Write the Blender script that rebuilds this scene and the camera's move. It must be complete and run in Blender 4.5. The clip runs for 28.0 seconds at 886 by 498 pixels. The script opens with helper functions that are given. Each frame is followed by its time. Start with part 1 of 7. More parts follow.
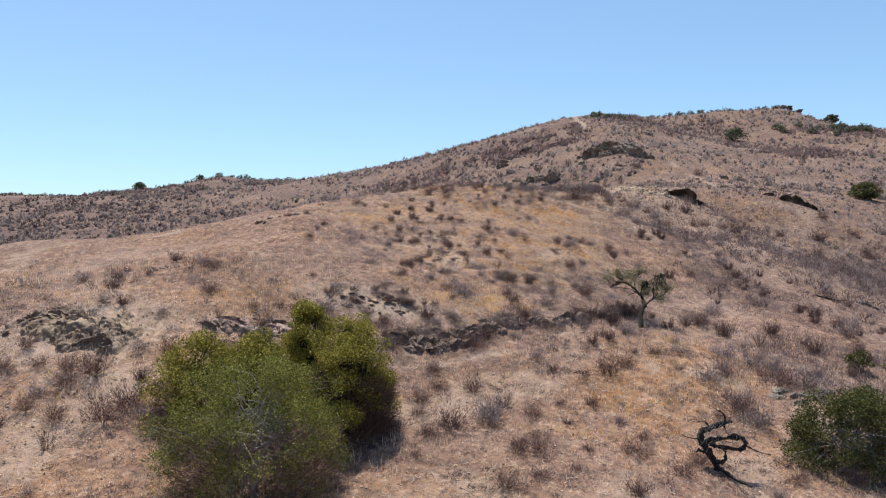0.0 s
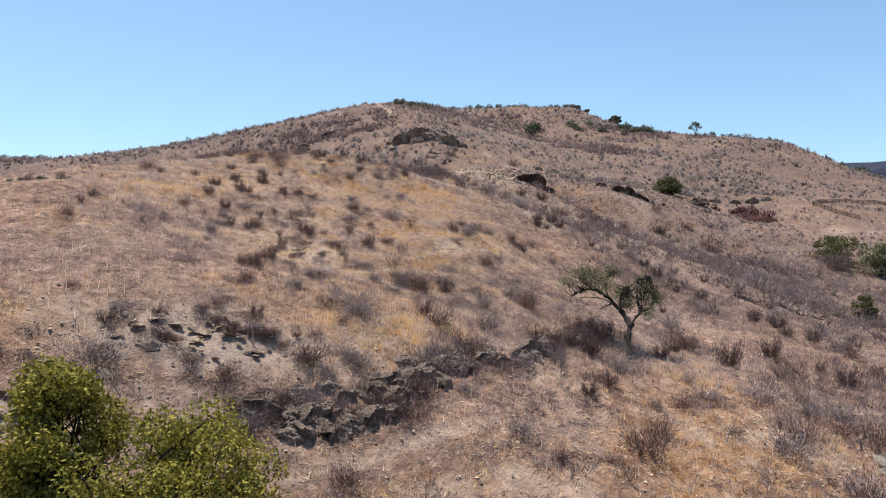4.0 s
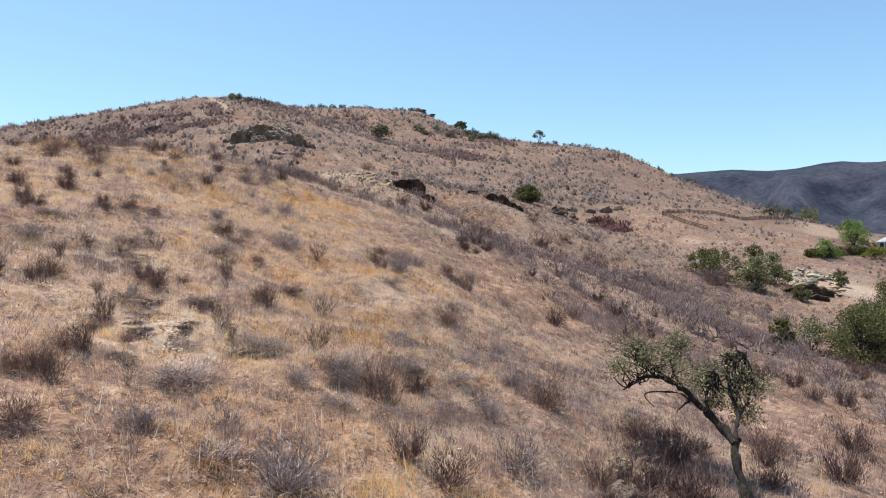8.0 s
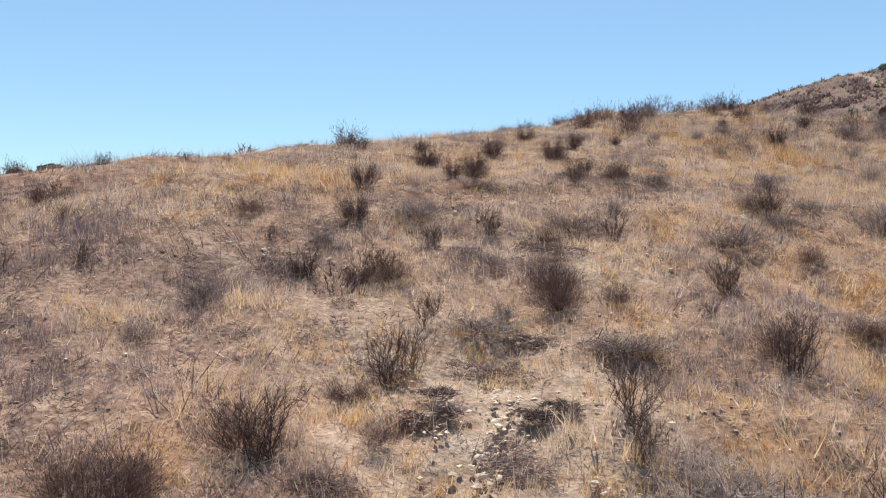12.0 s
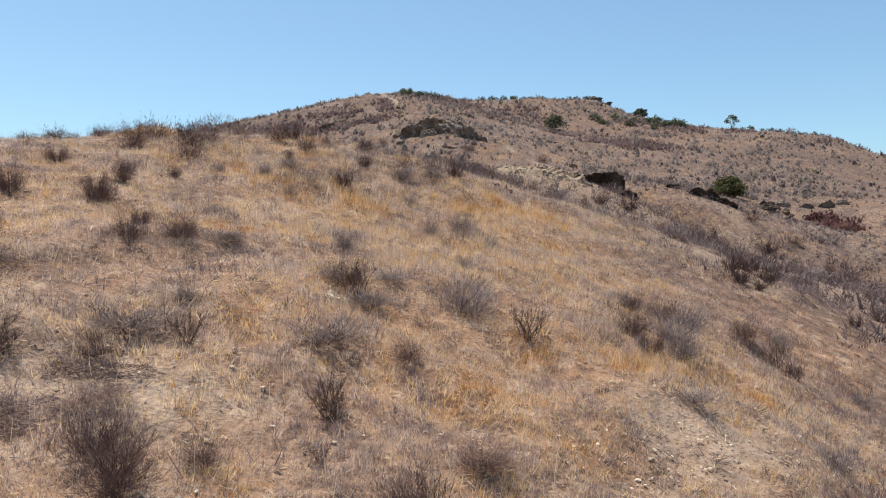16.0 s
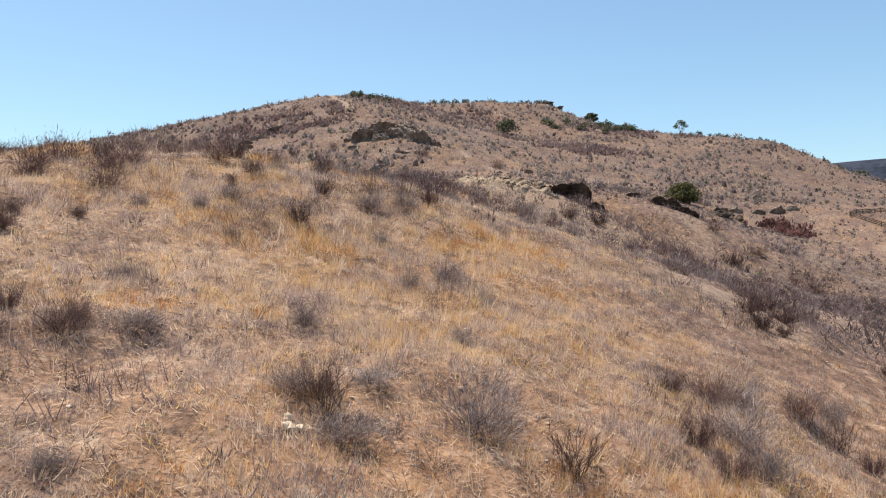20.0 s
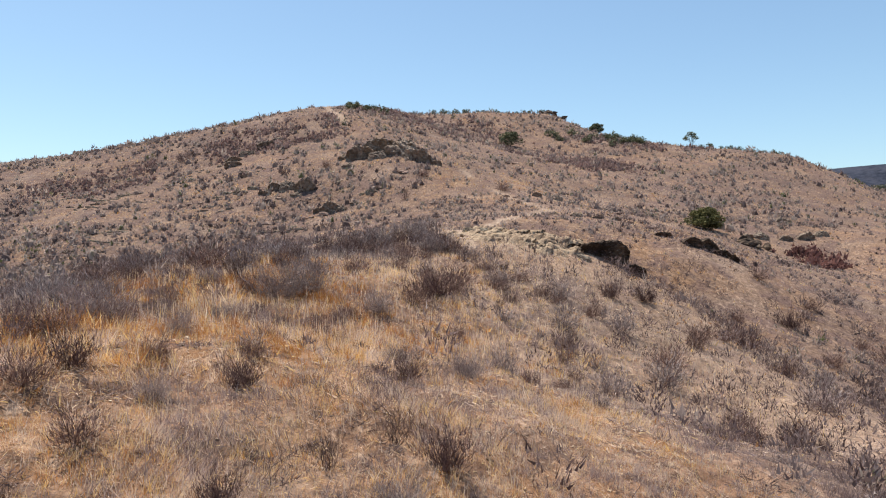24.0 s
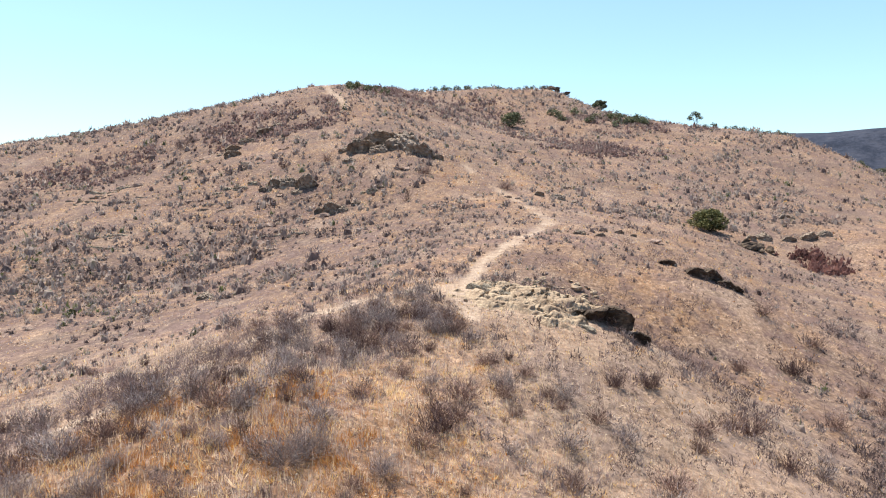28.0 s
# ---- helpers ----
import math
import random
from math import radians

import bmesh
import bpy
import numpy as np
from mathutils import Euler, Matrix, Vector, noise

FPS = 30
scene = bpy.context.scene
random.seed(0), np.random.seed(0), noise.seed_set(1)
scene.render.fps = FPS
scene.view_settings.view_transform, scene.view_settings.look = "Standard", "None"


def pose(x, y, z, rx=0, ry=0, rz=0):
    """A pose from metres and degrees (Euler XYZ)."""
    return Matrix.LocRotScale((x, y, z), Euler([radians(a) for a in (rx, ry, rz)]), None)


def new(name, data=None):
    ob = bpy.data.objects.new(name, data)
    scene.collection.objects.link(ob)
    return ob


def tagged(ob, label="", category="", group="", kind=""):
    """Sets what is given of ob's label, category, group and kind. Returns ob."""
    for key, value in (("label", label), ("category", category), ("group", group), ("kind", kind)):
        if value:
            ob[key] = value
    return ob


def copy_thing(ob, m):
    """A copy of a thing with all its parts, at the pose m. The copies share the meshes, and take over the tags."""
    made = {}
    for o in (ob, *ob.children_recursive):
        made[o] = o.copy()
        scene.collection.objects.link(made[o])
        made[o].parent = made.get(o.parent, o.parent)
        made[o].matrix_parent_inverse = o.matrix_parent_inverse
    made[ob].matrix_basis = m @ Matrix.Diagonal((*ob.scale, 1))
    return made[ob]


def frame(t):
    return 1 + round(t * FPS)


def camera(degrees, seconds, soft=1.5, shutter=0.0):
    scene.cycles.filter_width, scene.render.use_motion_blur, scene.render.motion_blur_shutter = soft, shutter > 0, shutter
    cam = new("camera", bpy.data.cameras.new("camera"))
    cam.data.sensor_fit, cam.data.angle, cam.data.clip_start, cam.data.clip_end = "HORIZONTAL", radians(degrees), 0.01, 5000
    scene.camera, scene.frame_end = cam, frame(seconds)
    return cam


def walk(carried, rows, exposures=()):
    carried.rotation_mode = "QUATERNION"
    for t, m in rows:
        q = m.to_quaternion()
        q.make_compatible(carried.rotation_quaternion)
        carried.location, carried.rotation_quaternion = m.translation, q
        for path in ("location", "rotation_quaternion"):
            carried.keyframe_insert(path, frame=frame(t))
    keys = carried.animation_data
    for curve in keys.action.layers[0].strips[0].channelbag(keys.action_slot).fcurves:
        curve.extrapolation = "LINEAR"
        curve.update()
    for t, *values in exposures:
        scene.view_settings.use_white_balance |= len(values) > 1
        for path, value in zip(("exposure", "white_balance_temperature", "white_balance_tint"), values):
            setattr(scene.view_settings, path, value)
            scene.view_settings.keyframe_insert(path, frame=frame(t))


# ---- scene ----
cam = camera(63.4, 28.0, soft=1.1)
METRES, EYE, TILT, LEAN, TURN = 60.0, 12.0, 1.0, 0.0, 0.0
ROWS = [
    (0.0, 0.0, 0.0, 0.0, 0.0, 0.0, -0.0),
    (0.5, -0.0052, 0.0268, -0.0011, 0.03, -0.05, 0.03),
    (1.0, -0.012, 0.0562, -0.0016, 0.06, -0.1, 0.03),
    (1.5, -0.0196, 0.0875, -0.0018, 0.08, -0.14, 0.07),
    (2.0, -0.0274, 0.12, -0.0025, 0.1, -0.2, 0.11),
    (2.5, -0.0348, 0.1538, -0.0029, 0.12, -0.27, 0.14),
    (3.0, -0.0417, 0.1892, -0.0031, 0.14, -0.32, 0.15),
    (3.5, -0.0441, 0.2208, -0.0026, -7.39, -0.47, -0.06),
    (5.5, -0.0512, 0.3634, -0.0027, -30.33, -0.25, -0.15),
    (6.0, -0.0484, 0.3857, 0.0027, -30.27, -0.26, -0.16),
    (6.5, -0.046, 0.4031, 0.0109, -30.25, -0.24, -0.2),
    (7.0, -0.0427, 0.4195, 0.0149, -30.22, -0.2, -0.19),
    (7.5, -0.0384, 0.4349, 0.0158, -30.18, -0.18, -0.19),
    (8.0, -0.0336, 0.4499, 0.0159, -30.15, -0.17, -0.19),
    (8.5, -0.028, 0.4653, 0.0155, -30.15, -0.18, -0.19),
    (9.0, -0.0209, 0.4826, 0.0154, -30.14, -0.18, -0.19),
    (9.5, -0.0124, 0.5014, 0.0149, -30.13, -0.18, -0.17),
    (10.0, -0.0027, 0.5217, 0.0141, -30.13, -0.18, -0.17),
    (10.5, 0.0075, 0.5429, 0.0136, -29.96, -0.16, -0.2),
    (11.0, 0.0167, 0.5624, 0.013, -27.79, -0.18, -0.18),
    (11.5, 0.0217, 0.5808, 0.0132, -7.01, -0.31, -0.09),
    (12.0, 0.0274, 0.5916, 0.0131, 18.19, -0.35, 0.11),
    (12.5, 0.029, 0.5957, 0.0131, 22.61, -0.38, 0.21),
    (14.5, 0.025, 0.6089, 0.022, 22.71, -0.7, 0.48),
    (15.0, 0.0222, 0.6147, 0.0312, 22.71, -0.73, 0.28),
    (15.5, 0.0219, 0.6207, 0.0334, 11.64, -0.79, 0.12),
    (16.0, 0.0197, 0.6252, 0.0332, -16.83, -0.72, -0.39),
    (16.5, 0.0178, 0.6307, 0.0326, -20.78, -0.63, -0.41),
    (17.0, 0.0169, 0.6351, 0.0322, -20.76, -0.6, -0.4),
    (17.5, 0.0164, 0.6394, 0.032, -20.76, -0.58, -0.38),
    (18.0, 0.0164, 0.6437, 0.0319, -20.75, -0.56, -0.35),
    (18.5, 0.0169, 0.6486, 0.0318, -20.74, -0.56, -0.32),
    (19.0, 0.0187, 0.6557, 0.0321, -20.76, -0.56, -0.28),
    (19.5, 0.0216, 0.6662, 0.0386, -20.78, -0.56, -0.21),
    (20.0, 0.0259, 0.6802, 0.0487, -20.81, -0.54, -0.12),
    (20.5, 0.0315, 0.6971, 0.0591, -20.84, -0.53, -0.09),
    (21.0, 0.0381, 0.7166, 0.0696, -20.87, -0.52, -0.05),
    (21.5, 0.0456, 0.7384, 0.0799, -20.88, -0.51, -0.0),
    (22.0, 0.0538, 0.7617, 0.0901, -20.9, -0.51, 0.02),
    (22.5, 0.062, 0.7855, 0.1005, -20.9, -0.49, 0.02),
    (24.5, 0.0758, 0.8361, 0.1246, -20.92, -0.22, -0.12),
    (25.0, 0.0755, 0.8381, 0.1386, -20.89, -0.27, -0.11),
    (25.5, 0.0751, 0.8382, 0.1511, -20.88, -1.64, -0.08),
    (26.0, 0.075, 0.8384, 0.165, -20.9, -12.03, -0.28),
    (26.5, 0.0749, 0.8392, 0.1797, -20.88, -14.09, -0.32),
    (27.0, 0.0749, 0.8396, 0.1941, -20.89, -10.24, -0.28),
    (27.5, 0.0747, 0.8398, 0.2082, -20.89, -8.85, -0.25),
    (28.0, 0.0749, 0.8404, 0.2224, -20.89, -3.53, -0.21),
]
walk(cam, [(t, pose(0, 0, EYE, TILT, LEAN, TURN) @ pose(METRES * x, METRES * y, METRES * z, 90 + pitch, roll, yaw)) for t, x, y, z, yaw, pitch, roll in ROWS],
     [(0, 0.28, 6280, 7), (3.5, 0.3, 6280, 7), (5.5, 0.48, 6350, 4), (11, 0.40, 6370, 3.5), (12, 0.29, 6420, 3), (15, 0.1, 6500, 3.5), (16.3, 0.29, 6520, 2.5), (18, 0.37, 6620, 3), (22.5, 0.38, 6820, 7), (25.3, 0.36, 6900, 6), (26, 0.62, 6980, 5), (26.6, 0.88, 6860, 4), (27.3, 0.92, 6780, 4), (28, 0.84, 6720, 4)])

# ---- light ----
world = bpy.data.worlds.new("sky")
scene.world = world
world.use_nodes = True
sky = world.node_tree.nodes.new("ShaderNodeTexSky")
sky.sky_type, sky.sun_disc = "NISHITA", False
SUN_UP, SUN_TURN = 72.0, -22.0
sky.sun_elevation, sky.sun_rotation = radians(SUN_UP), radians(SUN_TURN)
sky.altitude, sky.air_density, sky.dust_density, sky.ozone_density = 300, 1.0, 1.2, 1.0
back = world.node_tree.nodes["Background"]
back.inputs["Strength"].default_value = 0.125
haze = world.node_tree.nodes.new("ShaderNodeMix")
haze.data_type, haze.blend_type = "RGBA", "MULTIPLY"
haze.inputs[0].default_value, haze.inputs[7].default_value = 1.0, (0.935, 1.055, 1.10, 1)
world.node_tree.links.new(sky.outputs[0], haze.inputs[6])
world.node_tree.links.new(haze.outputs[2], back.inputs["Color"])
sun = new("sun", bpy.data.lights.new("sun", "SUN"))
sun.data.energy, sun.data.angle, sun.data.color = 5.0, radians(0.6), (1.0, 0.93, 0.84)
sun.matrix_world = pose(0, 0, 80, 0, 0, -SUN_TURN) @ pose(0, 0, 0, -(90 - SUN_UP), 0, 0)


# ---- materials ----
class Graph:
    """A small hand for node materials."""

    def __init__(self, name, roughness=0.9, specular=0.2):
        self.mat = bpy.data.materials.new(name)
        self.mat.use_nodes = True
        self.tree = self.mat.node_tree
        self.shader = self.tree.nodes["Principled BSDF"]
        self.shader.inputs["Roughness"].default_value = roughness
        self.shader.inputs["Specular IOR Level"].default_value = specular
        self.place = self.tree.nodes.new("ShaderNodeTexCoord").outputs["Object"]

    def node(self, kind, **inputs):
        n = self.tree.nodes.new(kind)
        for key, value in inputs.items():
            self.plug(n.inputs[key.replace("_", " ")], value)
        return n

    def plug(self, socket, value):
        if isinstance(value, bpy.types.NodeSocket):
            self.tree.links.new(value, socket)
        else:
            socket.default_value = value

    def noise(self, size, detail=3.0, rough=0.55, stretch=None):
        where = self.place
        if stretch:
            m = self.tree.nodes.new("ShaderNodeMapping")
            m.inputs["Scale"].default_value = stretch
            self.tree.links.new(where, m.inputs["Vector"])
            where = m.outputs[0]
        return self.node("ShaderNodeTexNoise", Vector=where, Scale=1.0 / size, Detail=detail, Roughness=rough).outputs["Fac"]

    def ramp(self, value, *stops):
        n = self.tree.nodes.new("ShaderNodeValToRGB")
        self.tree.links.new(value, n.inputs[0])
        while len(n.color_ramp.elements) < len(stops):
            n.color_ramp.elements.new(0.5)
        for e, (at, colour) in zip(n.color_ramp.elements, stops):
            e.position = at
            e.color = (*colour, 1) if isinstance(colour, tuple) else (colour, colour, colour, 1)
        return n.outputs[0]

    def mix(self, a, b, fac, how="MIX"):
        n = self.tree.nodes.new("ShaderNodeMix")
        n.data_type, n.blend_type = "RGBA", how
        self.plug(n.inputs[0], fac)
        for socket, value in ((n.inputs[6], a), (n.inputs[7], b)):
            self.plug(socket, (*value, 1) if isinstance(value, tuple) else value)
        return n.outputs[2]

    def maths(self, how, a, b=0.0):
        n = self.tree.nodes.new("ShaderNodeMath")
        n.operation, n.use_clamp = how, True
        self.plug(n.inputs[0], a)
        self.plug(n.inputs[1], b)
        return n.outputs[0]

    def thin(self, tone, share):
        """Lets light through, as a leaf or a dry blade does."""
        glow = self.node("ShaderNodeBsdfTranslucent", Color=tone)
        both = self.node("ShaderNodeMixShader")
        both.inputs[0].default_value = share
        self.tree.links.new(self.shader.outputs[0], both.inputs[1])
        self.tree.links.new(glow.outputs[0], both.inputs[2])
        self.tree.links.new(both.outputs[0], self.tree.nodes["Material Output"].inputs["Surface"])
        return self.mat

    def done(self, colour, bump=None, strength=0.3, distance=0.05):
        self.plug(self.shader.inputs["Base Color"], (*colour, 1) if isinstance(colour, tuple) else colour)
        if bump is not None:
            b = self.node("ShaderNodeBump", Height=bump, Strength=strength, Distance=distance)
            self.tree.links.new(b.outputs[0], self.shader.inputs["Normal"])
        return self.mat


def ground_material():
    g = Graph("dry_ground", 0.95, 0.1)
    cover = g.node("ShaderNodeAttribute")
    cover.attribute_name = "cover"
    parts = g.node("ShaderNodeSeparateColor", Color=cover.outputs["Color"])
    bare, brush, gold = parts.outputs[0], parts.outputs[1], parts.outputs[2]
    wild = g.node("ShaderNodeAttribute")
    wild.attribute_name = "hazy_chaparral"
    fine, small, mid, wide = g.noise(0.06, 4), g.noise(0.35, 4, 0.65), g.noise(1.7, 4, 0.6), g.noise(11, 3)
    straw = g.ramp(fine, (0.3, (0.11, 0.075, 0.054)), (0.5, (0.32, 0.222, 0.16)), (0.72, (0.56, 0.41, 0.30)))
    rosy = g.ramp(small, (0.3, (0.12, 0.073, 0.060)), (0.55, (0.34, 0.212, 0.175)), (0.75, (0.52, 0.36, 0.29)))
    cream = g.ramp(g.maths("ADD", g.maths("MULTIPLY", fine, 0.5), g.maths("MULTIPLY", small, 0.5)), (0.32, (0.078, 0.059, 0.05)), (0.5, (0.242, 0.187, 0.15)), (0.68, (0.49, 0.386, 0.305)))
    tone = g.mix(straw, rosy, g.ramp(mid, (0.35, 0.15), (0.65, 0.75)))
    tone = g.mix(cream, tone, cover.outputs["Alpha"])
    swath = g.ramp(g.maths("ADD", g.maths("MULTIPLY", g.noise(14, 5, 0.65), 0.6), g.maths("MULTIPLY", g.noise(3.2, 4, 0.6), 0.4)), (0.40, (0.80, 0.86, 0.95)), (0.5, (1.0, 1.0, 1.0)), (0.62, (1.2, 1.06, 0.9)))
    tone = g.mix(tone, g.mix(tone, swath, 1.0, "MULTIPLY"), g.maths("SUBTRACT", 1.0, cover.outputs["Alpha"]))
    golden = g.ramp(small, (0.3, (0.19, 0.092, 0.038)), (0.55, (0.43, 0.24, 0.10)), (0.8, (0.62, 0.40, 0.20)))
    tone = g.mix(tone, golden, g.maths("MULTIPLY", gold, g.ramp(mid, (0.3, 0.45), (0.6, 1.0))))
    scrub = g.ramp(small, (0.3, (0.080, 0.056, 0.050)), (0.6, (0.185, 0.14, 0.125)), (0.85, (0.34, 0.275, 0.245)))
    patch = g.ramp(g.maths("ADD", g.maths("MULTIPLY", mid, 0.62), g.maths("MULTIPLY", small, 0.38)), (0.42, 0.0), (0.56, 1.0))
    tone = g.mix(tone, scrub, g.maths("MULTIPLY", g.maths("MULTIPLY", brush, 1.15), patch))
    # Litter-brown flecks, which also paint shade into the gaps between tufts
    gap_shade = g.ramp(g.noise(0.28, 6, 0.75), (0.49, 0.0), (0.6, 0.75))
    tone = g.mix(tone, g.ramp(fine, (0.35, (0.062, 0.041, 0.032)), (0.7, (0.15, 0.105, 0.082))), gap_shade)
    # Pale straw flecks, painted as highlights over the soil colour
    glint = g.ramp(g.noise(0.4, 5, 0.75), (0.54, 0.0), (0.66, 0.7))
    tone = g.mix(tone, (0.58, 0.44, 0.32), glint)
    weeds = g.ramp(g.noise(1.0, 6, 0.72), (0.5, 0.0), (0.58, 1.0))
    tone = g.mix(tone, g.ramp(small, (0.3, (0.062, 0.043, 0.040)), (0.7, (0.175, 0.128, 0.115))), g.maths("MULTIPLY", weeds, g.maths("ADD", g.maths("MULTIPLY", brush, 0.85), 0.2)))
    dapple = g.ramp(g.noise(3.6, 7, 0.8), (0.49, 0.0), (0.56, 0.8))
    tone = g.mix(tone, g.ramp(small, (0.3, (0.088, 0.057, 0.052)), (0.7, (0.22, 0.155, 0.14))), g.maths("MULTIPLY", dapple, g.maths("SUBTRACT", 1.0, cover.outputs["Alpha"])))
    pale = g.ramp(g.maths("ADD", g.maths("MULTIPLY", small, 0.5), g.maths("MULTIPLY", fine, 0.5)), (0.35, (0.27, 0.21, 0.155)), (0.6, (0.54, 0.44, 0.345)))
    tone = g.mix(tone, pale, g.maths("MULTIPLY", bare, g.ramp(small, (0.25, 0.55), (0.5, 1.0))))
    # Far scrub in dark tones, with blue distance haze painted into them
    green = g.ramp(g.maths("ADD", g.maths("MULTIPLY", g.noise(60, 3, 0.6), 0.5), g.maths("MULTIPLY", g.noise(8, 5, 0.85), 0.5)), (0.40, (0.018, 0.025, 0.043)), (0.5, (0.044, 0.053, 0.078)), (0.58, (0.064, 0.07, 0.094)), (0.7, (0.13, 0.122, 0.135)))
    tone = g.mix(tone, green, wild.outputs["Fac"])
    tone = g.mix(tone, g.ramp(wide, (0.3, 0.62), (0.7, 1.05)), 0.6, "MULTIPLY")
    tone = g.mix(tone, (0.91, 0.85, 0.865), 1.0, "MULTIPLY")
    rough = g.maths("ADD", g.maths("MULTIPLY", fine, 0.35), g.maths("MULTIPLY", small, 0.65))
    return g.done(tone, rough, 0.9, 0.12)


def straw_material(name, *stops):
    g = Graph(name, 0.8, 0.25)
    tint = g.node("ShaderNodeAttribute")
    tint.attribute_name = "tint"
    tone = g.ramp(tint.outputs["Fac"], *((at, tuple(0.94 * c for c in colour)) for at, colour in stops))
    g.done(tone)
    return g.thin(tone, 0.5)


def twig_material(name, low, high, speckle=0.05):
    g = Graph(name, 0.85, 0.15)
    own = g.node("ShaderNodeObjectInfo").outputs["Random"]
    island = g.node("ShaderNodeNewGeometry").outputs["Random Per Island"]
    tone = g.mix(tuple(0.85 * c for c in low), tuple(0.92 * c for c in high), g.ramp(island, (0.0, 0.0), (1.0, 1.0)))
    return g.done(g.mix(tone, g.ramp(own, (0.0, 0.72), (1.0, 1.12)), 0.8, "MULTIPLY"))


def leaf_material(name, low, mid, high):
    g = Graph(name, 0.7, 0.15)
    island = g.node("ShaderNodeNewGeometry").outputs["Random Per Island"]
    own = g.node("ShaderNodeObjectInfo").outputs["Random"]
    tone = g.ramp(island, (0.0, low), (0.55, mid), (1.0, high))
    tone = g.mix(tone, g.ramp(g.noise(0.7, 2), (0.35, 0.72), (0.65, 1.0)), 0.7, "MULTIPLY")
    tone = g.mix(tone, g.ramp(own, (0.0, 0.85), (1.0, 1.08)), 0.8, "MULTIPLY")
    g.done(tone)
    return g.thin(tone, 0.24)


def bark_material(name, low, high):
    g = Graph(name, 0.9, 0.15)
    grain = g.noise(0.05, 5, 0.7, (1, 1, 0.25))
    return g.done(g.ramp(grain, (0.35, low), (0.65, high)), grain, 0.8, 0.03)


def rock_material(name, dark, mid, light, size=0.5, relief=0.16):
    g = Graph(name, 0.95, 0.06)
    broad, crisp = g.noise(size * 2.5, 4, 0.6), g.noise(size * 0.3, 8, 0.78, (1, 1, 1.7))
    tone = g.ramp(g.maths("ADD", g.maths("MULTIPLY", broad, 0.45), g.maths("MULTIPLY", crisp, 0.55)), (0.36, dark), (0.5, mid), (0.64, light))
    lichen = g.ramp(g.noise(size * 0.35, 3), (0.62, 0.0), (0.7, 0.25))
    tone = g.mix(tone, (0.30, 0.22, 0.13), lichen)
    own = g.node("ShaderNodeObjectInfo").outputs["Random"]
    tone = g.mix(tone, g.ramp(own, (0.0, 0.8), (1.0, 1.1)), 0.7, "MULTIPLY")
    return g.done(tone, crisp, 0.9, size * relief)


def crumb_material():
    g = Graph("soil_crumb", 0.95, 0.05)
    island = g.node("ShaderNodeNewGeometry").outputs["Random Per Island"]
    tone = g.ramp(island, (0.0, (0.10, 0.07, 0.055)), (0.35, (0.24, 0.172, 0.13)), (0.7, (0.40, 0.30, 0.225)), (1.0, (0.70, 0.57, 0.44)))
    return g.done(tone, g.noise(0.03, 4), 0.6, 0.01)


def plain_material(name, low, high, size, rough=0.7):
    g = Graph(name, rough, 0.3)
    grain = g.noise(size, 4)
    return g.done(g.ramp(grain, (0.35, low), (0.65, high)), grain, 0.2, 0.02)


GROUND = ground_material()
STRAW = straw_material("dry_grass", (0.0, (0.28, 0.205, 0.205)), (0.22, (0.56, 0.43, 0.395)), (0.5, (0.985, 0.78, 0.60)), (0.74, (0.93, 0.65, 0.26)), (0.87, (0.66, 0.33, 0.105)), (1.0, (0.44, 0.18, 0.055)))
DRY_BRUSH = straw_material("dry_brush", (0.0, (0.085, 0.055, 0.053)), (0.35, (0.195, 0.135, 0.13)), (0.7, (0.37, 0.282, 0.27)), (1.0, (0.56, 0.45, 0.42)))
RED_SCRUB = straw_material("red_scrub", (0.0, (0.10, 0.045, 0.042)), (0.5, (0.21, 0.10, 0.09)), (1.0, (0.33, 0.18, 0.15)))
SCRUB = straw_material("far_scrub", (0.0, (0.088, 0.058, 0.054)), (0.4, (0.255, 0.188, 0.174)), (0.78, (0.52, 0.42, 0.37)), (0.9, (0.13, 0.135, 0.06)))
MAROON_SCRUB = straw_material("maroon_scrub", (0.0, (0.13, 0.072, 0.067)), (0.5, (0.27, 0.17, 0.155)), (1.0, (0.42, 0.30, 0.27)))
STEM_DARK = twig_material("dark_stem", (0.095, 0.054, 0.044), (0.27, 0.175, 0.14))
TWIG_BROWN = twig_material("brown_twig", (0.075, 0.042, 0.037), (0.29, 0.18, 0.155))
TWIG_RUSSET = twig_material("russet_twig", (0.095, 0.054, 0.046), (0.40, 0.255, 0.21))
TWIG_GREY = twig_material("grey_twig", (0.13, 0.097, 0.09), (0.54, 0.44, 0.41))
LEAF_BRIGHT = leaf_material("bright_leaf", (0.055, 0.06, 0.015), (0.215, 0.218, 0.04), (0.44, 0.42, 0.11))
LEAF_OLIVE = leaf_material("olive_leaf", (0.095, 0.085, 0.014), (0.29, 0.25, 0.043), (0.52, 0.43, 0.09))
LEAF_OAK = leaf_material("oak_leaf", (0.09, 0.085, 0.04), (0.235, 0.22, 0.115), (0.50, 0.45, 0.28))
LEAF_DARK = leaf_material("dark_leaf", (0.04, 0.043, 0.013), (0.10, 0.102, 0.03), (0.20, 0.185, 0.06))
LEAF_DULL = leaf_material("dull_leaf", (0.055, 0.056, 0.022), (0.14, 0.135, 0.055), (0.27, 0.25, 0.115))
LEAF_LIME = leaf_material("lime_leaf", (0.08, 0.13, 0.03), (0.19, 0.27, 0.065), (0.32, 0.40, 0.12))
BARK = bark_material("oak_bark", (0.016, 0.013, 0.011), (0.058, 0.047, 0.038))
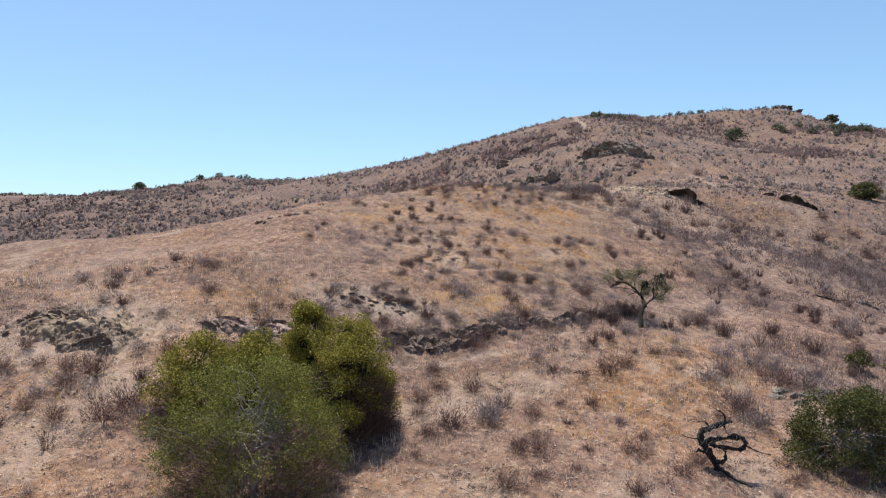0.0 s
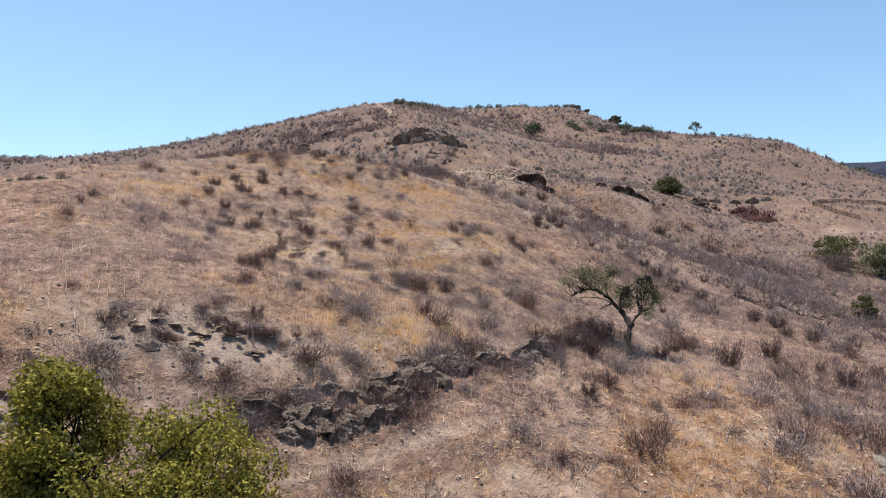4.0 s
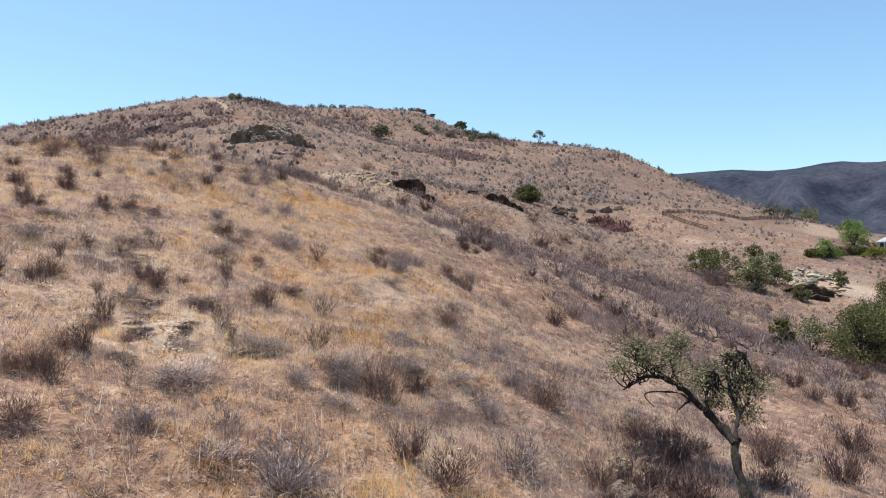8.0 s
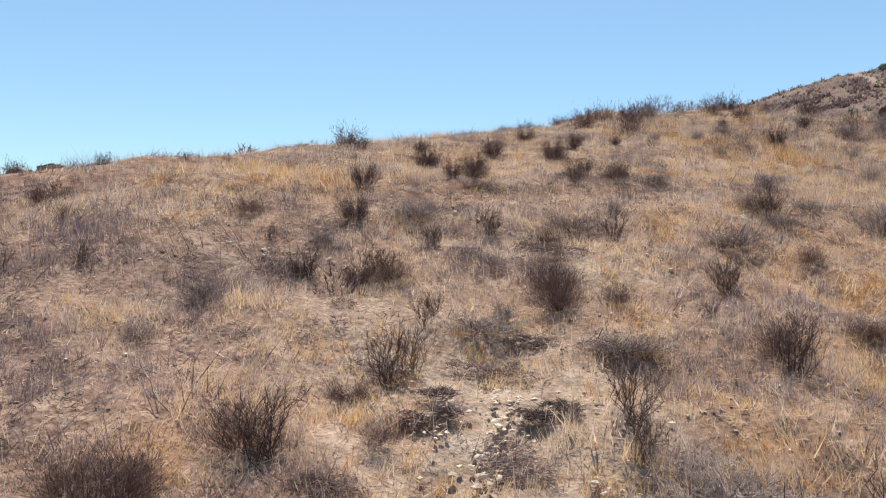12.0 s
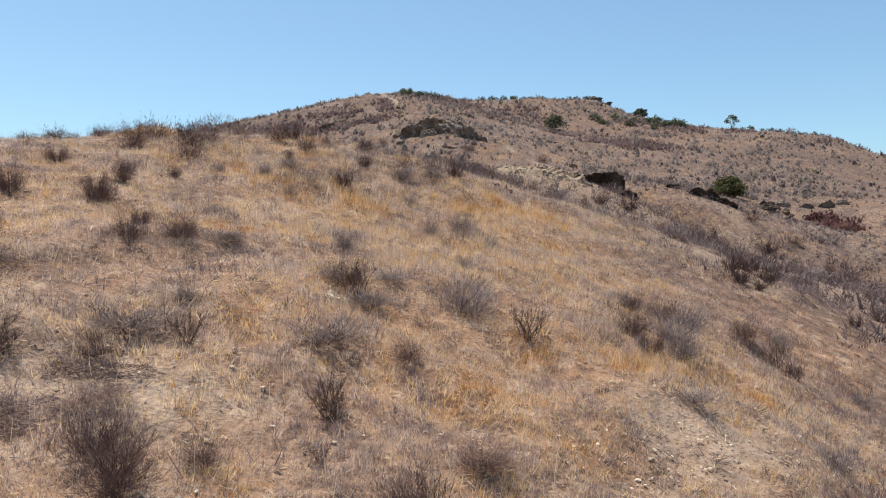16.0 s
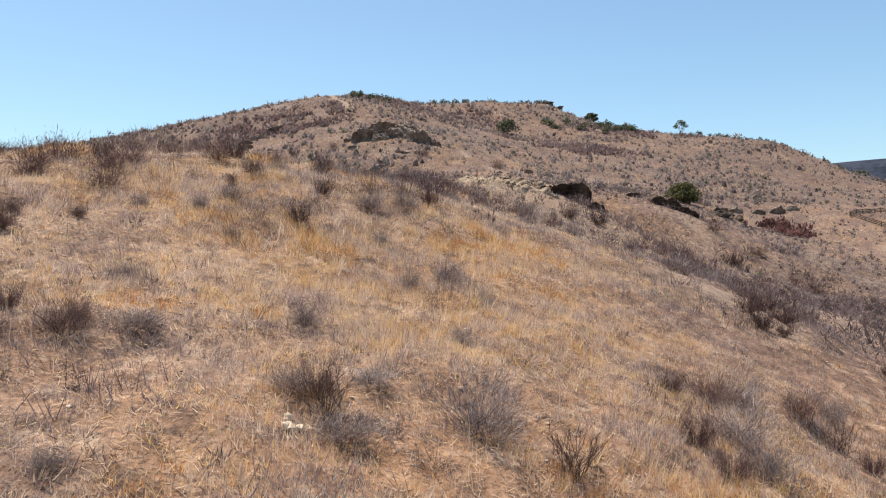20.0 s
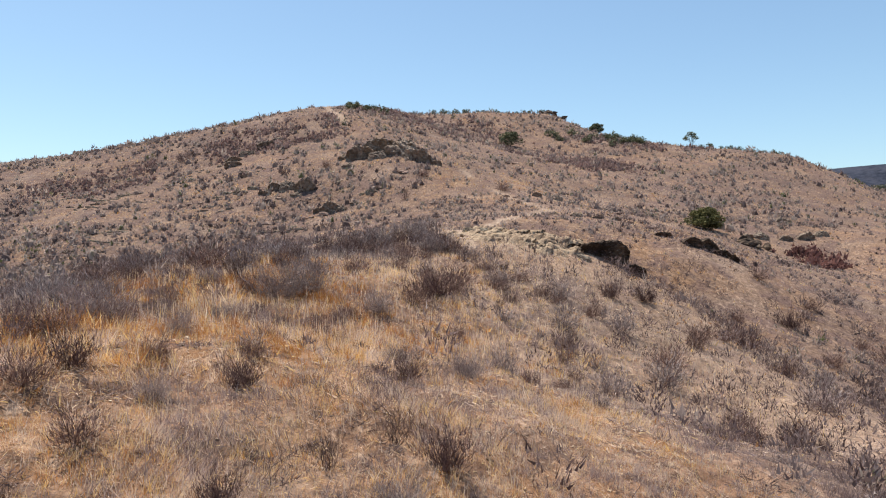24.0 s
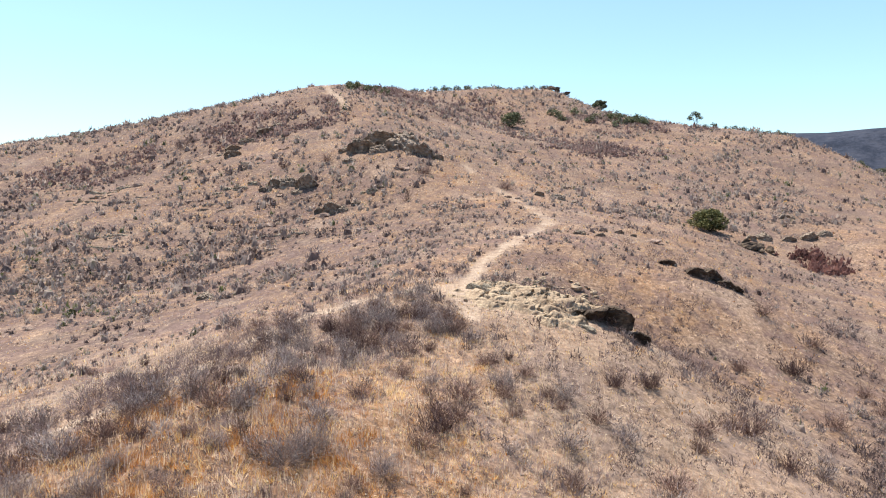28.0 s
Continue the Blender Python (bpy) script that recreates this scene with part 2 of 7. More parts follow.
BARK_GREY = bark_material("grey_bark", (0.16, 0.14, 0.12), (0.36, 0.33, 0.29))
CHAR = bark_material("charred_wood", (0.008, 0.008, 0.009), (0.06, 0.052, 0.048))
ROCK_DARK = rock_material("dark_rock", (0.026, 0.019, 0.016), (0.085, 0.062, 0.050), (0.25, 0.19, 0.145), 0.8)
ROCK_GREY = rock_material("grey_rock", (0.14, 0.095, 0.070), (0.34, 0.25, 0.182), (0.52, 0.405, 0.295), 0.5)
ROCK_BROWN = rock_material("brown_rock", (0.10, 0.064, 0.054), (0.30, 0.208, 0.172), (0.52, 0.39, 0.325), 0.5)
DUG_SOIL = rock_material("dug_soil", (0.13, 0.094, 0.068), (0.30, 0.222, 0.162), (0.50, 0.385, 0.285), 0.25)
ROCK_PALE = rock_material("pale_rock", (0.22, 0.19, 0.155), (0.46, 0.41, 0.33), (0.66, 0.60, 0.50), 0.8)
CLOD = rock_material("dirt_clod", (0.40, 0.30, 0.22), (0.68, 0.54, 0.41), (0.80, 0.67, 0.53), 0.12, 0.02)
CRUMB = crumb_material()
ROCK_HILL = rock_material("hill_rock", (0.09, 0.07, 0.058), (0.30, 0.235, 0.19), (0.54, 0.44, 0.36), 1.0)
ROCK_LEDGE = rock_material("ledge_rock", (0.09, 0.064, 0.052), (0.27, 0.202, 0.163), (0.50, 0.39, 0.315), 0.5)
ROCK_BED = rock_material("bedded_rock", (0.10, 0.082, 0.064), (0.30, 0.25, 0.2), (0.56, 0.48, 0.385), 0.5)
# Leaf of the far ridges: distance haze is mixed into its greyed, paler colour
LEAF_RIDGE_HAZE = leaf_material("hazy_ridge_leaf", (0.075, 0.085, 0.05), (0.15, 0.16, 0.095), (0.26, 0.26, 0.165))
WOOD_OLD = plain_material("weathered_wood", (0.10, 0.065, 0.045), (0.22, 0.15, 0.105), 0.3)
PLASTER = plain_material("pale_plaster", (0.50, 0.50, 0.50), (0.62, 0.62, 0.61), 0.6)
ROOFING = plain_material("grey_roofing", (0.26, 0.27, 0.29), (0.38, 0.39, 0.41), 0.4)
WHITE = plain_material("white_paint", (0.74, 0.74, 0.73), (0.82, 0.82, 0.81), 0.2, 0.5)
GLASS = Graph("window_glass", 0.08, 0.6).done((0.03, 0.035, 0.04))



# Landform: ridge, flank and gully lines (x, y, height), drawn together into one smooth surface.
SPUR_CREST = [(-28, 50, 13.4), (-16, 44, 13.3), (-9, 44, 14.6), (-5, 45.5, 14.8), (-2, 52, 15.8), (-8, 57, 17.0), (-3.5, 63, 18.3), (0.5, 58.8, 17.8), (4.5, 62.5, 18.5),
              (6.5, 69, 17.9), (9, 76, 19.4), (15, 84, 20.0), (23.2, 94.6, 21.75), (36, 112, 23.6), (48.3, 129.4, 26)]
SPUR_FACE = [(1, 23.7, 5.4), (-6, 24, 5.6), (-12, 24, 6.4), (8.5, 26.8, 5.9), (6.9, 32.3, 7.7), (0, 31.2, 7.8), (5.5, 34.9, 8.8), (9.8, 35.9, 8.6),
             (3.9, 40, 11.0), (-2.8, 36, 11.1), (2.6, 36.2, 9.9), (-13.5, 29, 8.8), (-12.4, 35.2, 11.6), (0, 42, 12.5), (2.3, 45.4, 13.2),
             (5, 48.7, 13.8), (7.7, 45.1, 12.1), (5.6, 53.4, 15.2), (12.2, 57.5, 15.3), (8.7, 59.8, 17.3), (-4.2, 42.1, 13.4)]
EAST_FLANK = [(12, 27, 6.0), (22, 39.5, 8.2), (13.5, 45, 9.6), (24, 52, 10.2), (15.6, 57.2, 14.9), (14.6, 58.6, 15.5), (9.1, 45.6, 11.95), (26, 63, 13.6), (12.9, 68.7, 16.8), (21.3, 67.5, 14.2),
              (34.6, 77.7, 13.8), (29.2, 83.6, 18.5), (28.2, 88.2, 20.45), (25.4, 90.5, 21.0), (32.5, 90.5, 19.4), (34.4, 91.6, 17.0), (52.8, 90.6, 13.8), (47.7, 99.5, 19.8), (57, 102, 18.6), (77, 110, 16.9)]
WEST_FLANK = [(-0.6, 81, 18.2), (0, 85, 18.3), (-14, 64, 14.5), (-10, 100, 14.5), (7.3, 118.8, 18.3), (1.3, 145, 18.2), (16.9, 126.4, 20.5), (-8.3, 158, 22.5),
              (-60, 120, 12), (-30, 85, 12.5), (-55, 190, 20), (-110, 150, 14)]
MAIN_HILL = [(40.8, 172, 37.5), (27, 160, 27.0), (22, 210, 43), (-3, 211, 35), (49, 261, 65), (40, 225, 55), (14, 268, 57), (-30, 277, 47.5), (-66, 272, 42),
             (-85, 280, 45), (-121, 286, 38.5), (-200, 300, 40.6), (94, 231, 50.5), (75, 268, 66), (102, 270, 68.5), (130, 274, 70.5), (140, 258, 61.5), (149, 222, 52), (170, 208, 49.5)]
EAST_BASIN = [(30, 28, 3.0), (42, 52, 5.5), (62, 62, 5.0), (80, 80, 9.3), (96, 111, 15.4), (82, 137, 23.8), (105, 145, 25.5), (106, 127.5, 21.5),
              (92, 127, 18.5), (125, 103, 16.5), (155, 113, 12), (75, 165, 31), (120, 180, 36), (215, 185, 28), (235, 150, 18), (110, 70, 6), (150, 60, 5), (70, 20, 1)]
BEYOND = [(-178, 199, 18), (-170, 165, 13), (-215, 245, 20), (-260, 235, 21), (-230, 190, 16), (-128, 255, 35.2), (-108, 258, 37.4), (-160, 290, 38.2), (0, -5, 1.0), (-25, 5, 3.0), (40, -10, 0.0), (49, 300, 58), (130, 312, 60), (-85, 320, 36), (220, 230, 34), (-60, 30, 7), (-120, 60, 10)]
LINES = SPUR_CREST + SPUR_FACE + EAST_FLANK + WEST_FLANK + MAIN_HILL + EAST_BASIN + BEYOND

KNOT = np.array(LINES, float)


def spread(ax, ay, bx, by):
    return np.sqrt((ax - bx) ** 2 + (ay - by) ** 2 + 16.0)


PULL = np.linalg.solve(spread(KNOT[:, 0][:, None], KNOT[:, 1][:, None], KNOT[:, 0], KNOT[:, 1]) - 0.35 * np.eye(len(KNOT)), KNOT[:, 2] - 12.0)
TABLE = np.random.RandomState(5).rand(256, 256)


def ripple(x, y, size, shift=0):
    """Smooth random relief between -1 and 1 with lumps of that size."""
    u, v = np.asarray(x, float) / size + 31.7 * shift + 500, np.asarray(y, float) / size + 17.3 * shift + 500
    i, j = np.floor(u).astype(int), np.floor(v).astype(int)
    a, b = u - i, v - j
    a, b = a * a * (3 - 2 * a), b * b * (3 - 2 * b)
    i, j, k, l = i % 256, j % 256, (i + 1) % 256, (j + 1) % 256
    return 2 * ((TABLE[i, j] * (1 - a) + TABLE[k, j] * a) * (1 - b) + (TABLE[i, l] * (1 - a) + TABLE[k, l] * a) * b) - 1


def step(v, lo, hi):
    s = np.clip((v - lo) / (hi - lo), 0, 1)
    return s * s * (3 - 2 * s)


def height(x, y, fine=True):
    """The ground's height in metres."""
    x, y = np.asarray(x, float), np.asarray(y, float)
    shape = x.shape
    x, y = x.ravel(), y.ravel()
    near = np.zeros(x.shape)
    for start in range(0, len(x), 20000):
        s = slice(start, start + 20000)
        near[s] = 12 + spread(x[s][:, None], y[s][:, None], KNOT[:, 0], KNOT[:, 1]) @ PULL
    away = np.hypot(x - 10, y - 150)
    r, az = np.hypot(x, y), np.degrees(np.arctan2(x, y))
    range_east = 156 + 3 * np.sin(az * 0.3 + 2.6) + 2 * np.sin(az * 0.9) + 4 * ripple(x, y, 110, 3)
    far = 6 + 3 * ripple(x, y, 90, 1) + step(az, 12, 40) * range_east * np.exp(-((r - 1350 + 90 * ripple(az * 30, r * 0.12, 60, 18) * step(1330 - r, 20, 260)) / np.where(r < 1350, 260, 500)) ** 2) \
        + (1 - step(az, 12, 40)) * 60 * np.exp(-((r - 1500) / 400) ** 2) + 14 * step(r, 600, 900) * ripple(x, y, 150, 4) * step(1300 - r, 0, 250)
    w = step(away, 270, 440)
    z = near * (1 - w) + far * w
    if fine:
        d = np.clip(away / 100, 0.5, 3)
        z = z + 0.28 * d * ripple(x, y, 9, 5) + 0.10 * ripple(x, y, 2.6, 6) + 0.075 * ripple(x, y, 0.9, 7) + 0.035 * ripple(x, y, 0.45, 9) - 0.06 * step(ripple(x, y, 0.55, 10), 0.35, 0.6)
        # trodden contour terraces on the steep faces
        z = z + 0.05 * np.sin(z * 9 + 2 * ripple(x, y, 6, 8)) * step(away, 140, 80)
    return z.reshape(shape)


# ---- ground cover ----
TRAIL_WEST = [(-6, 75), (-1.1, 78.8), (1.9, 80.6), (4.4, 82.3), (7.4, 88.2), (12.1, 91.9), (17.6, 94.2), (22, 95)]
TRAIL_KNEE = [(20.5, 87.5), (22, 91), (24, 96.6), (29.3, 106.3), (35.8, 113.3), (48, 127.3)]
TRAIL_UPPER = [(48, 127.3), (52.6, 143), (54.5, 159.7), (53, 168)]
TRAIL_TOP = [(43.8, 217), (43.9, 234), (46.5, 250), (48.5, 262)]
TRAIL_LOW = [(-23, 38), (-25.5, 44.5), (-24.8, 47)]
TRAIL_OAK = [(-1, 33.5), (2.5, 36.3), (5.2, 38.6), (6.8, 41), (7.5, 45)]
TRAIL_VALLEY = [(104, 108), (99, 112), (97, 117)]


def near_line(x, y, line):
    best = np.full(np.shape(x), 1e9)
    for (ax, ay), (bx, by) in zip(line, line[1:]):
        s = np.clip(((x - ax) * (bx - ax) + (y - ay) * (by - ay)) / ((bx - ax) ** 2 + (by - ay) ** 2), 0, 1)
        best = np.minimum(best, np.hypot(x - ax - s * (bx - ax), y - ay - s * (by - ay)))
    return best


def blot(x, y, cx, cy, rx, ry, turn=0):
    c, s = math.cos(radians(turn)), math.sin(radians(turn))
    u, v = ((x - cx) * c + (y - cy) * s) / rx, (-(x - cx) * s + (y - cy) * c) / ry
    return np.clip(1.35 - np.hypot(u, v) + 0.35 * ripple(x, y, max(rx, ry) * 0.3, 11), 0, 1) ** 0.7


def covers(x, y):
    """Bare soil, brush and golden grass, each from 0 to 1."""
    wob = 0.25 * ripple(x, y, 1.4, 12)
    bare = np.zeros(np.shape(x))
    for line, half, power in ((TRAIL_WEST, 0.5, 0.85), (TRAIL_KNEE, 0.58, 0.85), (TRAIL_UPPER, 0.6, 0.6), (TRAIL_TOP, 0.9, 0.65), (TRAIL_LOW, 0.5, 0.6), (TRAIL_OAK, 0.35, 0.5), (TRAIL_VALLEY, 0.7, 0.6)):
        bare = np.maximum(bare, power * (1 - step(near_line(x, y, line) + wob, half * 0.55, half * 1.35)))
    for b in ((22.5, 91, 2.0, 4.2, 20, 0.8), (-0.8, 42.2, 1.8, 1.1, 0, 0.55), (0.1, 41.3, 1.5, 1.2, 0, 0.85), (0.3, 44.8, 1.4, 0.6, 5, 0.7), (6.9, 44.9, 1.4, 0.8, 40, 0.6), (-3.2, 34.3, 3.2, 1.3, 5, 0.85), (-14.8, 30, 3.4, 2.2, 20, 0.75), (-12.6, 27, 2.6, 0.8, 15, 0.6), (-1.0, 27, 2.4, 0.35, 25, 0.5), (0.9, 31, 2.4, 0.3, 20, 0.55), (-15, 23.5, 3, 1.0, 10, 0.5), (-8.2, 31, 2.6, 0.8, 5, 0.5), (27, 90, 4.5, 7, 25, 0.7), (31, 92, 5, 8, 20, 0.4), (92, 82, 9, 6, 25, 0.9),
              (182, 140, 18, 7, 15, 0.55), (-18.3, 47.5, 1.6, 0.6, 10, 0.8), (-1.2, 45.6, 2.2, 0.7, 0, 0.3), (15.5, 56.5, 1.2, 2.2, 20, 0.5), (-0.2, 43.2, 4.2, 2.6, 8, 0.12), (4.2, 41, 2.0, 1.2, 20, 0.1)):
        bare = np.maximum(bare, b[5] * blot(x, y, *b[:5]))
    bare = np.maximum(bare, 0.42 * blot(x, y, 29, 74, 12, 18, 12) * (0.75 + 0.35 * ripple(x, y, 1.7, 34)))
    bare = np.maximum(bare, 0.22 * step(ripple(x, y, 3.1, 13), 0.35, 0.8))
    bare = np.maximum(bare, 0.5 * step(ripple(x, y, 2.3, 18) + 0.5 * ripple(x, y, 0.8, 11), 0.3, 0.7) * step(35 - y, 0, 3))
    east = step(x - (5 + 0.17 * (y - 30)) - np.maximum(0, (y - 75) * 0.35) + 2.5 * ripple(x, y, 7, 14), 3, 9)
    west = step(-x - 9 + 3 * ripple(x, y, 9, 15), 0, 12) * (0.45 - 0.2 * step(y, 36, 42) * step(62 - y, 0, 4))
    east = east * (1 - 0.72 * step(y, 58, 72) * step(x, 12, 22))
    east = east * (1 - 0.4 * step(50 - y, 0, 8))
    brush = np.maximum(east * (0.5 + 0.3 * ripple(x, y, 4, 35)), west)
    brush = np.maximum(brush, 0.3 - 0.16 * step(58 - y, 0, 6) * step(y, 36, 40) * step(8 - x, 0, 5) + 0.25 * ripple(x, y, 5, 16) + 0.22 * step(y, 130, 170) * (1 + ripple(x, y, 22, 19)))
    brush = brush * (1 - 0.7 * blot(x, y, 11.5, 34.3, 3.4, 2.2, 15))
    for b in ((1, 67.5, 9, 2.2, 30, 0.8), (-0.5, 43, 4.5, 3, 8, 0.26), (11, 82, 11, 4, 48, 0.75), (28, 217, 14, 6, 22, 0.95), (-11, 217, 11, 4, -8, 0.85), (80, 236, 22, 5, 12, 0.8), (85, 243, 14, 4, 5, 0.9), (62, 250, 10, 4, 0, 0.9), (104, 198, 10, 8, 0, 0.85), (20, 190, 30, 14, 10, 0.6), (-20, 240, 40, 12, 10, 0.65), (10, 150, 26, 16, 0, 0.7), (-10, 128, 36, 24, 0, 0.62),
              (135, 226, 18, 8, -20, 0.95), (55, 78, 20, 9, 25, 0.95), (40, 62, 16, 9, 40, 0.85), (160, 196, 14, 8, 0, 0.5), (85, 118, 14, 5, 20, 0.8), (9.6, 37.4, 1.4, 0.7, 0, 0.8)):
        brush = np.maximum(brush, b[5] * blot(x, y, *b[:5]))
    brush = np.maximum(brush, (0.72 + 0.32 * ripple(x, y, 14, 31) + 0.2 * ripple(x, y, 4, 32)) * step(y - 0.3 * x, 84, 104) * step(60 - x, 0, 30))
    brush = np.maximum(brush, 0.95 * step(-x + 0.1 * y, 85, 110))
    gold = 0.42 + 0.36 * ripple(x, y, 4.2, 17)
    for b in ((6, 56, 8, 10, 0, 0.85), (5, 67, 9, 9, 30, 1.0), (9, 75, 12, 8, 35, 0.95), (3.4, 40.3, 1.2, 0.8, 0, 0.9), (9.5, 29.5, 4.0, 5, -25, 1.0), (3, 38, 3, 2, 20, 0.7), (-16, 36, 6, 5, 0, 0.55), (0, 76, 7, 2, 20, 0.9), (2, 65, 7, 5, 30, 1.0), (3, 46, 5, 4, 20, 0.6), (-5, 48, 4, 4, 0, 0.6), (40, 150, 16, 16, 0, 0.4)):
        gold = np.maximum(gold, b[5] * blot(x, y, *b[:5]))
    gold = np.maximum(gold, streaks(x, y)[0])
    gold = gold * (1 - 0.5 * east) * (1 - 0.1 * step(50 - y, 0, 8) * step(y, 36, 40))
    return np.clip(bare, 0, 1), np.clip(brush * (1 - bare), 0, 1), np.clip(gold, 0, 1)


def streaks(x, y):
    """Ochre and lavender patches of the grass, each from 0 to 1."""
    ochre, lilac = np.zeros(np.shape(x)), np.zeros(np.shape(x))
    for b in ((-0.5, 35.7, 1.1, 0.35, 0, 1), (2.5, 36.5, 0.9, 0.35, 10, 1), (2.0, 35.6, 0.9, 0.3, 0, 1), (3.9, 36.3, 1.0, 0.35, 0, 0.9), (2.2, 39.8, 0.8, 0.5, 0, 0.6), (1.1, 34.9, 0.6, 0.3, 0, 0.8), (-2.9, 37.6, 0.7, 0.4, 0, 0.8), (-1.8, 41.7, 0.5, 0.4, 0, 0.4),
              (-1.9, 39.8, 0.6, 0.35, 0, 0.5), (1.1, 40.8, 0.5, 0.3, 0, 0.6), (-0.4, 42.9, 0.7, 0.5, 0, 0.5), (-3.6, 41.2, 0.9, 0.5, 0, 0.5), (-2.6, 42.3, 0.6, 0.5, 0, 0.55), (-1.6, 42.4, 0.7, 0.4, 0, 0.5), (8.5, 28, 3.5, 1.2, 10, 0.8), (13, 31, 2.6, 1.0, 10, 0.7), (-3, 27.5, 2.2, 0.7, 0, 0.6), (5, 25.5, 2.4, 0.8, 0, 0.6), (-13.5, 25, 2.0, 0.8, 0, 0.6), (1, 29.5, 3.0, 0.8, 5, 0.7), (-9, 29, 2.5, 1.0, 0, 0.7), (12, 24, 2.5, 1.2, 0, 0.8), (-16, 33, 3, 1.0, 0, 0.7), (4, 31, 2, 0.6, 10, 0.6), (-11, 33, 2.4, 0.8, 0, 0.8), (-1, 22, 2.5, 0.8, 0, 0.7), (16, 34, 3, 1.0, 10, 0.5), (11.6, 34.4, 2.6, 1.4, 15, 0.8), (9.6, 33.2, 2.0, 0.8, 15, 0.7), (13.5, 37.5, 2.0, 1.0, 10, 0.6)):
        ochre = np.maximum(ochre, b[5] * blot(x, y, *b[:5]))
    for b in ((-3.4, 40.7, 1.7, 0.7, 0, 1), (-2.6, 41.9, 1.2, 0.5, 0, 0.9), (-2.4, 40.4, 0.8, 0.5, 0, 0.9), (2.6, 43.0, 1.2, 0.8, 0, 0.8), (1.6, 42.3, 0.8, 0.4, 0, 0.7), (2.0, 41.1, 0.9, 0.4, 0, 0.8), (-5.5, 42, 2.0, 1.0, 0, 0.8), (-1.2, 37.2, 1.2, 0.5, 0, 0.6), (0.8, 38.0, 1.4, 0.6, 0, 0.7), (6, 48, 2, 1.2, 0, 0.6)):
        lilac = np.maximum(lilac, b[5] * blot(x, y, *b[:5]))
    return ochre, lilac


# Share of the haze-blue colour of the far range, growing with distance
def hazy_chaparral(x, y):
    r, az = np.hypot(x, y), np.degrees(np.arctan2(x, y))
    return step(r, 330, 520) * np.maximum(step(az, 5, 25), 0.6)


# ---- mesh helpers ----
def mesh_from(name, verts, faces, material, smooth=False, **values):
    verts, faces = np.asarray(verts, np.float32), np.asarray(faces, np.int32)
    me = bpy.data.meshes.new(name)
    me.vertices.add(len(verts))
    me.vertices.foreach_set("co", verts.ravel())
    n, k = faces.shape
    me.loops.add(n * k)
    me.loops.foreach_set("vertex_index", faces.ravel())
    me.polygons.add(n)
    me.polygons.foreach_set("loop_start", np.arange(0, n * k, k, dtype=np.int32))
    me.polygons.foreach_set("loop_total", np.full(n, k, np.int32))
    me.polygons.foreach_set("use_smooth", np.full(n, smooth))
    for key, value in values.items():
        value = np.asarray(value, np.float32)
        if value.ndim == 2:
            me.attributes.new(key, "FLOAT_COLOR", "POINT").data.foreach_set("color", value.ravel())
        else:
            me.attributes.new(key, "FLOAT", "POINT").data.foreach_set("value", value)
    me.materials.append(material)
    me.update(calc_edges=True)
    me.validate()
    return me


def part(name, data, parent, label=""):
    """One mesh as a part of a thing or of a part."""
    ob = new(name, data)
    ob.parent = parent
    return tagged(ob, label) if label else ob


def thing(name, where, label, category, group="", turn=0.0, size=1.0, data=None):
    ob = new(name, data)
    ob.location, ob.rotation_euler, ob.scale = where, (0, 0, turn), (size, size, size)
    return tagged(ob, label, category, group)


def on_ground(x, y, sink=0.0):
    return (x, y, float(height(x, y)) - sink)


def blades(base, tip, width, rng, tint=None, bend=0.0):
    """Thin pointed blades from base to tip (n x 3 each). Returns vertices, triangles and tints."""
    n = len(base)
    side = np.cross(tip - base, rng.normal(size=(n, 3)))
    side /= np.linalg.norm(side, axis=1)[:, None] + 1e-9
    side *= np.asarray(width).reshape(-1, 1) * 0.5
    v = np.stack([base - side, base + side, tip], 1).reshape(-1, 3)
    f = np.arange(n * 3).reshape(-1, 3)
    return v, f, None if tint is None else np.repeat(tint, 3)


def leaf_cards(centre, size, rng, droop=0.0):
    """Folded pointed leaves of two triangles each."""
    n = len(centre)
    along = rng.normal(size=(n, 3))
    along[:, 2] -= droop
    along /= np.linalg.norm(along, axis=1)[:, None]
    side = np.cross(along, rng.normal(size=(n, 3)))
    side /= np.linalg.norm(side, axis=1)[:, None] + 1e-9
    s = np.asarray(size).reshape(-1, 1)
    v = np.stack([centre - along * s * 0.5, centre + side * s * 0.26, centre + along * s * 0.5, centre - side * s * 0.26], 1).reshape(-1, 3)
    i = np.arange(n)[:, None] * 4
    f = np.concatenate([i + np.array([[0, 1, 2]]), i + np.array([[0, 2, 3]])])
    return v, f


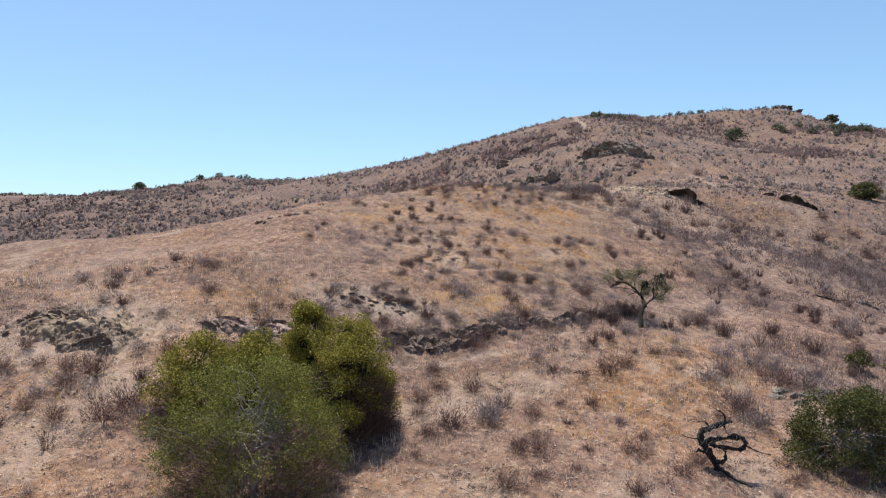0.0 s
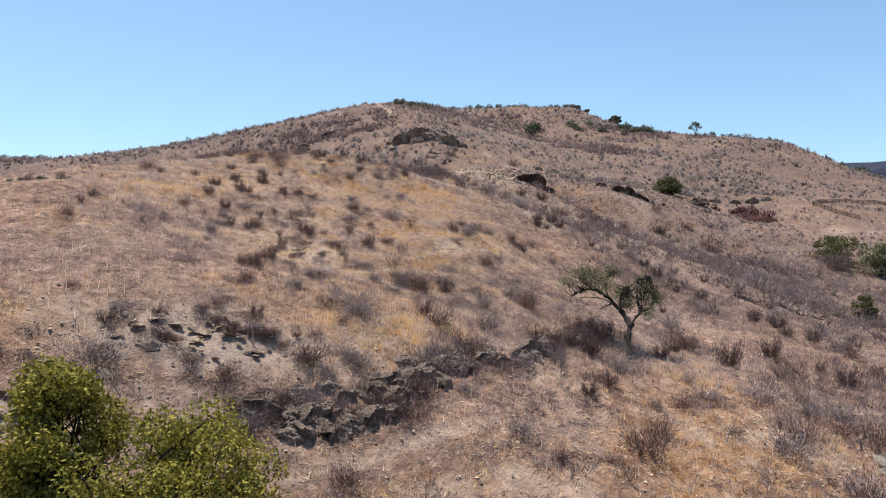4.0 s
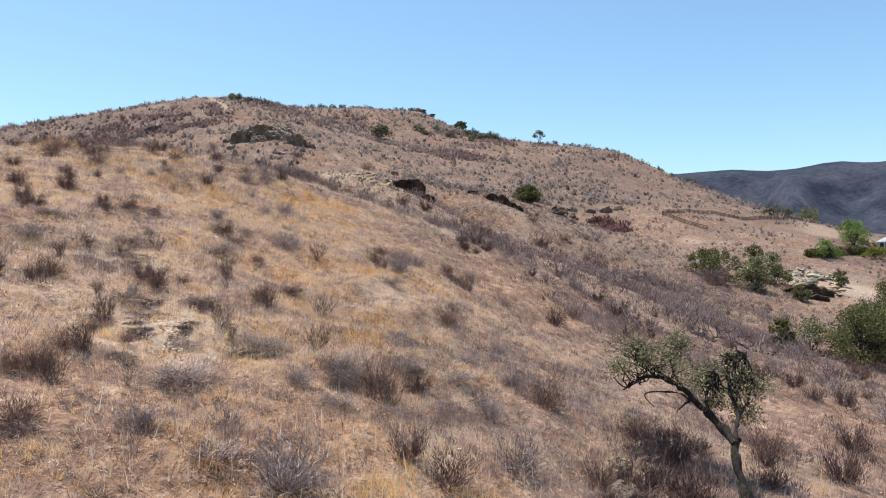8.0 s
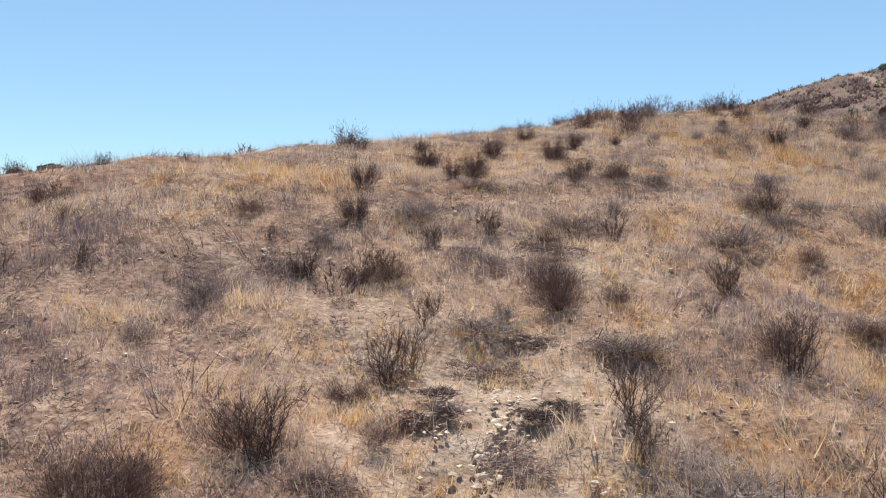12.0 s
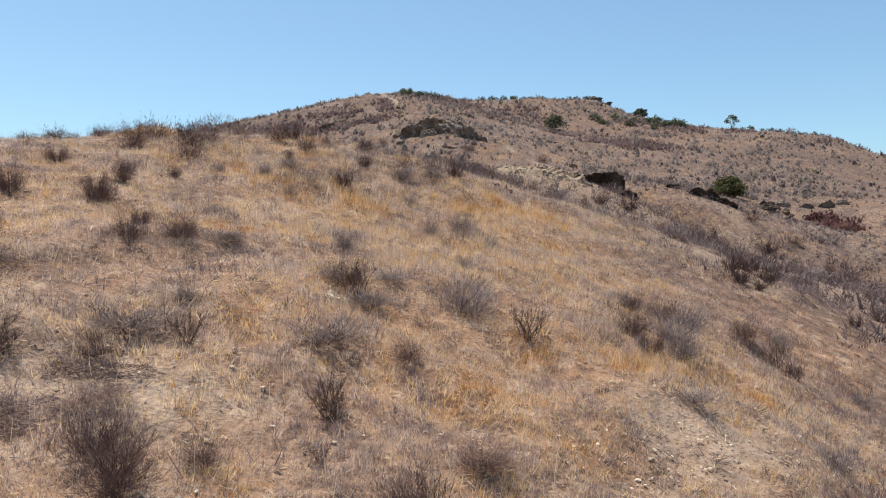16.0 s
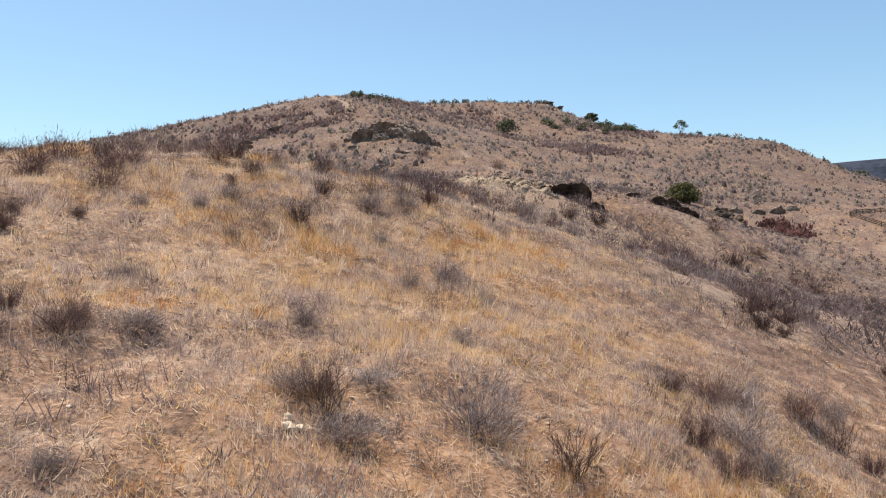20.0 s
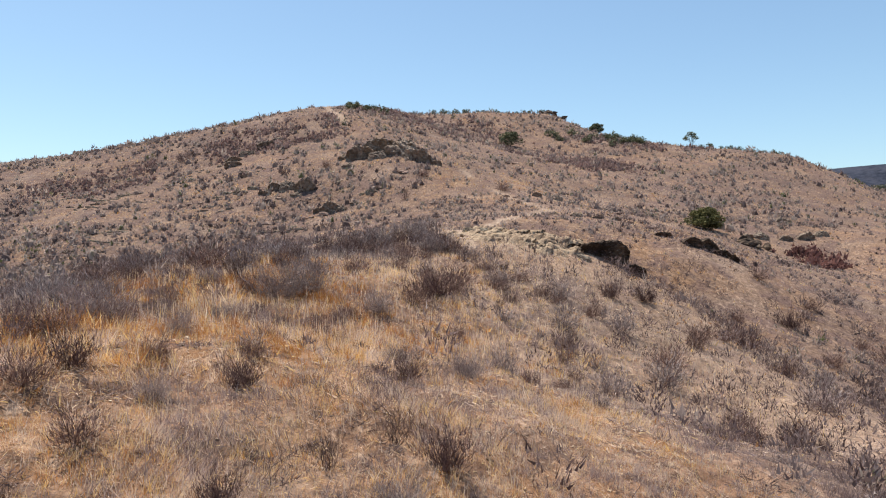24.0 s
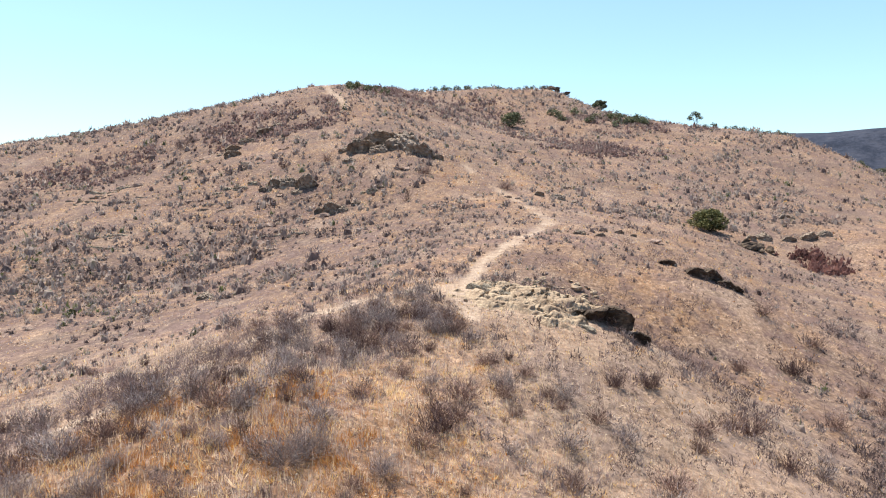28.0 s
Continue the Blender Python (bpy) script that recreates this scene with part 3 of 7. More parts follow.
class Tubes:
    """Collects tapered tubes along bent lines into one mesh."""

    def __init__(self):
        self.v, self.f, self.n = [], [], 0

    def add(self, points, radii, sides=6):
        points = np.asarray(points, float)
        k = len(points)
        way = np.gradient(points, axis=0)
        way /= np.linalg.norm(way, axis=1)[:, None] + 1e-9
        ref = np.array([0.31, 0.77, 0.55])
        a = np.cross(way, ref)
        a /= np.linalg.norm(a, axis=1)[:, None] + 1e-9
        b = np.cross(way, a)
        turn = np.arange(sides) * 2 * math.pi / sides
        ring = points[:, None] + np.asarray(radii, float)[:, None, None] * (np.cos(turn)[None, :, None] * a[:, None] + np.sin(turn)[None, :, None] * b[:, None])
        self.v.append(ring.reshape(-1, 3))
        i, j = np.meshgrid(np.arange(k - 1), np.arange(sides), indexing="ij")
        p, q = i * sides + j, i * sides + (j + 1) % sides
        quads = np.stack([p, q, q + sides, p + sides], -1).reshape(-1, 4)
        self.f += [np.concatenate([quads[:, [0, 1, 2]], quads[:, [0, 2, 3]]]) + self.n]
        self.n += k * sides

    def mesh(self, name, material, rough=0.0):
        v = np.concatenate(self.v)
        if rough:
            v = v + rough * np.array([noise.noise_vector(Vector(q * 9)) for q in v])
        return mesh_from(name, v, np.concatenate(self.f), material, smooth=True)


def gnarled(points, radii, seed, finer=4, rough=0.18):
    """A smooth line through the points, and its radii, with swellings and small kinks."""
    rng = np.random.RandomState(seed)
    p = np.asarray(points, float)
    ends = np.concatenate([[2 * p[0] - p[1]], p, [2 * p[-1] - p[-2]]])
    out = []
    for k in range(len(p) - 1):
        a, b, c, d = ends[k:k + 4]
        for s in np.arange(finer) / finer:
            out.append(0.5 * (2 * b + (c - a) * s + (2 * a - 5 * b + 4 * c - d) * s * s + (3 * b - a - 3 * c + d) * s ** 3))
    out = np.array(out + [p[-1]])
    r = np.interp(np.linspace(0, 1, len(out)), np.linspace(0, 1, len(radii)), radii) * (1 + rough * rng.normal(size=len(out)))
    return out + rng.normal(size=out.shape) * r[:, None] * 0.16, r


def wander(start, end, steps, wild, rng):
    """A bent line from start to end."""
    s = np.linspace(0, 1, steps)[:, None]
    p = np.asarray(start) * (1 - s) + np.asarray(end) * s
    reach = np.linalg.norm(np.asarray(end) - np.asarray(start))
    kinks = np.cumsum(rng.normal(size=(steps, 3)), axis=0) * wild * reach / steps
    kinks -= s * kinks[-1]
    return p + kinks


# ---- ground ----
def graded(lo, hi, step_size, out_lo, out_hi, grow_lo, grow_hi):
    mid = np.arange(lo, hi, step_size)
    left, right = [], []
    x, d = lo, step_size
    while x > out_lo:
        d *= grow_lo
        x -= d
        left.append(x)
    x, d = mid[-1], step_size
    while x < out_hi:
        d *= grow_hi
        x += d
        right.append(x)
    return np.concatenate([left[::-1], mid, right])


def build_ground():
    xs = graded(-9, 16, 0.14, -4200, 4200, 1.06, 1.042)
    ys = graded(31, 70, 0.14, -4200, 4200, 1.08, 1.025)
    gx, gy = np.meshgrid(xs, ys)
    gz = height(gx, gy)
    bare, brush, gold = covers(gx, gy)
    gz = gz - 0.09 * bare * step(np.hypot(gx - 5, gy - 60), 400, 200) - 0.0
    ny, nx = gx.shape
    i = (np.arange(ny - 1)[:, None] * nx + np.arange(nx - 1)).ravel()
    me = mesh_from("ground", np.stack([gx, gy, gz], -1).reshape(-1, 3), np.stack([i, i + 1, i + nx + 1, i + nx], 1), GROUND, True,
                   cover=np.stack([bare, brush, gold, 1 - 0.85 * step(gy + 0.25 * gx + 4 * ripple(gx, gy, 9, 33), 62, 84)], -1).reshape(-1, 4), hazy_chaparral=hazy_chaparral(gx, gy).ravel())
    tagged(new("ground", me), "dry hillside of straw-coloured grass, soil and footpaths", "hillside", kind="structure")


build_ground()


# ---- grass ----
def tufts(name, xs, ys, per, tall, wide, seed, label):
    """Dry grass: tufts that lean, grow and fade patch by patch."""
    rng = np.random.RandomState(seed)
    bare, brush, gold = covers(xs, ys)
    keep = rng.rand(len(xs)) > bare * 1.1 - 0.05
    rim = np.minimum(np.minimum(xs - xs.min(), xs.max() - xs), np.minimum(ys - ys.min(), ys.max() - ys))
    keep &= rng.rand(len(xs)) < step(rim + 2 * ripple(xs, ys, 3, 29), 0, 6)
    keep &= rng.rand(len(xs)) < 0.5 + 0.5 * ripple(xs, ys, 1.1, 21) + 0.55 * ripple(xs, ys, 0.42, 20)
    xs, ys, brush, gold = xs[keep], ys[keep], brush[keep], gold[keep]
    n = len(xs)
    ochre, lilac = streaks(xs, ys)
    root = np.repeat(np.stack([xs, ys, height(xs, ys) - 0.02], 1), per, 0)
    root[:, :2] += rng.normal(size=(n * per, 2)) * 0.045
    grow = (1 + 0.5 * lilac) * (0.6 + 0.4 * rng.rand(n)) * (0.85 + 0.45 * ripple(xs, ys, 1.7, 22)) * (0.42 + 0.95 * gold)
    h = tall * np.repeat(grow, per) * (0.45 + 0.65 * rng.rand(n * per))
    comb = np.stack([0.26 * ripple(xs, ys, 0.8, 26), 0.26 * ripple(xs, ys, 0.8, 27) - 0.05], 1) + 0.16 * rng.normal(size=(n, 2))
    off = (np.repeat(comb, per, 0) + rng.normal(size=(n * per, 2)) * 0.3) * h[:, None]
    tip = root + np.column_stack([off, h])
    tone = 0.44 + 0.3 * (gold - 0.45) + 0.42 * step(gold, 0.3, 0.85) * step(ys, 60, 67) * step(84 - ys, 0, 8) * step(15 - xs, 0, 5) + 0.5 * blot(xs, ys, 9.5, 29.5, 3.6, 4.5, -25) + 0.3 * blot(xs, ys, 12.5, 24, 3, 2, 0) + 0.3 * blot(xs, ys, -6, 33.5, 2.5, 1.2, 0) - 0.22 * brush + 0.3 * ripple(xs, ys, 0.7, 23) + 0.2 * ripple(xs, ys, 2.6, 24) - 0.34 * step(ripple(xs, ys, 1.5, 28), 0.2, 0.55) + 0.28 * step(ripple(xs, ys, 1.3, 30), 0.4, 0.7) + 0.2 * ripple(xs, ys, 0.38, 19) + 0.2 * rng.normal(size=n) - 0.3 * lilac
    tone = tone + ochre * 0.85 * (0.74 - tone)
    tone = np.repeat(tone, per) + 0.11 * rng.normal(size=n * per)
    v, f, t = blades(root, tip, wide * (0.6 + 0.8 * rng.rand(n * per)), rng, np.clip(tone, 0, 0.97))
    tagged(new(name, mesh_from(name, v, f, STRAW, tint=t)), label, "grass", kind="stuff")


def brush_carpet(name, xs, ys, per, tall, wide, seed, label):
    """Fine grey stems of dry brush, thick where brush covers the slope."""
    rng = np.random.RandomState(seed)
    bare, brush, gold = covers(xs, ys)
    patch = 0.5 + 0.5 * ripple(xs, ys, 2.2, 51) + 0.3 * ripple(xs, ys, 0.9, 52)
    keep = rng.rand(len(xs)) < np.clip(brush * 1.5 - 0.32, 0.05, 1) * np.clip(patch * 1.5 - 0.25, 0, 1) * (1 - bare)
    xs, ys, patch = xs[keep], ys[keep], patch[keep]
    n = len(xs)
    root = np.repeat(np.stack([xs, ys, height(xs, ys) - 0.02], 1), per, 0)
    root[:, :2] += rng.normal(size=(n * per, 2)) * 0.1
    h = tall * np.repeat((0.5 + 0.7 * patch) * (0.6 + 0.5 * rng.rand(n)), per) * (0.4 + 0.7 * rng.rand(n * per))
    comb = np.stack([0.4 * ripple(xs, ys, 1.5, 53), 0.4 * ripple(xs, ys, 1.5, 54)], 1)
    off = (np.repeat(comb, per, 0) + rng.normal(size=(n * per, 2)) * 0.42) * h[:, None]
    tone = np.repeat(0.42 + 0.28 * ripple(xs, ys, 1.2, 55) + 0.1 * rng.normal(size=n), per) + 0.12 * rng.normal(size=n * per)
    v, f, t = blades(root, root + np.column_stack([off, h]), wide * (0.6 + 0.8 * rng.rand(n * per)), rng, np.clip(tone, 0, 1))
    tagged(new(name, mesh_from(name, v, f, DRY_BRUSH, tint=t)), label, "brush", kind="stuff")


def scatter(n, x0, x1, y0, y1, seed):
    rng = np.random.RandomState(seed)
    return rng.uniform(x0, x1, n), rng.uniform(y0, y1, n)


tufts("grass", *scatter(120000, -10, 17, 32, 68, 31), 11, 0.25, 0.006, 32, "dense tufts of dry straw-coloured grass on the slope")
tufts("grass", *scatter(42000, -9, 11, 34, 52, 70), 11, 0.19, 0.0055, 71, "short matted straw-coloured grass on the open slope")
tufts("grass", *scatter(60000, -12, 24, 60, 92, 37), 5, 0.36, 0.015, 38, "tall rust and gold dry grass along the crest of the spur")
tufts("grass", *scatter(40000, -28, 36, 15, 100, 33), 6, 0.26, 0.016, 34, "dry tufts of straw-coloured grass over the hillside")
tufts("grass", *scatter(32000, -21, 22, 18, 36, 72), 5, 0.21, 0.012, 73, "short dry grass in gold and straw over the lower slope")
tufts("grass", *scatter(60000, -40, 110, 66, 190, 35), 4, 0.36, 0.05, 36, "thin dry grass on the farther slopes")
tufts("grass", *scatter(45000, -70, 190, 150, 280, 45), 3, 0.5, 0.12, 49, "pale dry grass over the main hill")



def stalks(n, x0, x1, y0, y1, tall, wide, seed):
    """Single pale stalks that stand above the grass."""
    rng = np.random.RandomState(seed)
    x, y = rng.uniform(x0, x1, n), rng.uniform(y0, y1, n)
    bare, brush, gold = covers(x, y)
    keep = rng.rand(n) < (1 - bare) * np.clip(0.2 + 0.6 * gold + 0.6 * ripple(x, y, 1.6, 36), 0.05, 1)
    x, y = x[keep], y[keep]
    m = len(x)
    base = np.stack([x, y, height(x, y)], 1)
    tip = base + np.column_stack([0.1 * rng.normal(size=(m, 2)) * tall, tall * rng.uniform(0.4, 1.0, m)])
    v, f, t = blades(base, tip, wide * rng.uniform(0.7, 1.3, m), rng, np.clip(0.46 + 0.1 * rng.normal(size=m), 0, 1))
    tagged(new("straw_stalks", mesh_from("straw_stalks", v, f, STRAW, tint=t)), "pale dead stalks standing above the grass", "grass", kind="stuff")


stalks(60000, -8, 15, 36, 72, 0.34, 0.005, 39)
stalks(22000, -22, 28, 17, 38, 0.42, 0.022, 40)
stalks(22000, -10, 26, 66, 98, 0.5, 0.028, 46)

brush_carpet("dry_brush", *scatter(150000, -12, 22, 30, 76, 56), 7, 0.36, 0.010, 57, "fine grey-brown stems of dry brush on the slope")
brush_carpet("dry_brush", *scatter(36000, 10, 75, 30, 105, 58), 6, 0.42, 0.018, 59, "fine purple-grey dry brush over the eastern flank")
brush_carpet("dry_brush", *scatter(30000, -45, -8, 20, 75, 60), 6, 0.42, 0.013, 61, "fine grey dry brush over the western flank")


def litter(n, x0, x1, y0, y1, size, wide, seed):
    """Matted, broken straw lying on the soil."""
    rng = np.random.RandomState(seed)
    x, y = rng.uniform(x0, x1, n), rng.uniform(y0, y1, n)
    bare, brush, gold = covers(x, y)
    keep = rng.rand(n) > bare * 0.9
    x, y, brush, gold = x[keep], y[keep], brush[keep], gold[keep]
    m = len(x)
    a, s = rng.uniform(0, 6.283, m), rng.uniform(0.4, 1.0, m) * size
    base = np.stack([x, y, height(x, y) + 0.012], 1)
    far_end = np.stack([x + np.cos(a) * s, y + np.sin(a) * s], 1)
    tip = np.column_stack([far_end, height(far_end[:, 0], far_end[:, 1]) + rng.uniform(0.0, 0.09, m)])
    tone = 0.4 + 0.3 * (gold - 0.4) - 0.2 * brush + 0.14 * ripple(x, y, 0.7, 25) + 0.17 * rng.normal(size=m)
    v, f, t = blades(base, tip, wide * rng.uniform(0.6, 1.4, m), rng, np.clip(tone, 0, 1))
    tagged(new("straw_litter", mesh_from("straw_litter", v, f, STRAW, tint=t)), "broken matted straw lying between the grass tufts", "straw", kind="stuff")


litter(110000, -7, 13, 35, 62, 0.13, 0.008, 41)
litter(30000, -22, 28, 18, 33, 0.22, 0.022, 42)
litter(25000, -14, 28, 60, 90, 0.22, 0.024, 43)



# ---- rocks ----
def rock_mesh(name, seed, material, shape=(1, 1, 0.7), cuts=9, detail=3, rough=0.12, layers=0.0):
    """A weathered boulder about one metre wide: a ball cut by random planes, split into layers and pitted."""
    rng = np.random.RandomState(seed)
    bm = bmesh.new()
    bmesh.ops.create_icosphere(bm, subdivisions=detail, radius=0.62)
    p = np.array([v.co[:] for v in bm.verts])
    f = np.array([[v.index for v in face.verts] for face in bm.faces])
    bm.free()
    for _ in range(cuts):
        n = rng.normal(size=3)
        n /= np.linalg.norm(n)
        p -= np.maximum(0, p @ n - rng.uniform(0.2, 0.46))[:, None] * n
    shift = rng.rand(3) * 40
    lumps = np.array([noise.noise(Vector(q * 3.1 + shift)) + 0.5 * noise.noise(Vector(q * 7.3 + shift)) for q in p])
    p *= (1 + rough * lumps)[:, None]
    if layers:
        p[:, :2] *= (1 + layers * np.sign(np.sin(p[:, 2] * 21 + lumps * 2)))[:, None]
    return mesh_from(name, p * np.array(shape), f, material, smooth=False)


ROCKS = {"dark": [rock_mesh("rock", 100 + i, ROCK_DARK, (1, 0.8, 0.8), 16, 3, 0.28, 0.02) for i in range(6)],
         "grey": [rock_mesh("rock", 120 + i, ROCK_GREY, (1, 0.8, 0.5), 9, 2, 0.14, 0.0) for i in range(5)],
         "pale": [rock_mesh("rock", 160 + i, ROCK_PALE, (1, 0.85, 0.55), 8, 3, 0.12, 0.03) for i in range(4)],
         "clod": [rock_mesh("clod", 180 + i, CLOD, (1, 0.8, 0.6), 8, 1, 0.15) for i in range(4)]}


ROCKS["brown"] = [rock_mesh("rock", 200 + i, ROCK_BROWN, (1.1, 0.75, 0.5), 14, 3, 0.16, 0.02) for i in range(6)]
ROCKS["far"] = [rock_mesh("rock", 210 + i, ROCK_BROWN, (1.2, 0.7, 0.5), 10, 2, 0.2) for i in range(5)]


def outcrop(name, x, y, label, kind, pieces, reach, size, seed, tilt=(0, 0), lift=0.0, flat=1.0, turn=None, group=""):
    """An outcrop at x, y: one rock for each of its pieces, spread over reach (half widths), of that size."""
    rng = np.random.RandomState(seed)
    base = on_ground(x, y)
    root = thing(name, base, label, "rock", group)
    for k in range(pieces):
        r, a = math.sqrt(rng.rand()), rng.uniform(0, 6.283)
        dx, dy = reach[0] * r * math.cos(a), reach[1] * r * math.sin(a)
        s = (size[0] + (size[1] - size[0]) * rng.rand() ** 1.6) * (1.15 - 0.5 * r)
        ob = part("rock", ROCKS[kind][k % len(ROCKS[kind])], root)
        spin = rng.uniform(0, 360) if turn is None else turn + rng.normal() * 14
        z = float(height(x + dx, y + dy)) - base[2] + s * lift
        ob.matrix_local = pose(dx, dy, z, tilt[0] + rng.normal() * 9, tilt[1] + rng.normal() * 9, spin) @ Matrix.Diagonal((s, s * rng.uniform(0.75, 1.1), s * flat * rng.uniform(0.8, 1.2), 1))
    return root


def crag(name, x, y, wide, deep, rise, label, material, seed, turn=0.0, layer=0.35, tilt=0.5, amp=0.5, grid=(96, 48), loose=None, group="", cliff=0.25, lumpy=0.55):
    """Bedrock that breaks out of the slope: steep in front, running out uphill, with tilted layers."""
    c, s = math.cos(radians(turn)), math.sin(radians(turn))
    u, v = np.meshgrid(np.linspace(-1, 1, grid[0]), np.linspace(-1, 1, grid[1]))
    px, py = x + u * wide * c - v * deep * s, y + u * wide * s + v * deep * c
    k = max(wide, deep)
    rough = 0.5 * ripple(px, py, k * 0.5, seed) + 0.3 * ripple(px, py, k * 0.2, seed + 1)
    edge = u + 0.25 * ripple(px, py, k * 0.3, seed + 2)
    front = v + 0.45 * ripple(u * 3.1, u * 0.0 + seed, 0.45, seed + 3) + 0.2 * ripple(px, py, k * 0.12, seed + 4)
    mass = step(1 - np.abs(edge), 0.02, 0.45) * step(front, -0.85, -0.85 + cliff * 1.2) * (1 - step(front, -0.1, 0.85))
    lift = rise * mass * (0.72 + 0.5 * rough)
    bed = (u * wide * tilt + v * deep * 0.35 + lift * 0.9) / layer + 1.3 * ripple(px, py, k * 0.25, seed + 5)
    tooth = bed - np.floor(bed)
    lift = lift + layer * amp * (tooth - 0.45) * np.clip(mass * 1.6, 0, 1) + layer * 0.22 * mass * ripple(px, py, layer * 0.8, seed + 6) + layer * 0.12 * mass * ripple(px, py, layer * 0.35, seed + 7)
    pz = height(px, py) - 0.10 - 0.25 * (1 - np.clip(mass * 6, 0, 1)) + lift
    base = on_ground(x, y)
    m, n = grid
    i = (np.arange(n - 1)[:, None] * m + np.arange(m - 1)).ravel()
    pts = np.stack([px - base[0], py - base[1], pz - base[2]], -1).reshape(-1, 3)
    spot = np.stack([(pts[:, 0] * c + pts[:, 1] * s) * 0.42 + pts[:, 2] * 0.3, pts[:, 1] * c - pts[:, 0] * s, pts[:, 2]], 1) / layer + seed
    lump = np.array([noise.noise(Vector(q * 0.5)) + 0.5 * noise.noise(Vector(q * 1.6)) + 0.3 * noise.noise(Vector(q * 3.7)) for q in spot])
    bed = (pts[:, 0] * c + pts[:, 1] * s) * tilt / layer + pts[:, 2] / layer + 1.1 * lump
    shelf = np.abs((bed - np.floor(bed)) * 2 - 1) ** 0.5 - 0.6
    jut = layer * (amp * 0.8 * shelf + lumpy * lump) * np.clip(mass * 2.0, 0, 1).ravel()
    pts += jut[:, None] * np.array([s, -c, 0.25])
    root = thing(name, base, label, "rock", group, data=mesh_from(name, pts, np.stack([i, i + 1, i + m + 1, i + m], 1), material, True))
    if loose:
        kind, count, low, high = loose
        rng = np.random.RandomState(seed)
        for q in range(count):
            a, b = rng.uniform(-1.1, 1.1), -0.55 + 0.5 * rng.normal()
            dx, dy = a * wide * c - b * deep * s, a * wide * s + b * deep * c
            z = float(height(x + dx, y + dy)) - base[2]
            size = rng.uniform(low, high)
            ob = part("rock", ROCKS[kind][q % len(ROCKS[kind])], root)
            ob.matrix_local = pose(dx, dy, z - size * 0.14, 14 + rng.normal() * 10, math.degrees(math.atan(tilt)) * 0.8 + rng.normal() * 12, turn + rng.normal() * 35) @ Matrix.Diagonal((size * 1.2, size, size * rng.uniform(0.8, 1.5), 1))
    return root


def overhang_mesh(name, seed, material, grid=(44, 30), rough=0.16, beds=4.0, dip=0.8, undercut=False):
    """Rock that breaks out of a slope with an undercut front and a top that runs back into the hill. Two wide, about one high, front towards -y."""
    rng = np.random.RandomState(seed)
    if undercut:
        out = np.array([-0.4, 0.0, 0.10, 0.30, 0.50, 0.58, 0.5, 0.15, -0.4, -0.9, -1.3])
        up = np.array([-0.6, -0.5, 0.0, 0.42, 0.74, 0.9, 0.98, 1.0, 0.9, 0.6, -0.1])
    else:
        out = np.array([0.1, 0.22, 0.2, 0.25, 0.22, 0.1, -0.12, -0.45, -0.85, -1.2, -1.5])
        up = np.array([-0.6, -0.3, 0.0, 0.3, 0.5, 0.66, 0.8, 0.95, 1.0, 0.7, -0.1])
    m, n = grid
    k = np.linspace(0, len(out) - 1, n)
    u, q = np.meshgrid(np.linspace(-1, 1, m), k)
    po, pz = np.interp(q, np.arange(len(out)), out), np.interp(q, np.arange(len(up)), up)
    end = np.clip(1 - np.abs(u) ** 2.6, 0, 1) ** 0.6
    a, b = rng.uniform(0, 50, 2)
    crest = 0.82 + 0.2 * ripple(u + a, u * 0 + b, 0.42, seed) * end + 0.1 * ripple(u + a, u * 0 + b, 0.13, seed + 2)
    pz = np.where(pz > 0, pz * (0.12 + 0.88 * end) * crest, pz)
    po = po * (0.35 + 0.65 * end) + 0.28 * ripple(u + b, u * 0 + a, 0.5, seed + 1)
    p = np.stack([u, -po, pz], -1).reshape(-1, 3)
    lump = np.array([noise.noise(Vector(c * 2.2 + seed)) + 0.55 * noise.noise(Vector(c * 5.1 + seed)) + 0.35 * noise.noise(Vector(c * 11.3 + seed)) for c in p])
    bed = (p[:, 2] + dip * 0.4 * p[:, 0]) * beds + 0.9 * lump
    shelf = np.where(bed - np.floor(bed) < 0.25, -1.0, 0.35)
    p[:, 1] -= (rough * lump + 0.05 * shelf) * np.clip(p[:, 2] * 4 + 1, 0, 1)
    p[:, 2] += rough * 0.5 * lump
    i = (np.arange(n - 1)[:, None] * m + np.arange(m - 1)).ravel()
    return mesh_from(name, p, np.stack([i, i + 1, i + m + 1, i + m], 1), material)


OVERHANG = {"dark": [overhang_mesh("rock", 640 + i, ROCK_DARK, undercut=True) for i in range(4)], "hill": [overhang_mesh("rock", 600 + i, ROCK_HILL, (52, 34), 0.22, 3.0, 0.8, i % 2 == 0) for i in range(6)], "bed": [overhang_mesh("rock", 610 + i, ROCK_BED, (60, 36), 0.24, 6.0, 1.2) for i in range(5)],
            "ledge": [overhang_mesh("rock", 620 + i, ROCK_LEDGE, (60, 38), 0.2, 4.0, 1.4, i % 2 == 0) for i in range(6)], "soil": [overhang_mesh("bank", 630 + i, DUG_SOIL, (70, 32), 0.34, 3.0, 0.3) for i in range(4)]}


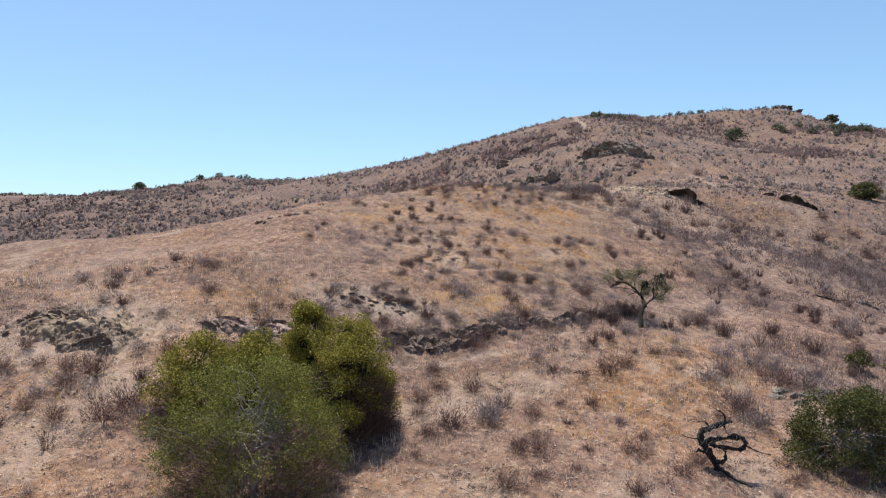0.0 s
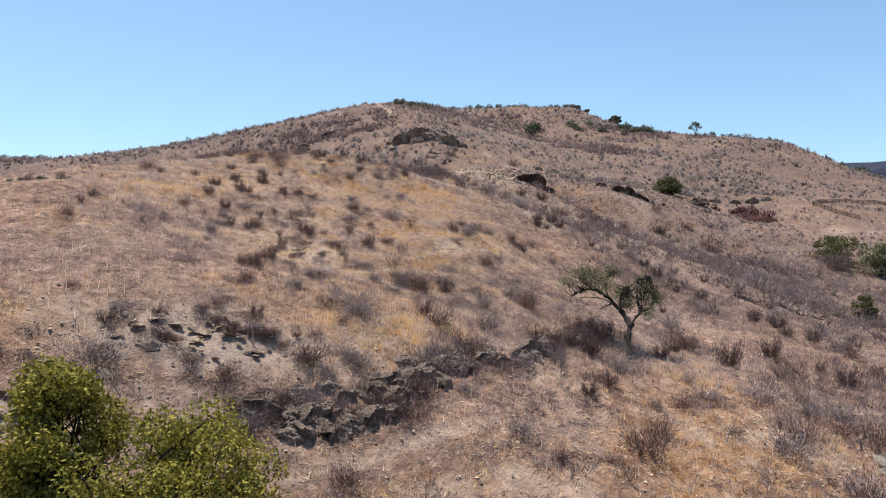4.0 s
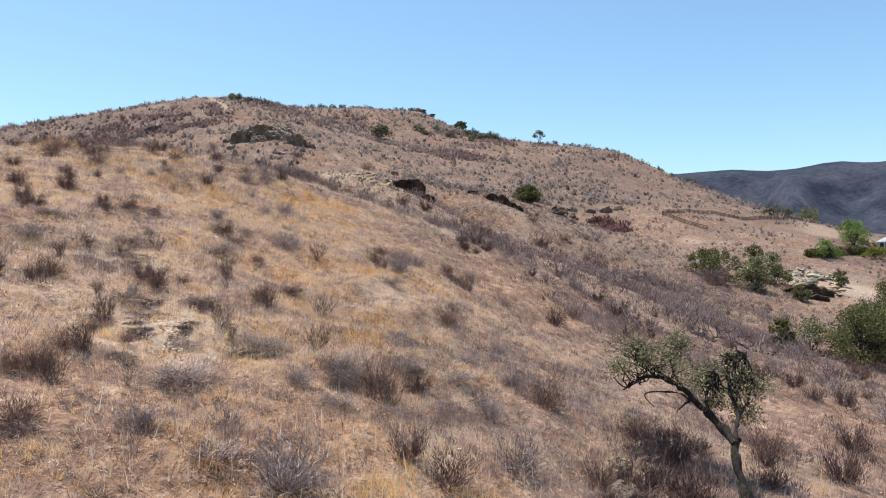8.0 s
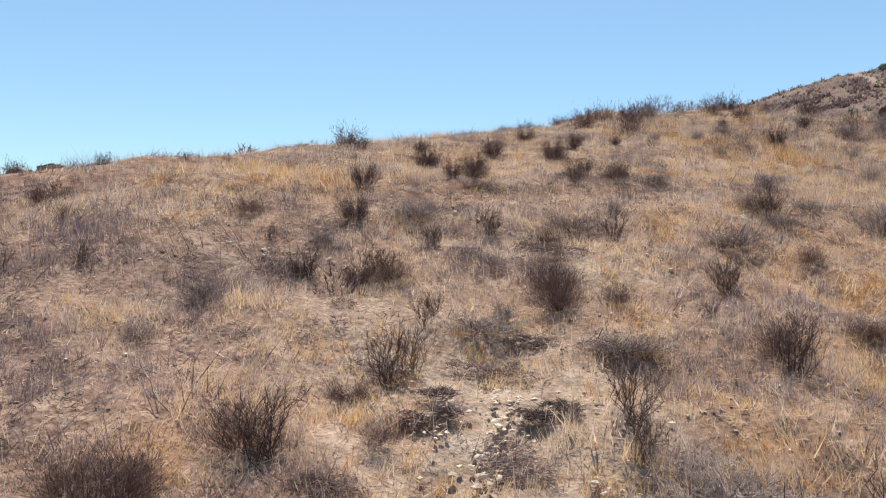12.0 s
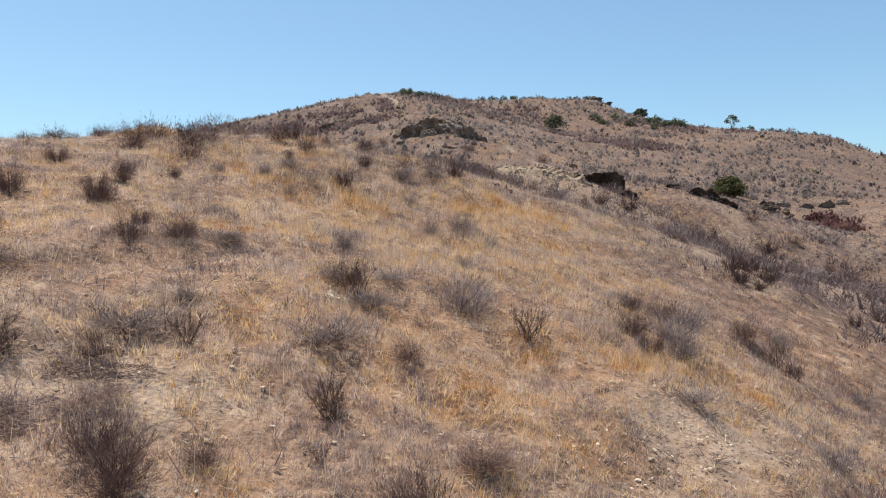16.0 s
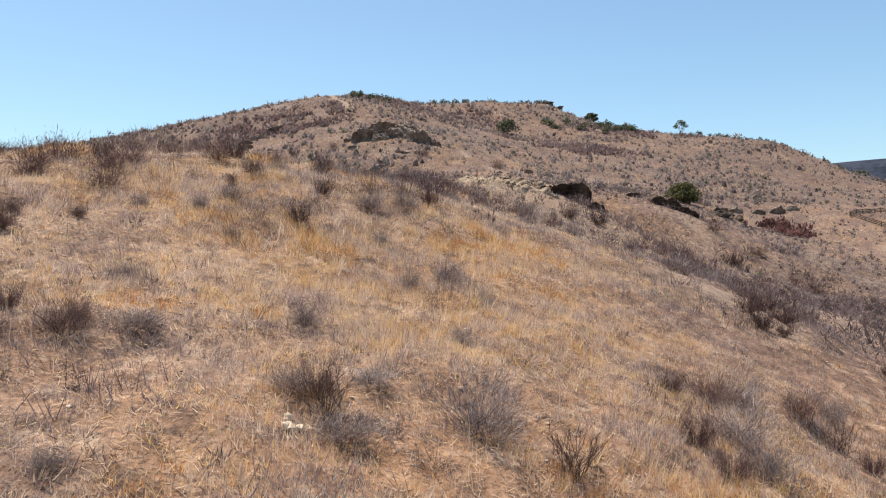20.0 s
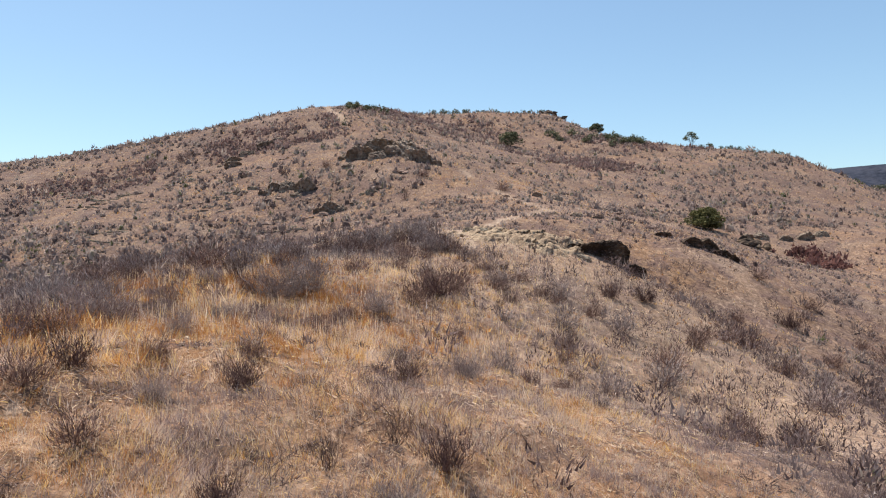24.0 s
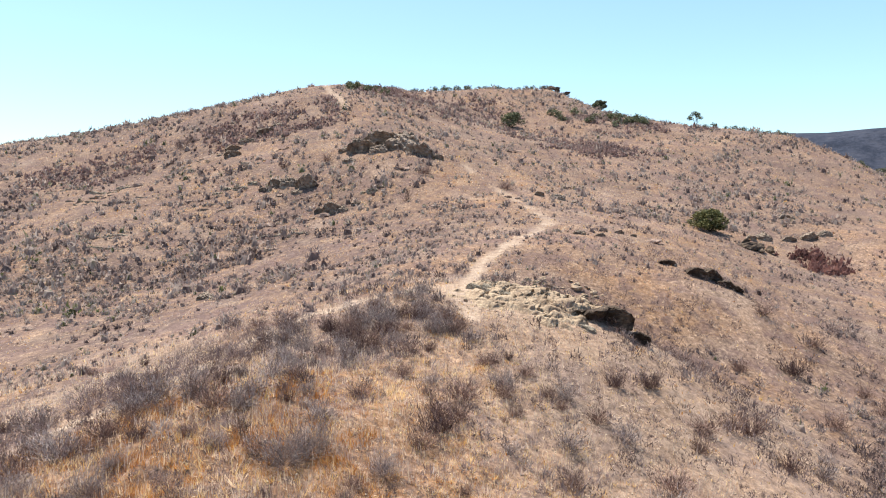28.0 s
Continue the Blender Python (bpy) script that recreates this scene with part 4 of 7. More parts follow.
def rock_face(name, x, y, label, kind, pieces, turn, seed, group="", sink=0.12):
    """An outcrop of undercut rocks. Each piece: metres across and uphill from x, y, then half width, depth, height, own turn and roll."""
    base = on_ground(x, y)
    root = thing(name, base, label, "rock", group)
    c, s = math.cos(radians(turn)), math.sin(radians(turn))
    for k, (u, v, half, deep, tall, spin, roll) in enumerate(pieces):
        dx, dy = u * c - v * s, u * s + v * c
        z = float(height(x + dx, y + dy)) - base[2] - sink * tall
        ob = part("bank" if kind == "soil" else "rock", OVERHANG[kind][(k + seed) % len(OVERHANG[kind])], root)
        ob.matrix_local = pose(dx, dy, z, 0, roll, turn + spin) @ Matrix.Diagonal((half, deep, tall, 1))
    return root


def rock_line(name, line, count, label, kind, half, tall, seed, group="", spin=10, roll=8, stray=0.3):
    """A ledge of undercut rocks strung along a line on the ground."""
    rng = np.random.RandomState(seed)
    pts = np.array(line, float)
    along = np.concatenate([[0], np.cumsum(np.hypot(*np.diff(pts, axis=0).T))])
    x0, y0 = pts.mean(0)
    pieces = []
    for k in range(count):
        d = (k + rng.uniform(0.1, 0.9)) / count * along[-1]
        px, py = np.interp(d, along, pts[:, 0]), np.interp(d, along, pts[:, 1])
        i = min(int(np.searchsorted(along, d)), len(pts) - 1)
        way = math.degrees(math.atan2(pts[i, 1] - pts[i - 1, 1], pts[i, 0] - pts[i - 1, 0]))
        w, h = rng.uniform(*half), tall[0] + (tall[1] - tall[0]) * rng.rand() ** 1.5
        pieces.append((px - x0, py - y0 + rng.normal() * stray, w, h * rng.uniform(0.7, 1.2), h, way * 0.7 + rng.normal() * spin, roll + rng.normal() * 6))
    return rock_face(name, x0, y0, label, kind, pieces, 0, seed, group)


# layered ledges on the near face of the spur
rock_line("rock_ledge", [(-2.6, 32.5), (-0.9, 31.4), (0.5, 31.9), (2.2, 33.4), (3.7, 34.4)], 26, "brown ledge of slanting rocks with dark undercut fronts", "ledge", (0.28, 0.7), (0.22, 0.62), 63, "spur ledges", 14, 16, 0.25)
rock_line("rock_ledge", [(-1.6, 32.9), (0.6, 32.9), (2.4, 34.4)], 12, "upper brown rocks slanting out of the grass", "ledge", (0.22, 0.55), (0.16, 0.38), 64, "spur ledges", 14, 16, 0.25)
rock_line("rock_ledge", [(3.9, 34.5), (5.4, 34.8), (7.2, 35.7)], 11, "grey ledge of undercut rocks hung with dry brush", "ledge", (0.28, 0.62), (0.22, 0.55), 65, "spur ledges", 14, 12, 0.2)
rock_line("rock_ledge", [(7.2, 36.5), (8.6, 37.4), (10.0, 37.8)], 6, "dark shaded bank under the oak", "soil", (0.4, 0.8), (0.25, 0.5), 66, "spur ledges", 12, 0, 0.2)
outcrop("rock_ledge", -3.2, 34.3, "flat pale rocks showing through bare soil", "grey", 46, (2.2, 0.9), (0.14, 0.55), 81, (2, 5), 0.0, 0.4, 8, "spur ledges")
rock_line("rock_ledge", [(-9.9, 45.5), (-9.2, 45.9), (-8.5, 46.3)], 9, "pale stones showing along the brow of the spur", "bed", (0.1, 0.26), (0.07, 0.16), 96, "spur ledges", 14, 6, 0.12)
outcrop("rubble_patch", 0.1, 41.0, "pale crumbling clods in a dug hollow", "clod", 90, (0.55, 0.45), (0.02, 0.085), 17, (0, 0), 0.12, 0.55)
outcrop("rubble_patch", 0.3, 40.95, "pale sandy stones heaped down a small digging", "clod", 60, (0.16, 0.5), (0.03, 0.11), 19, (0, 0), 0.2, 0.55)
outcrop("rubble_patch", 0.55, 41.45, "rounded pale stones beside dug soil", "clod", 14, (0.4, 0.14), (0.05, 0.14), 20, (0, 0), 0.2, 0.6)
outcrop("rubble_patch", 0.3, 40.5, "rounded pale stones beside dug soil", "clod", 6, (0.3, 0.1), (0.07, 0.16), 21, (0, 0), 0.2, 0.75)
outcrop("rubble_patch", 1.15, 40.75, "rounded pale stones beside dug soil", "clod", 5, (0.14, 0.1), (0.07, 0.15), 22, (0, 0), 0.2, 0.75)
outcrop("rubble_patch", 0.1, 42.6, "rounded pale stones beside dug soil", "clod", 7, (0.22, 0.1), (0.06, 0.14), 23, (0, 0), 0.2, 0.75)
outcrop("rubble_patch", -3.1, 43.4, "small dark clods in bare soil", "clod", 40, (0.9, 0.3), (0.04, 0.12), 18, (0, 0), 0.1, 1.0)
crag("rock_ledge", -15.2, 30.2, 2.9, 2.0, 0.4, "broken pale brown rock stepping down the slope", ROCK_GREY, 91, -15, 0.3, -0.5, 0.9, (120, 70), ("grey", 10, 0.15, 0.4), "spur ledges", 0.45)
crag("rock_ledge", -8.2, 31.2, 2.6, 0.8, 0.28, "low grey ledge beside a purple shrub", ROCK_BROWN, 101, 6, 0.26, 0.2, 0.9, (110, 36), ("brown", 8, 0.15, 0.4), "spur ledges", 0.4)
rock_line("rock_ledge", [(-17.6, 30.6), (-15.4, 29.4), (-13.2, 28.9)], 14, "broken brown rocks with shaded fronts on the slope", "ledge", (0.3, 0.8), (0.22, 0.6), 93, "spur ledges", 16, -12, 0.4)
rock_line("rock_ledge", [(-10.4, 31.0), (-8.2, 30.9), (-6.0, 31.6)], 10, "low grey ledge with shaded edges in dry grass", "ledge", (0.3, 0.7), (0.12, 0.32), 94, "spur ledges", 10, 4, 0.25)
outcrop("rock_ledge", -14.4, 36.3, "small dark ledge in the grass", "brown", 9, (1.2, 0.5), (0.25, 0.7), 111, (8, 12), 0.05, 0.9, 0, "spur ledges")
outcrop("rock_ledge", -11, 44.8, "grey broken rocks on the crest", "grey", 9, (1.1, 0.6), (0.3, 0.8), 7, (0, 0), 0.05, 1.0, None, "spur ledges")
rock_line("rock_ledge", [(13.8, 29.6), (15.2, 30.2), (16.8, 30.4)], 11, "pale angular slabs stepping out beside a green bush", "bed", (0.25, 0.6), (0.14, 0.34), 95, "spur ledges", 14, 10, 0.35)
outcrop("soil_bank", 5.4, 44.3, "dark crumbling bank of soil and rock", "clod", 40, (1.0, 0.5), (0.02, 0.11), 9, (0, 12), 0.05, 0.7, None)
outcrop("soil_bank", 8.6, 45.6, "eroded bank of crumbly soil above a hollow", "clod", 50, (0.6, 1.1), (0.02, 0.12), 10, (0, 12), 0.05, 0.7, 60)
outcrop("rubble_patch", -0.8, 42.0, "pale broken stones in a bare digging", "clod", 60, (1.2, 0.8), (0.015, 0.07), 11, (0, 0), 0.1, 0.55)
outcrop("rubble_patch", -1.0, 45.4, "scattered clods round cut stems", "clod", 26, (2.0, 0.6), (0.04, 0.13), 12, (0, 0), 0.1, 1.0)
outcrop("rubble_patch", 9.4, 67.2, "dark clods in a dug patch of golden grass", "clod", 50, (1.1, 0.5), (0.05, 0.17), 14, (0, 0), 0.1, 1.0)
outcrop("rubble_patch", 4.8, 62.9, "pale stones and clods in dry grass", "clod", 30, (1.0, 0.5), (0.04, 0.14), 15, (0, 0), 0.1, 1.0)
outcrop("rubble_patch", 2.6, 47.6, "small pale stones at the foot of a stem", "clod", 9, (0.35, 0.25), (0.08, 0.22), 13, (0, 0), 0.1, 1.0)


for k, (line, count, half, tall) in enumerate((                                               
                                               ([(1.2, 40.4), (1.9, 40.5)], 2, (0.3, 0.5), (0.2, 0.34)), ([(4.9, 40.4), (5.5, 40.7)], 2, (0.25, 0.4), (0.3, 0.5)))):
    rock_line("soil_bank", line, count, "low dug bank of dark crumbling soil above bare ground", "soil", half, (tall[0] * 0.4, tall[1] * 0.4), 330 + k, "soil banks", 12, 0, 0.08)

# low scarps of dug soil
for k, (x, y, half, turn) in enumerate(((2.2, 40.7, 0.7, 25), (6.2, 44.2, 0.5, 15), (4.1, 40.4, 0.5, 30),
                                        (9.4, 46.2, 0.6, 40), (6.9, 44.8, 0.6, 50), (9.3, 45.1, 0.6, 40), (3.3, 38.5, 0.6, 10), (9.4, 38.4, 0.9, 30), (15.1, 53.6, 0.7, 60), (9.5, 67.7, 0.5, 10))):
    bank = outcrop("soil_bank", x, y, "low crumbling edge of dark dug soil", "clod", 26, (half, 0.12), (0.02, 0.09), 700 + k, (0, 0), 0.05, 0.8, None, "soil banks")

# big dark rocks of the saddle and main hill
rock_face("rock_outcrop", 28.8, 86.3, "large rock with a flat top and a dark undercut face", "dark", ((0.1, 0.5, 1.6, 1.5, 0.9, -4, 5), (1.8, -0.2, 0.7, 0.7, 0.55, -12, 14), (-1.6, 0.8, 0.6, 0.7, 0.4, 14, 6)), -17, 3, "", -0.22)
rock_face("rock_outcrop", 50.4, 102.6, "dark undercut rock slab tapering down the grassy shoulder", "dark", ((-0.5, 0, 1.7, 1.4, 1.2, 4, 12), (1.6, -0.9, 1.3, 1.0, 0.6, -6, 18), (-3.2, 1.8, 0.9, 0.9, 0.55, 0, 12)), -22, 1)
rock_line("rock_outcrop", [(23.4, 93.6), (24.9, 90.4), (26.2, 87.6), (26.9, 85.6)], 20, "pale bedded rock with dark cracks stepping down beside the footpath", "bed", (0.3, 0.85), (0.16, 0.5), 341, "shoulder rocks", 16, 18, 0.5)
rock_line("rock_outcrop", [(24.8, 94.6), (26.4, 91.2), (27.8, 88.6)], 14, "pale bedded rock slabs above the footpath", "bed", (0.3, 0.8), (0.14, 0.36), 342, "shoulder rocks", 16, 18, 0.6)
crag("rock_outcrop", 26.4, 91.0, 5.2, 5.6, 0.4, "pale grey layered rock beside the footpath", ROCK_GREY, 141, 30, 0.5, 0.8, 0.8, (120, 120), ("grey", 40, 0.15, 0.55), "", 0.4)
outcrop("rock_outcrop", 34, 100, "low pale rocks on the grassy shoulder", "grey", 24, (3.4, 2.0), (0.5, 1.4), 151, (6, 10), 0.08, 0.9, 30)
rock_face("rock_outcrop", 42.2, 174.5, "large grey crag with dark undercut faces on the hillside", "hill", ((-5.6, 1.2, 2.7, 3, 2.7, 8, 6), (1.6, -0.6, 3.3, 3.7, 3.9, -6, 4), (5.2, -1.6, 2.4, 2.5, 2.2, -14, 14), (-2.2, -1.8, 1.8, 2.1, 1.7, 10, 4), (-1.2, 4.2, 4.6, 4.1, 2.7, 4, 4),
          (-7.2, -3.6, 1.4, 1.4, 1, 0, 6), (8.3, -2.2, 0.92, 1, 1, 0, 4), (-8.6, 3.4, 1.5, 1.6, 1.2, 0, 0), (2.4, 3.4, 2.4, 2.8, 2.8, 12, 6)), -20, 0, "hillside crags", 0.0)
rock_face("rock_outcrop", 24.6, 171.5, "jagged dark rocks with shaded faces", "hill", ((1.6, -1.0, 1.8, 2.1, 2.3, -10, 10), (-1.2, 0.6, 1.7, 1.8, 1.7, 8, 4), (-3.6, 1.6, 1.3, 1.5, 1.2, 0, 4), (0.3, -2.8, 1.1, 1.1, 0.94, 0, 8), (-5.4, 0.4, 0.92, 1.1, 0.7, 0, 0)), -14, 2, "hillside crags", 0.0)
rock_face("rock_outcrop", 27.8, 158.8, "green-grey rocks on the lower hillside", "hill", ((0, 0, 1.6, 1.7, 1.7, 4, 6), (1.6, -0.8, 1, 1.1, 1.1, -8, 8), (-1.8, 0.8, 1, 1.1, 0.94, 6, 2), (3.6, 0.6, 0.74, 0.92, 0.55, 0, 0)), -14, 4, "hillside crags", 0.0)
rock_face("rock_outcrop", 34.8, 160.5, "low pale rocks in dry hillside grass", "bed", ((0, 0, 1.1, 1.1, 0.7, 0, 6), (1.4, 0.8, 0.74, 0.92, 0.47, 0, 6), (-1.3, 0.5, 0.74, 0.8, 0.47, 0, 4)), -14, 1, "hillside crags", 0.0)
rock_face("rock_outcrop", 21.5, 209.5, "low dark ledges across the hillside", "hill", ((3.6, 1.6, 2.2, 1.8, 1.4, 8, 4), (-0.8, -0.4, 2, 1.7, 1.2, 4, 4), (-4.4, -3.4, 1.8, 1.6, 1, 10, 2), (6.8, 3.4, 1.5, 1.4, 0.94, 0, 4), (-5.6, -8.0, 1.8, 1.6, 1.1, 0, 0)), 6, 2, "hillside crags", 0.0)
rock_face("rock_outcrop", 16.0, 176.5, "scattered grey rocks in dry grass", "bed", ((0, 0, 1.3, 1.4, 0.78, 0, 4), (-2.0, 0.8, 1, 1.1, 0.62, 8, 4), (1.9, 1.2, 0.92, 1, 0.62, -8, 4), (-3.8, -0.6, 0.83, 0.92, 0.47, 0, 0)), -10, 3, "hillside crags", 0.0)
rock_face("rock_outcrop", 7.6, 121.6, "dark undercut rock alone in the dry hollow", "hill", ((0, 0, 0.83, 1, 0.7, 0, 4),), -10, 1, "hillside crags", 0.0)
rng_layers = random.Random(77)
for k in range(34):
    x, y = rng_layers.uniform(-34, 22), rng_layers.uniform(150, 205)
    rock_line("rock_outcrop", [(x - 3, y + 0.4), (x, y), (x + 3.5, y + 0.6)], 4, "thin bands of pale rock showing along the hillside", "bed" if k % 3 else "hill", (0.5, 1.3), (0.16, 0.42), 345 + k, "hillside bands", 10, 3, 0.7)
outcrop("rock_outcrop", 133, 272.5, "dark cap rocks on the summit", "dark", 10, (8, 2.5), (2.6, 5.0), 27, (0, 0), 0.2, 0.7, None, "hillside crags")
rock_face("rock_outcrop", 62, 150, "dark rocks beside the upper footpath", "hill", ((0, 0, 1.3, 0.98, 0.98, 0, 6), (-2.8, 0.6, 0.84, 0.7, 0.7, 0, 0), (3.0, -0.4, 0.84, 0.7, 0.56, 0, 4)), -18, 3, "shoulder rocks", 0.0)
rock_face("rock_outcrop", 46.6, 118.4, "grey rocks on the shoulder above the footpath", "hill", ((0, 0, 0.72, 0.55, 0.5, 0, 6), (2.2, -0.4, 0.55, 0.44, 0.39, 0, 6), (-2.4, 0.6, 0.5, 0.44, 0.33, 0, 0)), -18, 1, "shoulder rocks", 0.0)
rock_face("rock_outcrop", 54.6, 122.6, "grey broken rocks in scrub", "hill", ((0, 0, 0.6, 0.5, 0.45, 0, 6), (-2.0, -0.6, 0.45, 0.4, 0.4, 0, 6), (1.9, 0.5, 0.45, 0.4, 0.3, 0, 0), (3.6, -0.6, 0.35, 0.35, 0.25, 0, 0)), -18, 2, "shoulder rocks", 0.0)
rock_face("rock_outcrop", 104.4, 145.6, "dark boulder alone on the grassy bench", "hill", ((0, 0, 1, 0.98, 1.2, 0, 4), (1.6, 0.6, 0.56, 0.56, 0.63, 0, 0)), -22, 0, "", 0.0)
rock_face("rock_outcrop", 99, 135.5, "dark ledges at the head of a gully", "hill", ((0, 0, 1.4, 1.2, 1.2, 0, 0), (3.4, 1.0, 1.2, 0.94, 0.94, 8, 0), (-3.6, -0.8, 1.2, 0.86, 0.79, 0, 4), (-8.0, -1.6, 1.3, 1, 1.2, 0, 4), (-10.6, -2.6, 0.86, 0.72, 0.72, 0, 0)), -18, 2, "gully rocks", 0.0)
outcrop("rock_outcrop", 85, 131.5, "dark rocks beside a red scrub hollow", "dark", 6, (3.0, 1.5), (2.0, 3.4), 32, (0, 0), 0.2, 0.8, None)
outcrop("rock_outcrop", 81, 80, "pale and dark layered boulders in the valley", "grey", 26, (5.5, 3.5), (1.0, 2.8), 33, (-4, 8), 0.1, 0.6, 20)
outcrop("rock_outcrop", 92, 88, "pale sloping rock slabs above the valley", "pale", 24, (6, 3.5), (1.0, 2.6), 34, (-6, 8), 0.06, 0.5, 20)
rock_line("rock_outcrop", [(80.5, 81.5), (85, 84.5), (91, 88), (97, 91)], 22, "pale weathered rocks stepping up the valley side", "bed", (0.6, 1.5), (0.35, 0.9), 347, "valley rocks", 14, 8, 1.2)
rock_face("rock_outcrop", 78.9, 78.6, "dark undercut boulder among pale rocks", "dark", ((0, 0, 2.2, 1.3, 1.5, 0, 4), (-3.0, -1.8, 0.9, 0.8, 0.7, 0, 0), (-0.2, -2.6, 1.3, 0.8, 0.8, 6, 4)), -45, 2, "", 0.1)


def hill_stones():
    """Small rocks and low ledges strewn over the main hill."""
    rng = np.random.RandomState(45)
    for k in range(44):
        x, y = rng.uniform(-48, 75), rng.uniform(112, 225)
        outcrop("rock_outcrop", x, y, "low brown rocks showing through hillside scrub", "far", 5, (rng.uniform(1.2, 3.2), 0.7), (0.5, 1.5), 230 + k, (5, 0), 0.12, 0.9, rng.uniform(-10, 20), "hillside stones")


hill_stones()


def clods(n, x0, x1, y0, y1, low, high, seed):
    """Broken soil, stones and dark crumbs strewn thickly where the cover is thin."""
    rng = np.random.RandomState(seed)
    x, y = rng.uniform(x0, x1, n), rng.uniform(y0, y1, n)
    bare, brush, gold = covers(x, y)
    keep = rng.rand(n) < np.clip(0.35 + 0.7 * ripple(x, y, 1.2, 91) + 0.5 * ripple(x, y, 4.5, 92), 0.06, 1) + 0.2 * bare
    x, y = x[keep], y[keep]
    s = low + (high - low) * rng.rand(len(x)) ** 3
    octa = np.array([(1, 0, 0), (0, 1, 0), (-1, 0, 0), (0, -1, 0), (0, 0, 0.5), (0, 0, -0.7)])
    f = np.array([(0, 1, 4), (1, 2, 4), (2, 3, 4), (3, 0, 4), (1, 0, 5), (2, 1, 5), (3, 2, 5), (0, 3, 5)])
    v = octa[None] * rng.uniform(0.5, 1.4, (len(x), 6, 1)) * s[:, None, None] + np.stack([x, y, height(x, y) + s * 0.25], 1)[:, None]
    tagged(new("clods", mesh_from("clods", v.reshape(-1, 3), (f[None] + np.arange(len(x))[:, None, None] * 6).reshape(-1, 3), CRUMB)), "crumbs of dark soil and small stones strewn between grass tufts", "soil", kind="stuff")


clods(24000, -9, 16, 35, 66, 0.008, 0.034, 44)
clods(16000, -20, 22, 18, 36, 0.014, 0.06, 47)
clods(18000, -8, 26, 62, 92, 0.014, 0.06, 48)


# ---- shrubs ----
def shrub_parts(style, seed, fine=False):
    """Stem and twig meshes of a leafless shrub one metre tall: a fan of stems, or a fuzzy dome of fine twigs."""
    rng = np.random.RandomState(seed)
    stems, base, tip, wide = Tubes(), [], [], []
    if style == "stemmy":
        for _ in range(26):
            a, out = rng.uniform(0, 6.283), rng.uniform(0.08, 0.55)
            top = rng.uniform(0.5, 1.0) * (1 - 0.3 * out)
            line = wander((math.cos(a) * 0.04, math.sin(a) * 0.04, -0.06), (math.cos(a) * out, math.sin(a) * out, top), 6, 0.45, rng)
            stems.add(line, np.linspace(0.008, 0.003, 6), 3)
            for _ in range(30):
                s = rng.uniform(0.35, 1.0) * 5
                k = min(int(s), 4)
                p = line[k] + (s - k) * (line[k + 1] - line[k])
                way = np.array([0.6 * math.cos(a), 0.6 * math.sin(a), 1.0]) + rng.normal(size=3) * 0.5
                base.append(p)
                tip.append(p + way / np.linalg.norm(way) * rng.uniform(0.05, 0.22))
                wide.append(rng.uniform(0.004, 0.009))
        base, tip = np.array(base), np.array(tip)
    else:
        n = 3000 if fine else 1000
        a, up = rng.uniform(0, 6.283, n), rng.uniform(0.0, 1.0, n)
        ring = np.sqrt(1 - (0.9 * up) ** 2)
        lobe = 1 + 0.2 * np.sin(3 * a + seed) + 0.18 * np.sin(5 * a + 7 * up + seed) + 0.16 * rng.normal(size=n)
        if style == "brushy":
            ring = (0.62 + 0.5 * up ** 0.7) * np.sqrt(1 - 0.85 * up ** 3)
            a = a + 0.5 * np.sin(4 * a + seed)
        out = np.stack([np.cos(a) * ring * 0.45, np.sin(a) * ring * 0.45, up * 0.8], 1) * lobe[:, None]
        base = out * (rng.uniform(0.08, 1.0, n) ** 0.6 * 0.88)[:, None]
        grow = out * (0.75 if style == "brushy" else 1.0) + np.array([0, 0, 0.8 if style == "brushy" else 0.45]) + rng.normal(size=(n, 3)) * 0.3
        grow /= np.linalg.norm(grow, axis=1)[:, None]
        tip = base + grow * rng.uniform(0.05, 0.19, n)[:, None]
        wide = rng.uniform(0.0032, 0.0068, n) if fine else rng.uniform(0.008, 0.016, n)
        for k in range(26 if style == "brushy" else 12):
            stems.add(wander((0, 0, -0.05), out[k] * rng.uniform(0.45, 0.95), 4, 0.4, rng), np.linspace(0.009, 0.003, 4), 3)
    tip[:, 2] = np.maximum(tip[:, 2], 0.02)
    v, f, _ = blades(base, tip, np.array(wide), rng)
    bark = {"stemmy": STEM_DARK, "brushy": STEM_DARK, "russet": STEM_DARK, "grey": TWIG_BROWN}[style]
    twig = {"stemmy": STEM_DARK, "brushy": TWIG_BROWN, "russet": TWIG_RUSSET, "grey": TWIG_GREY}[style]
    return stems.mesh("stem_base", bark), mesh_from("twig_crown", v, f, twig)


SHRUB_LABEL = {"stemmy": "dead upright shrub of dark bare stems in dry grass", "brushy": "leafless purple-brown twiggy shrub on the dry slope", "russet": "rounded brown shrub of dry twigs in grass", "grey": "rounded grey dried-out shrub in dry grass"}
SHRUBS = {style: [shrub_parts(style, 300 + 10 * i + j) for j in range(5)] for i, style in enumerate(("stemmy", "brushy", "grey", "russet"))}
FINE_SHRUBS = {style: [shrub_parts(style, 350 + 10 * i + j, True) for j in range(4)] for i, style in enumerate(("brushy", "grey", "russet"))}


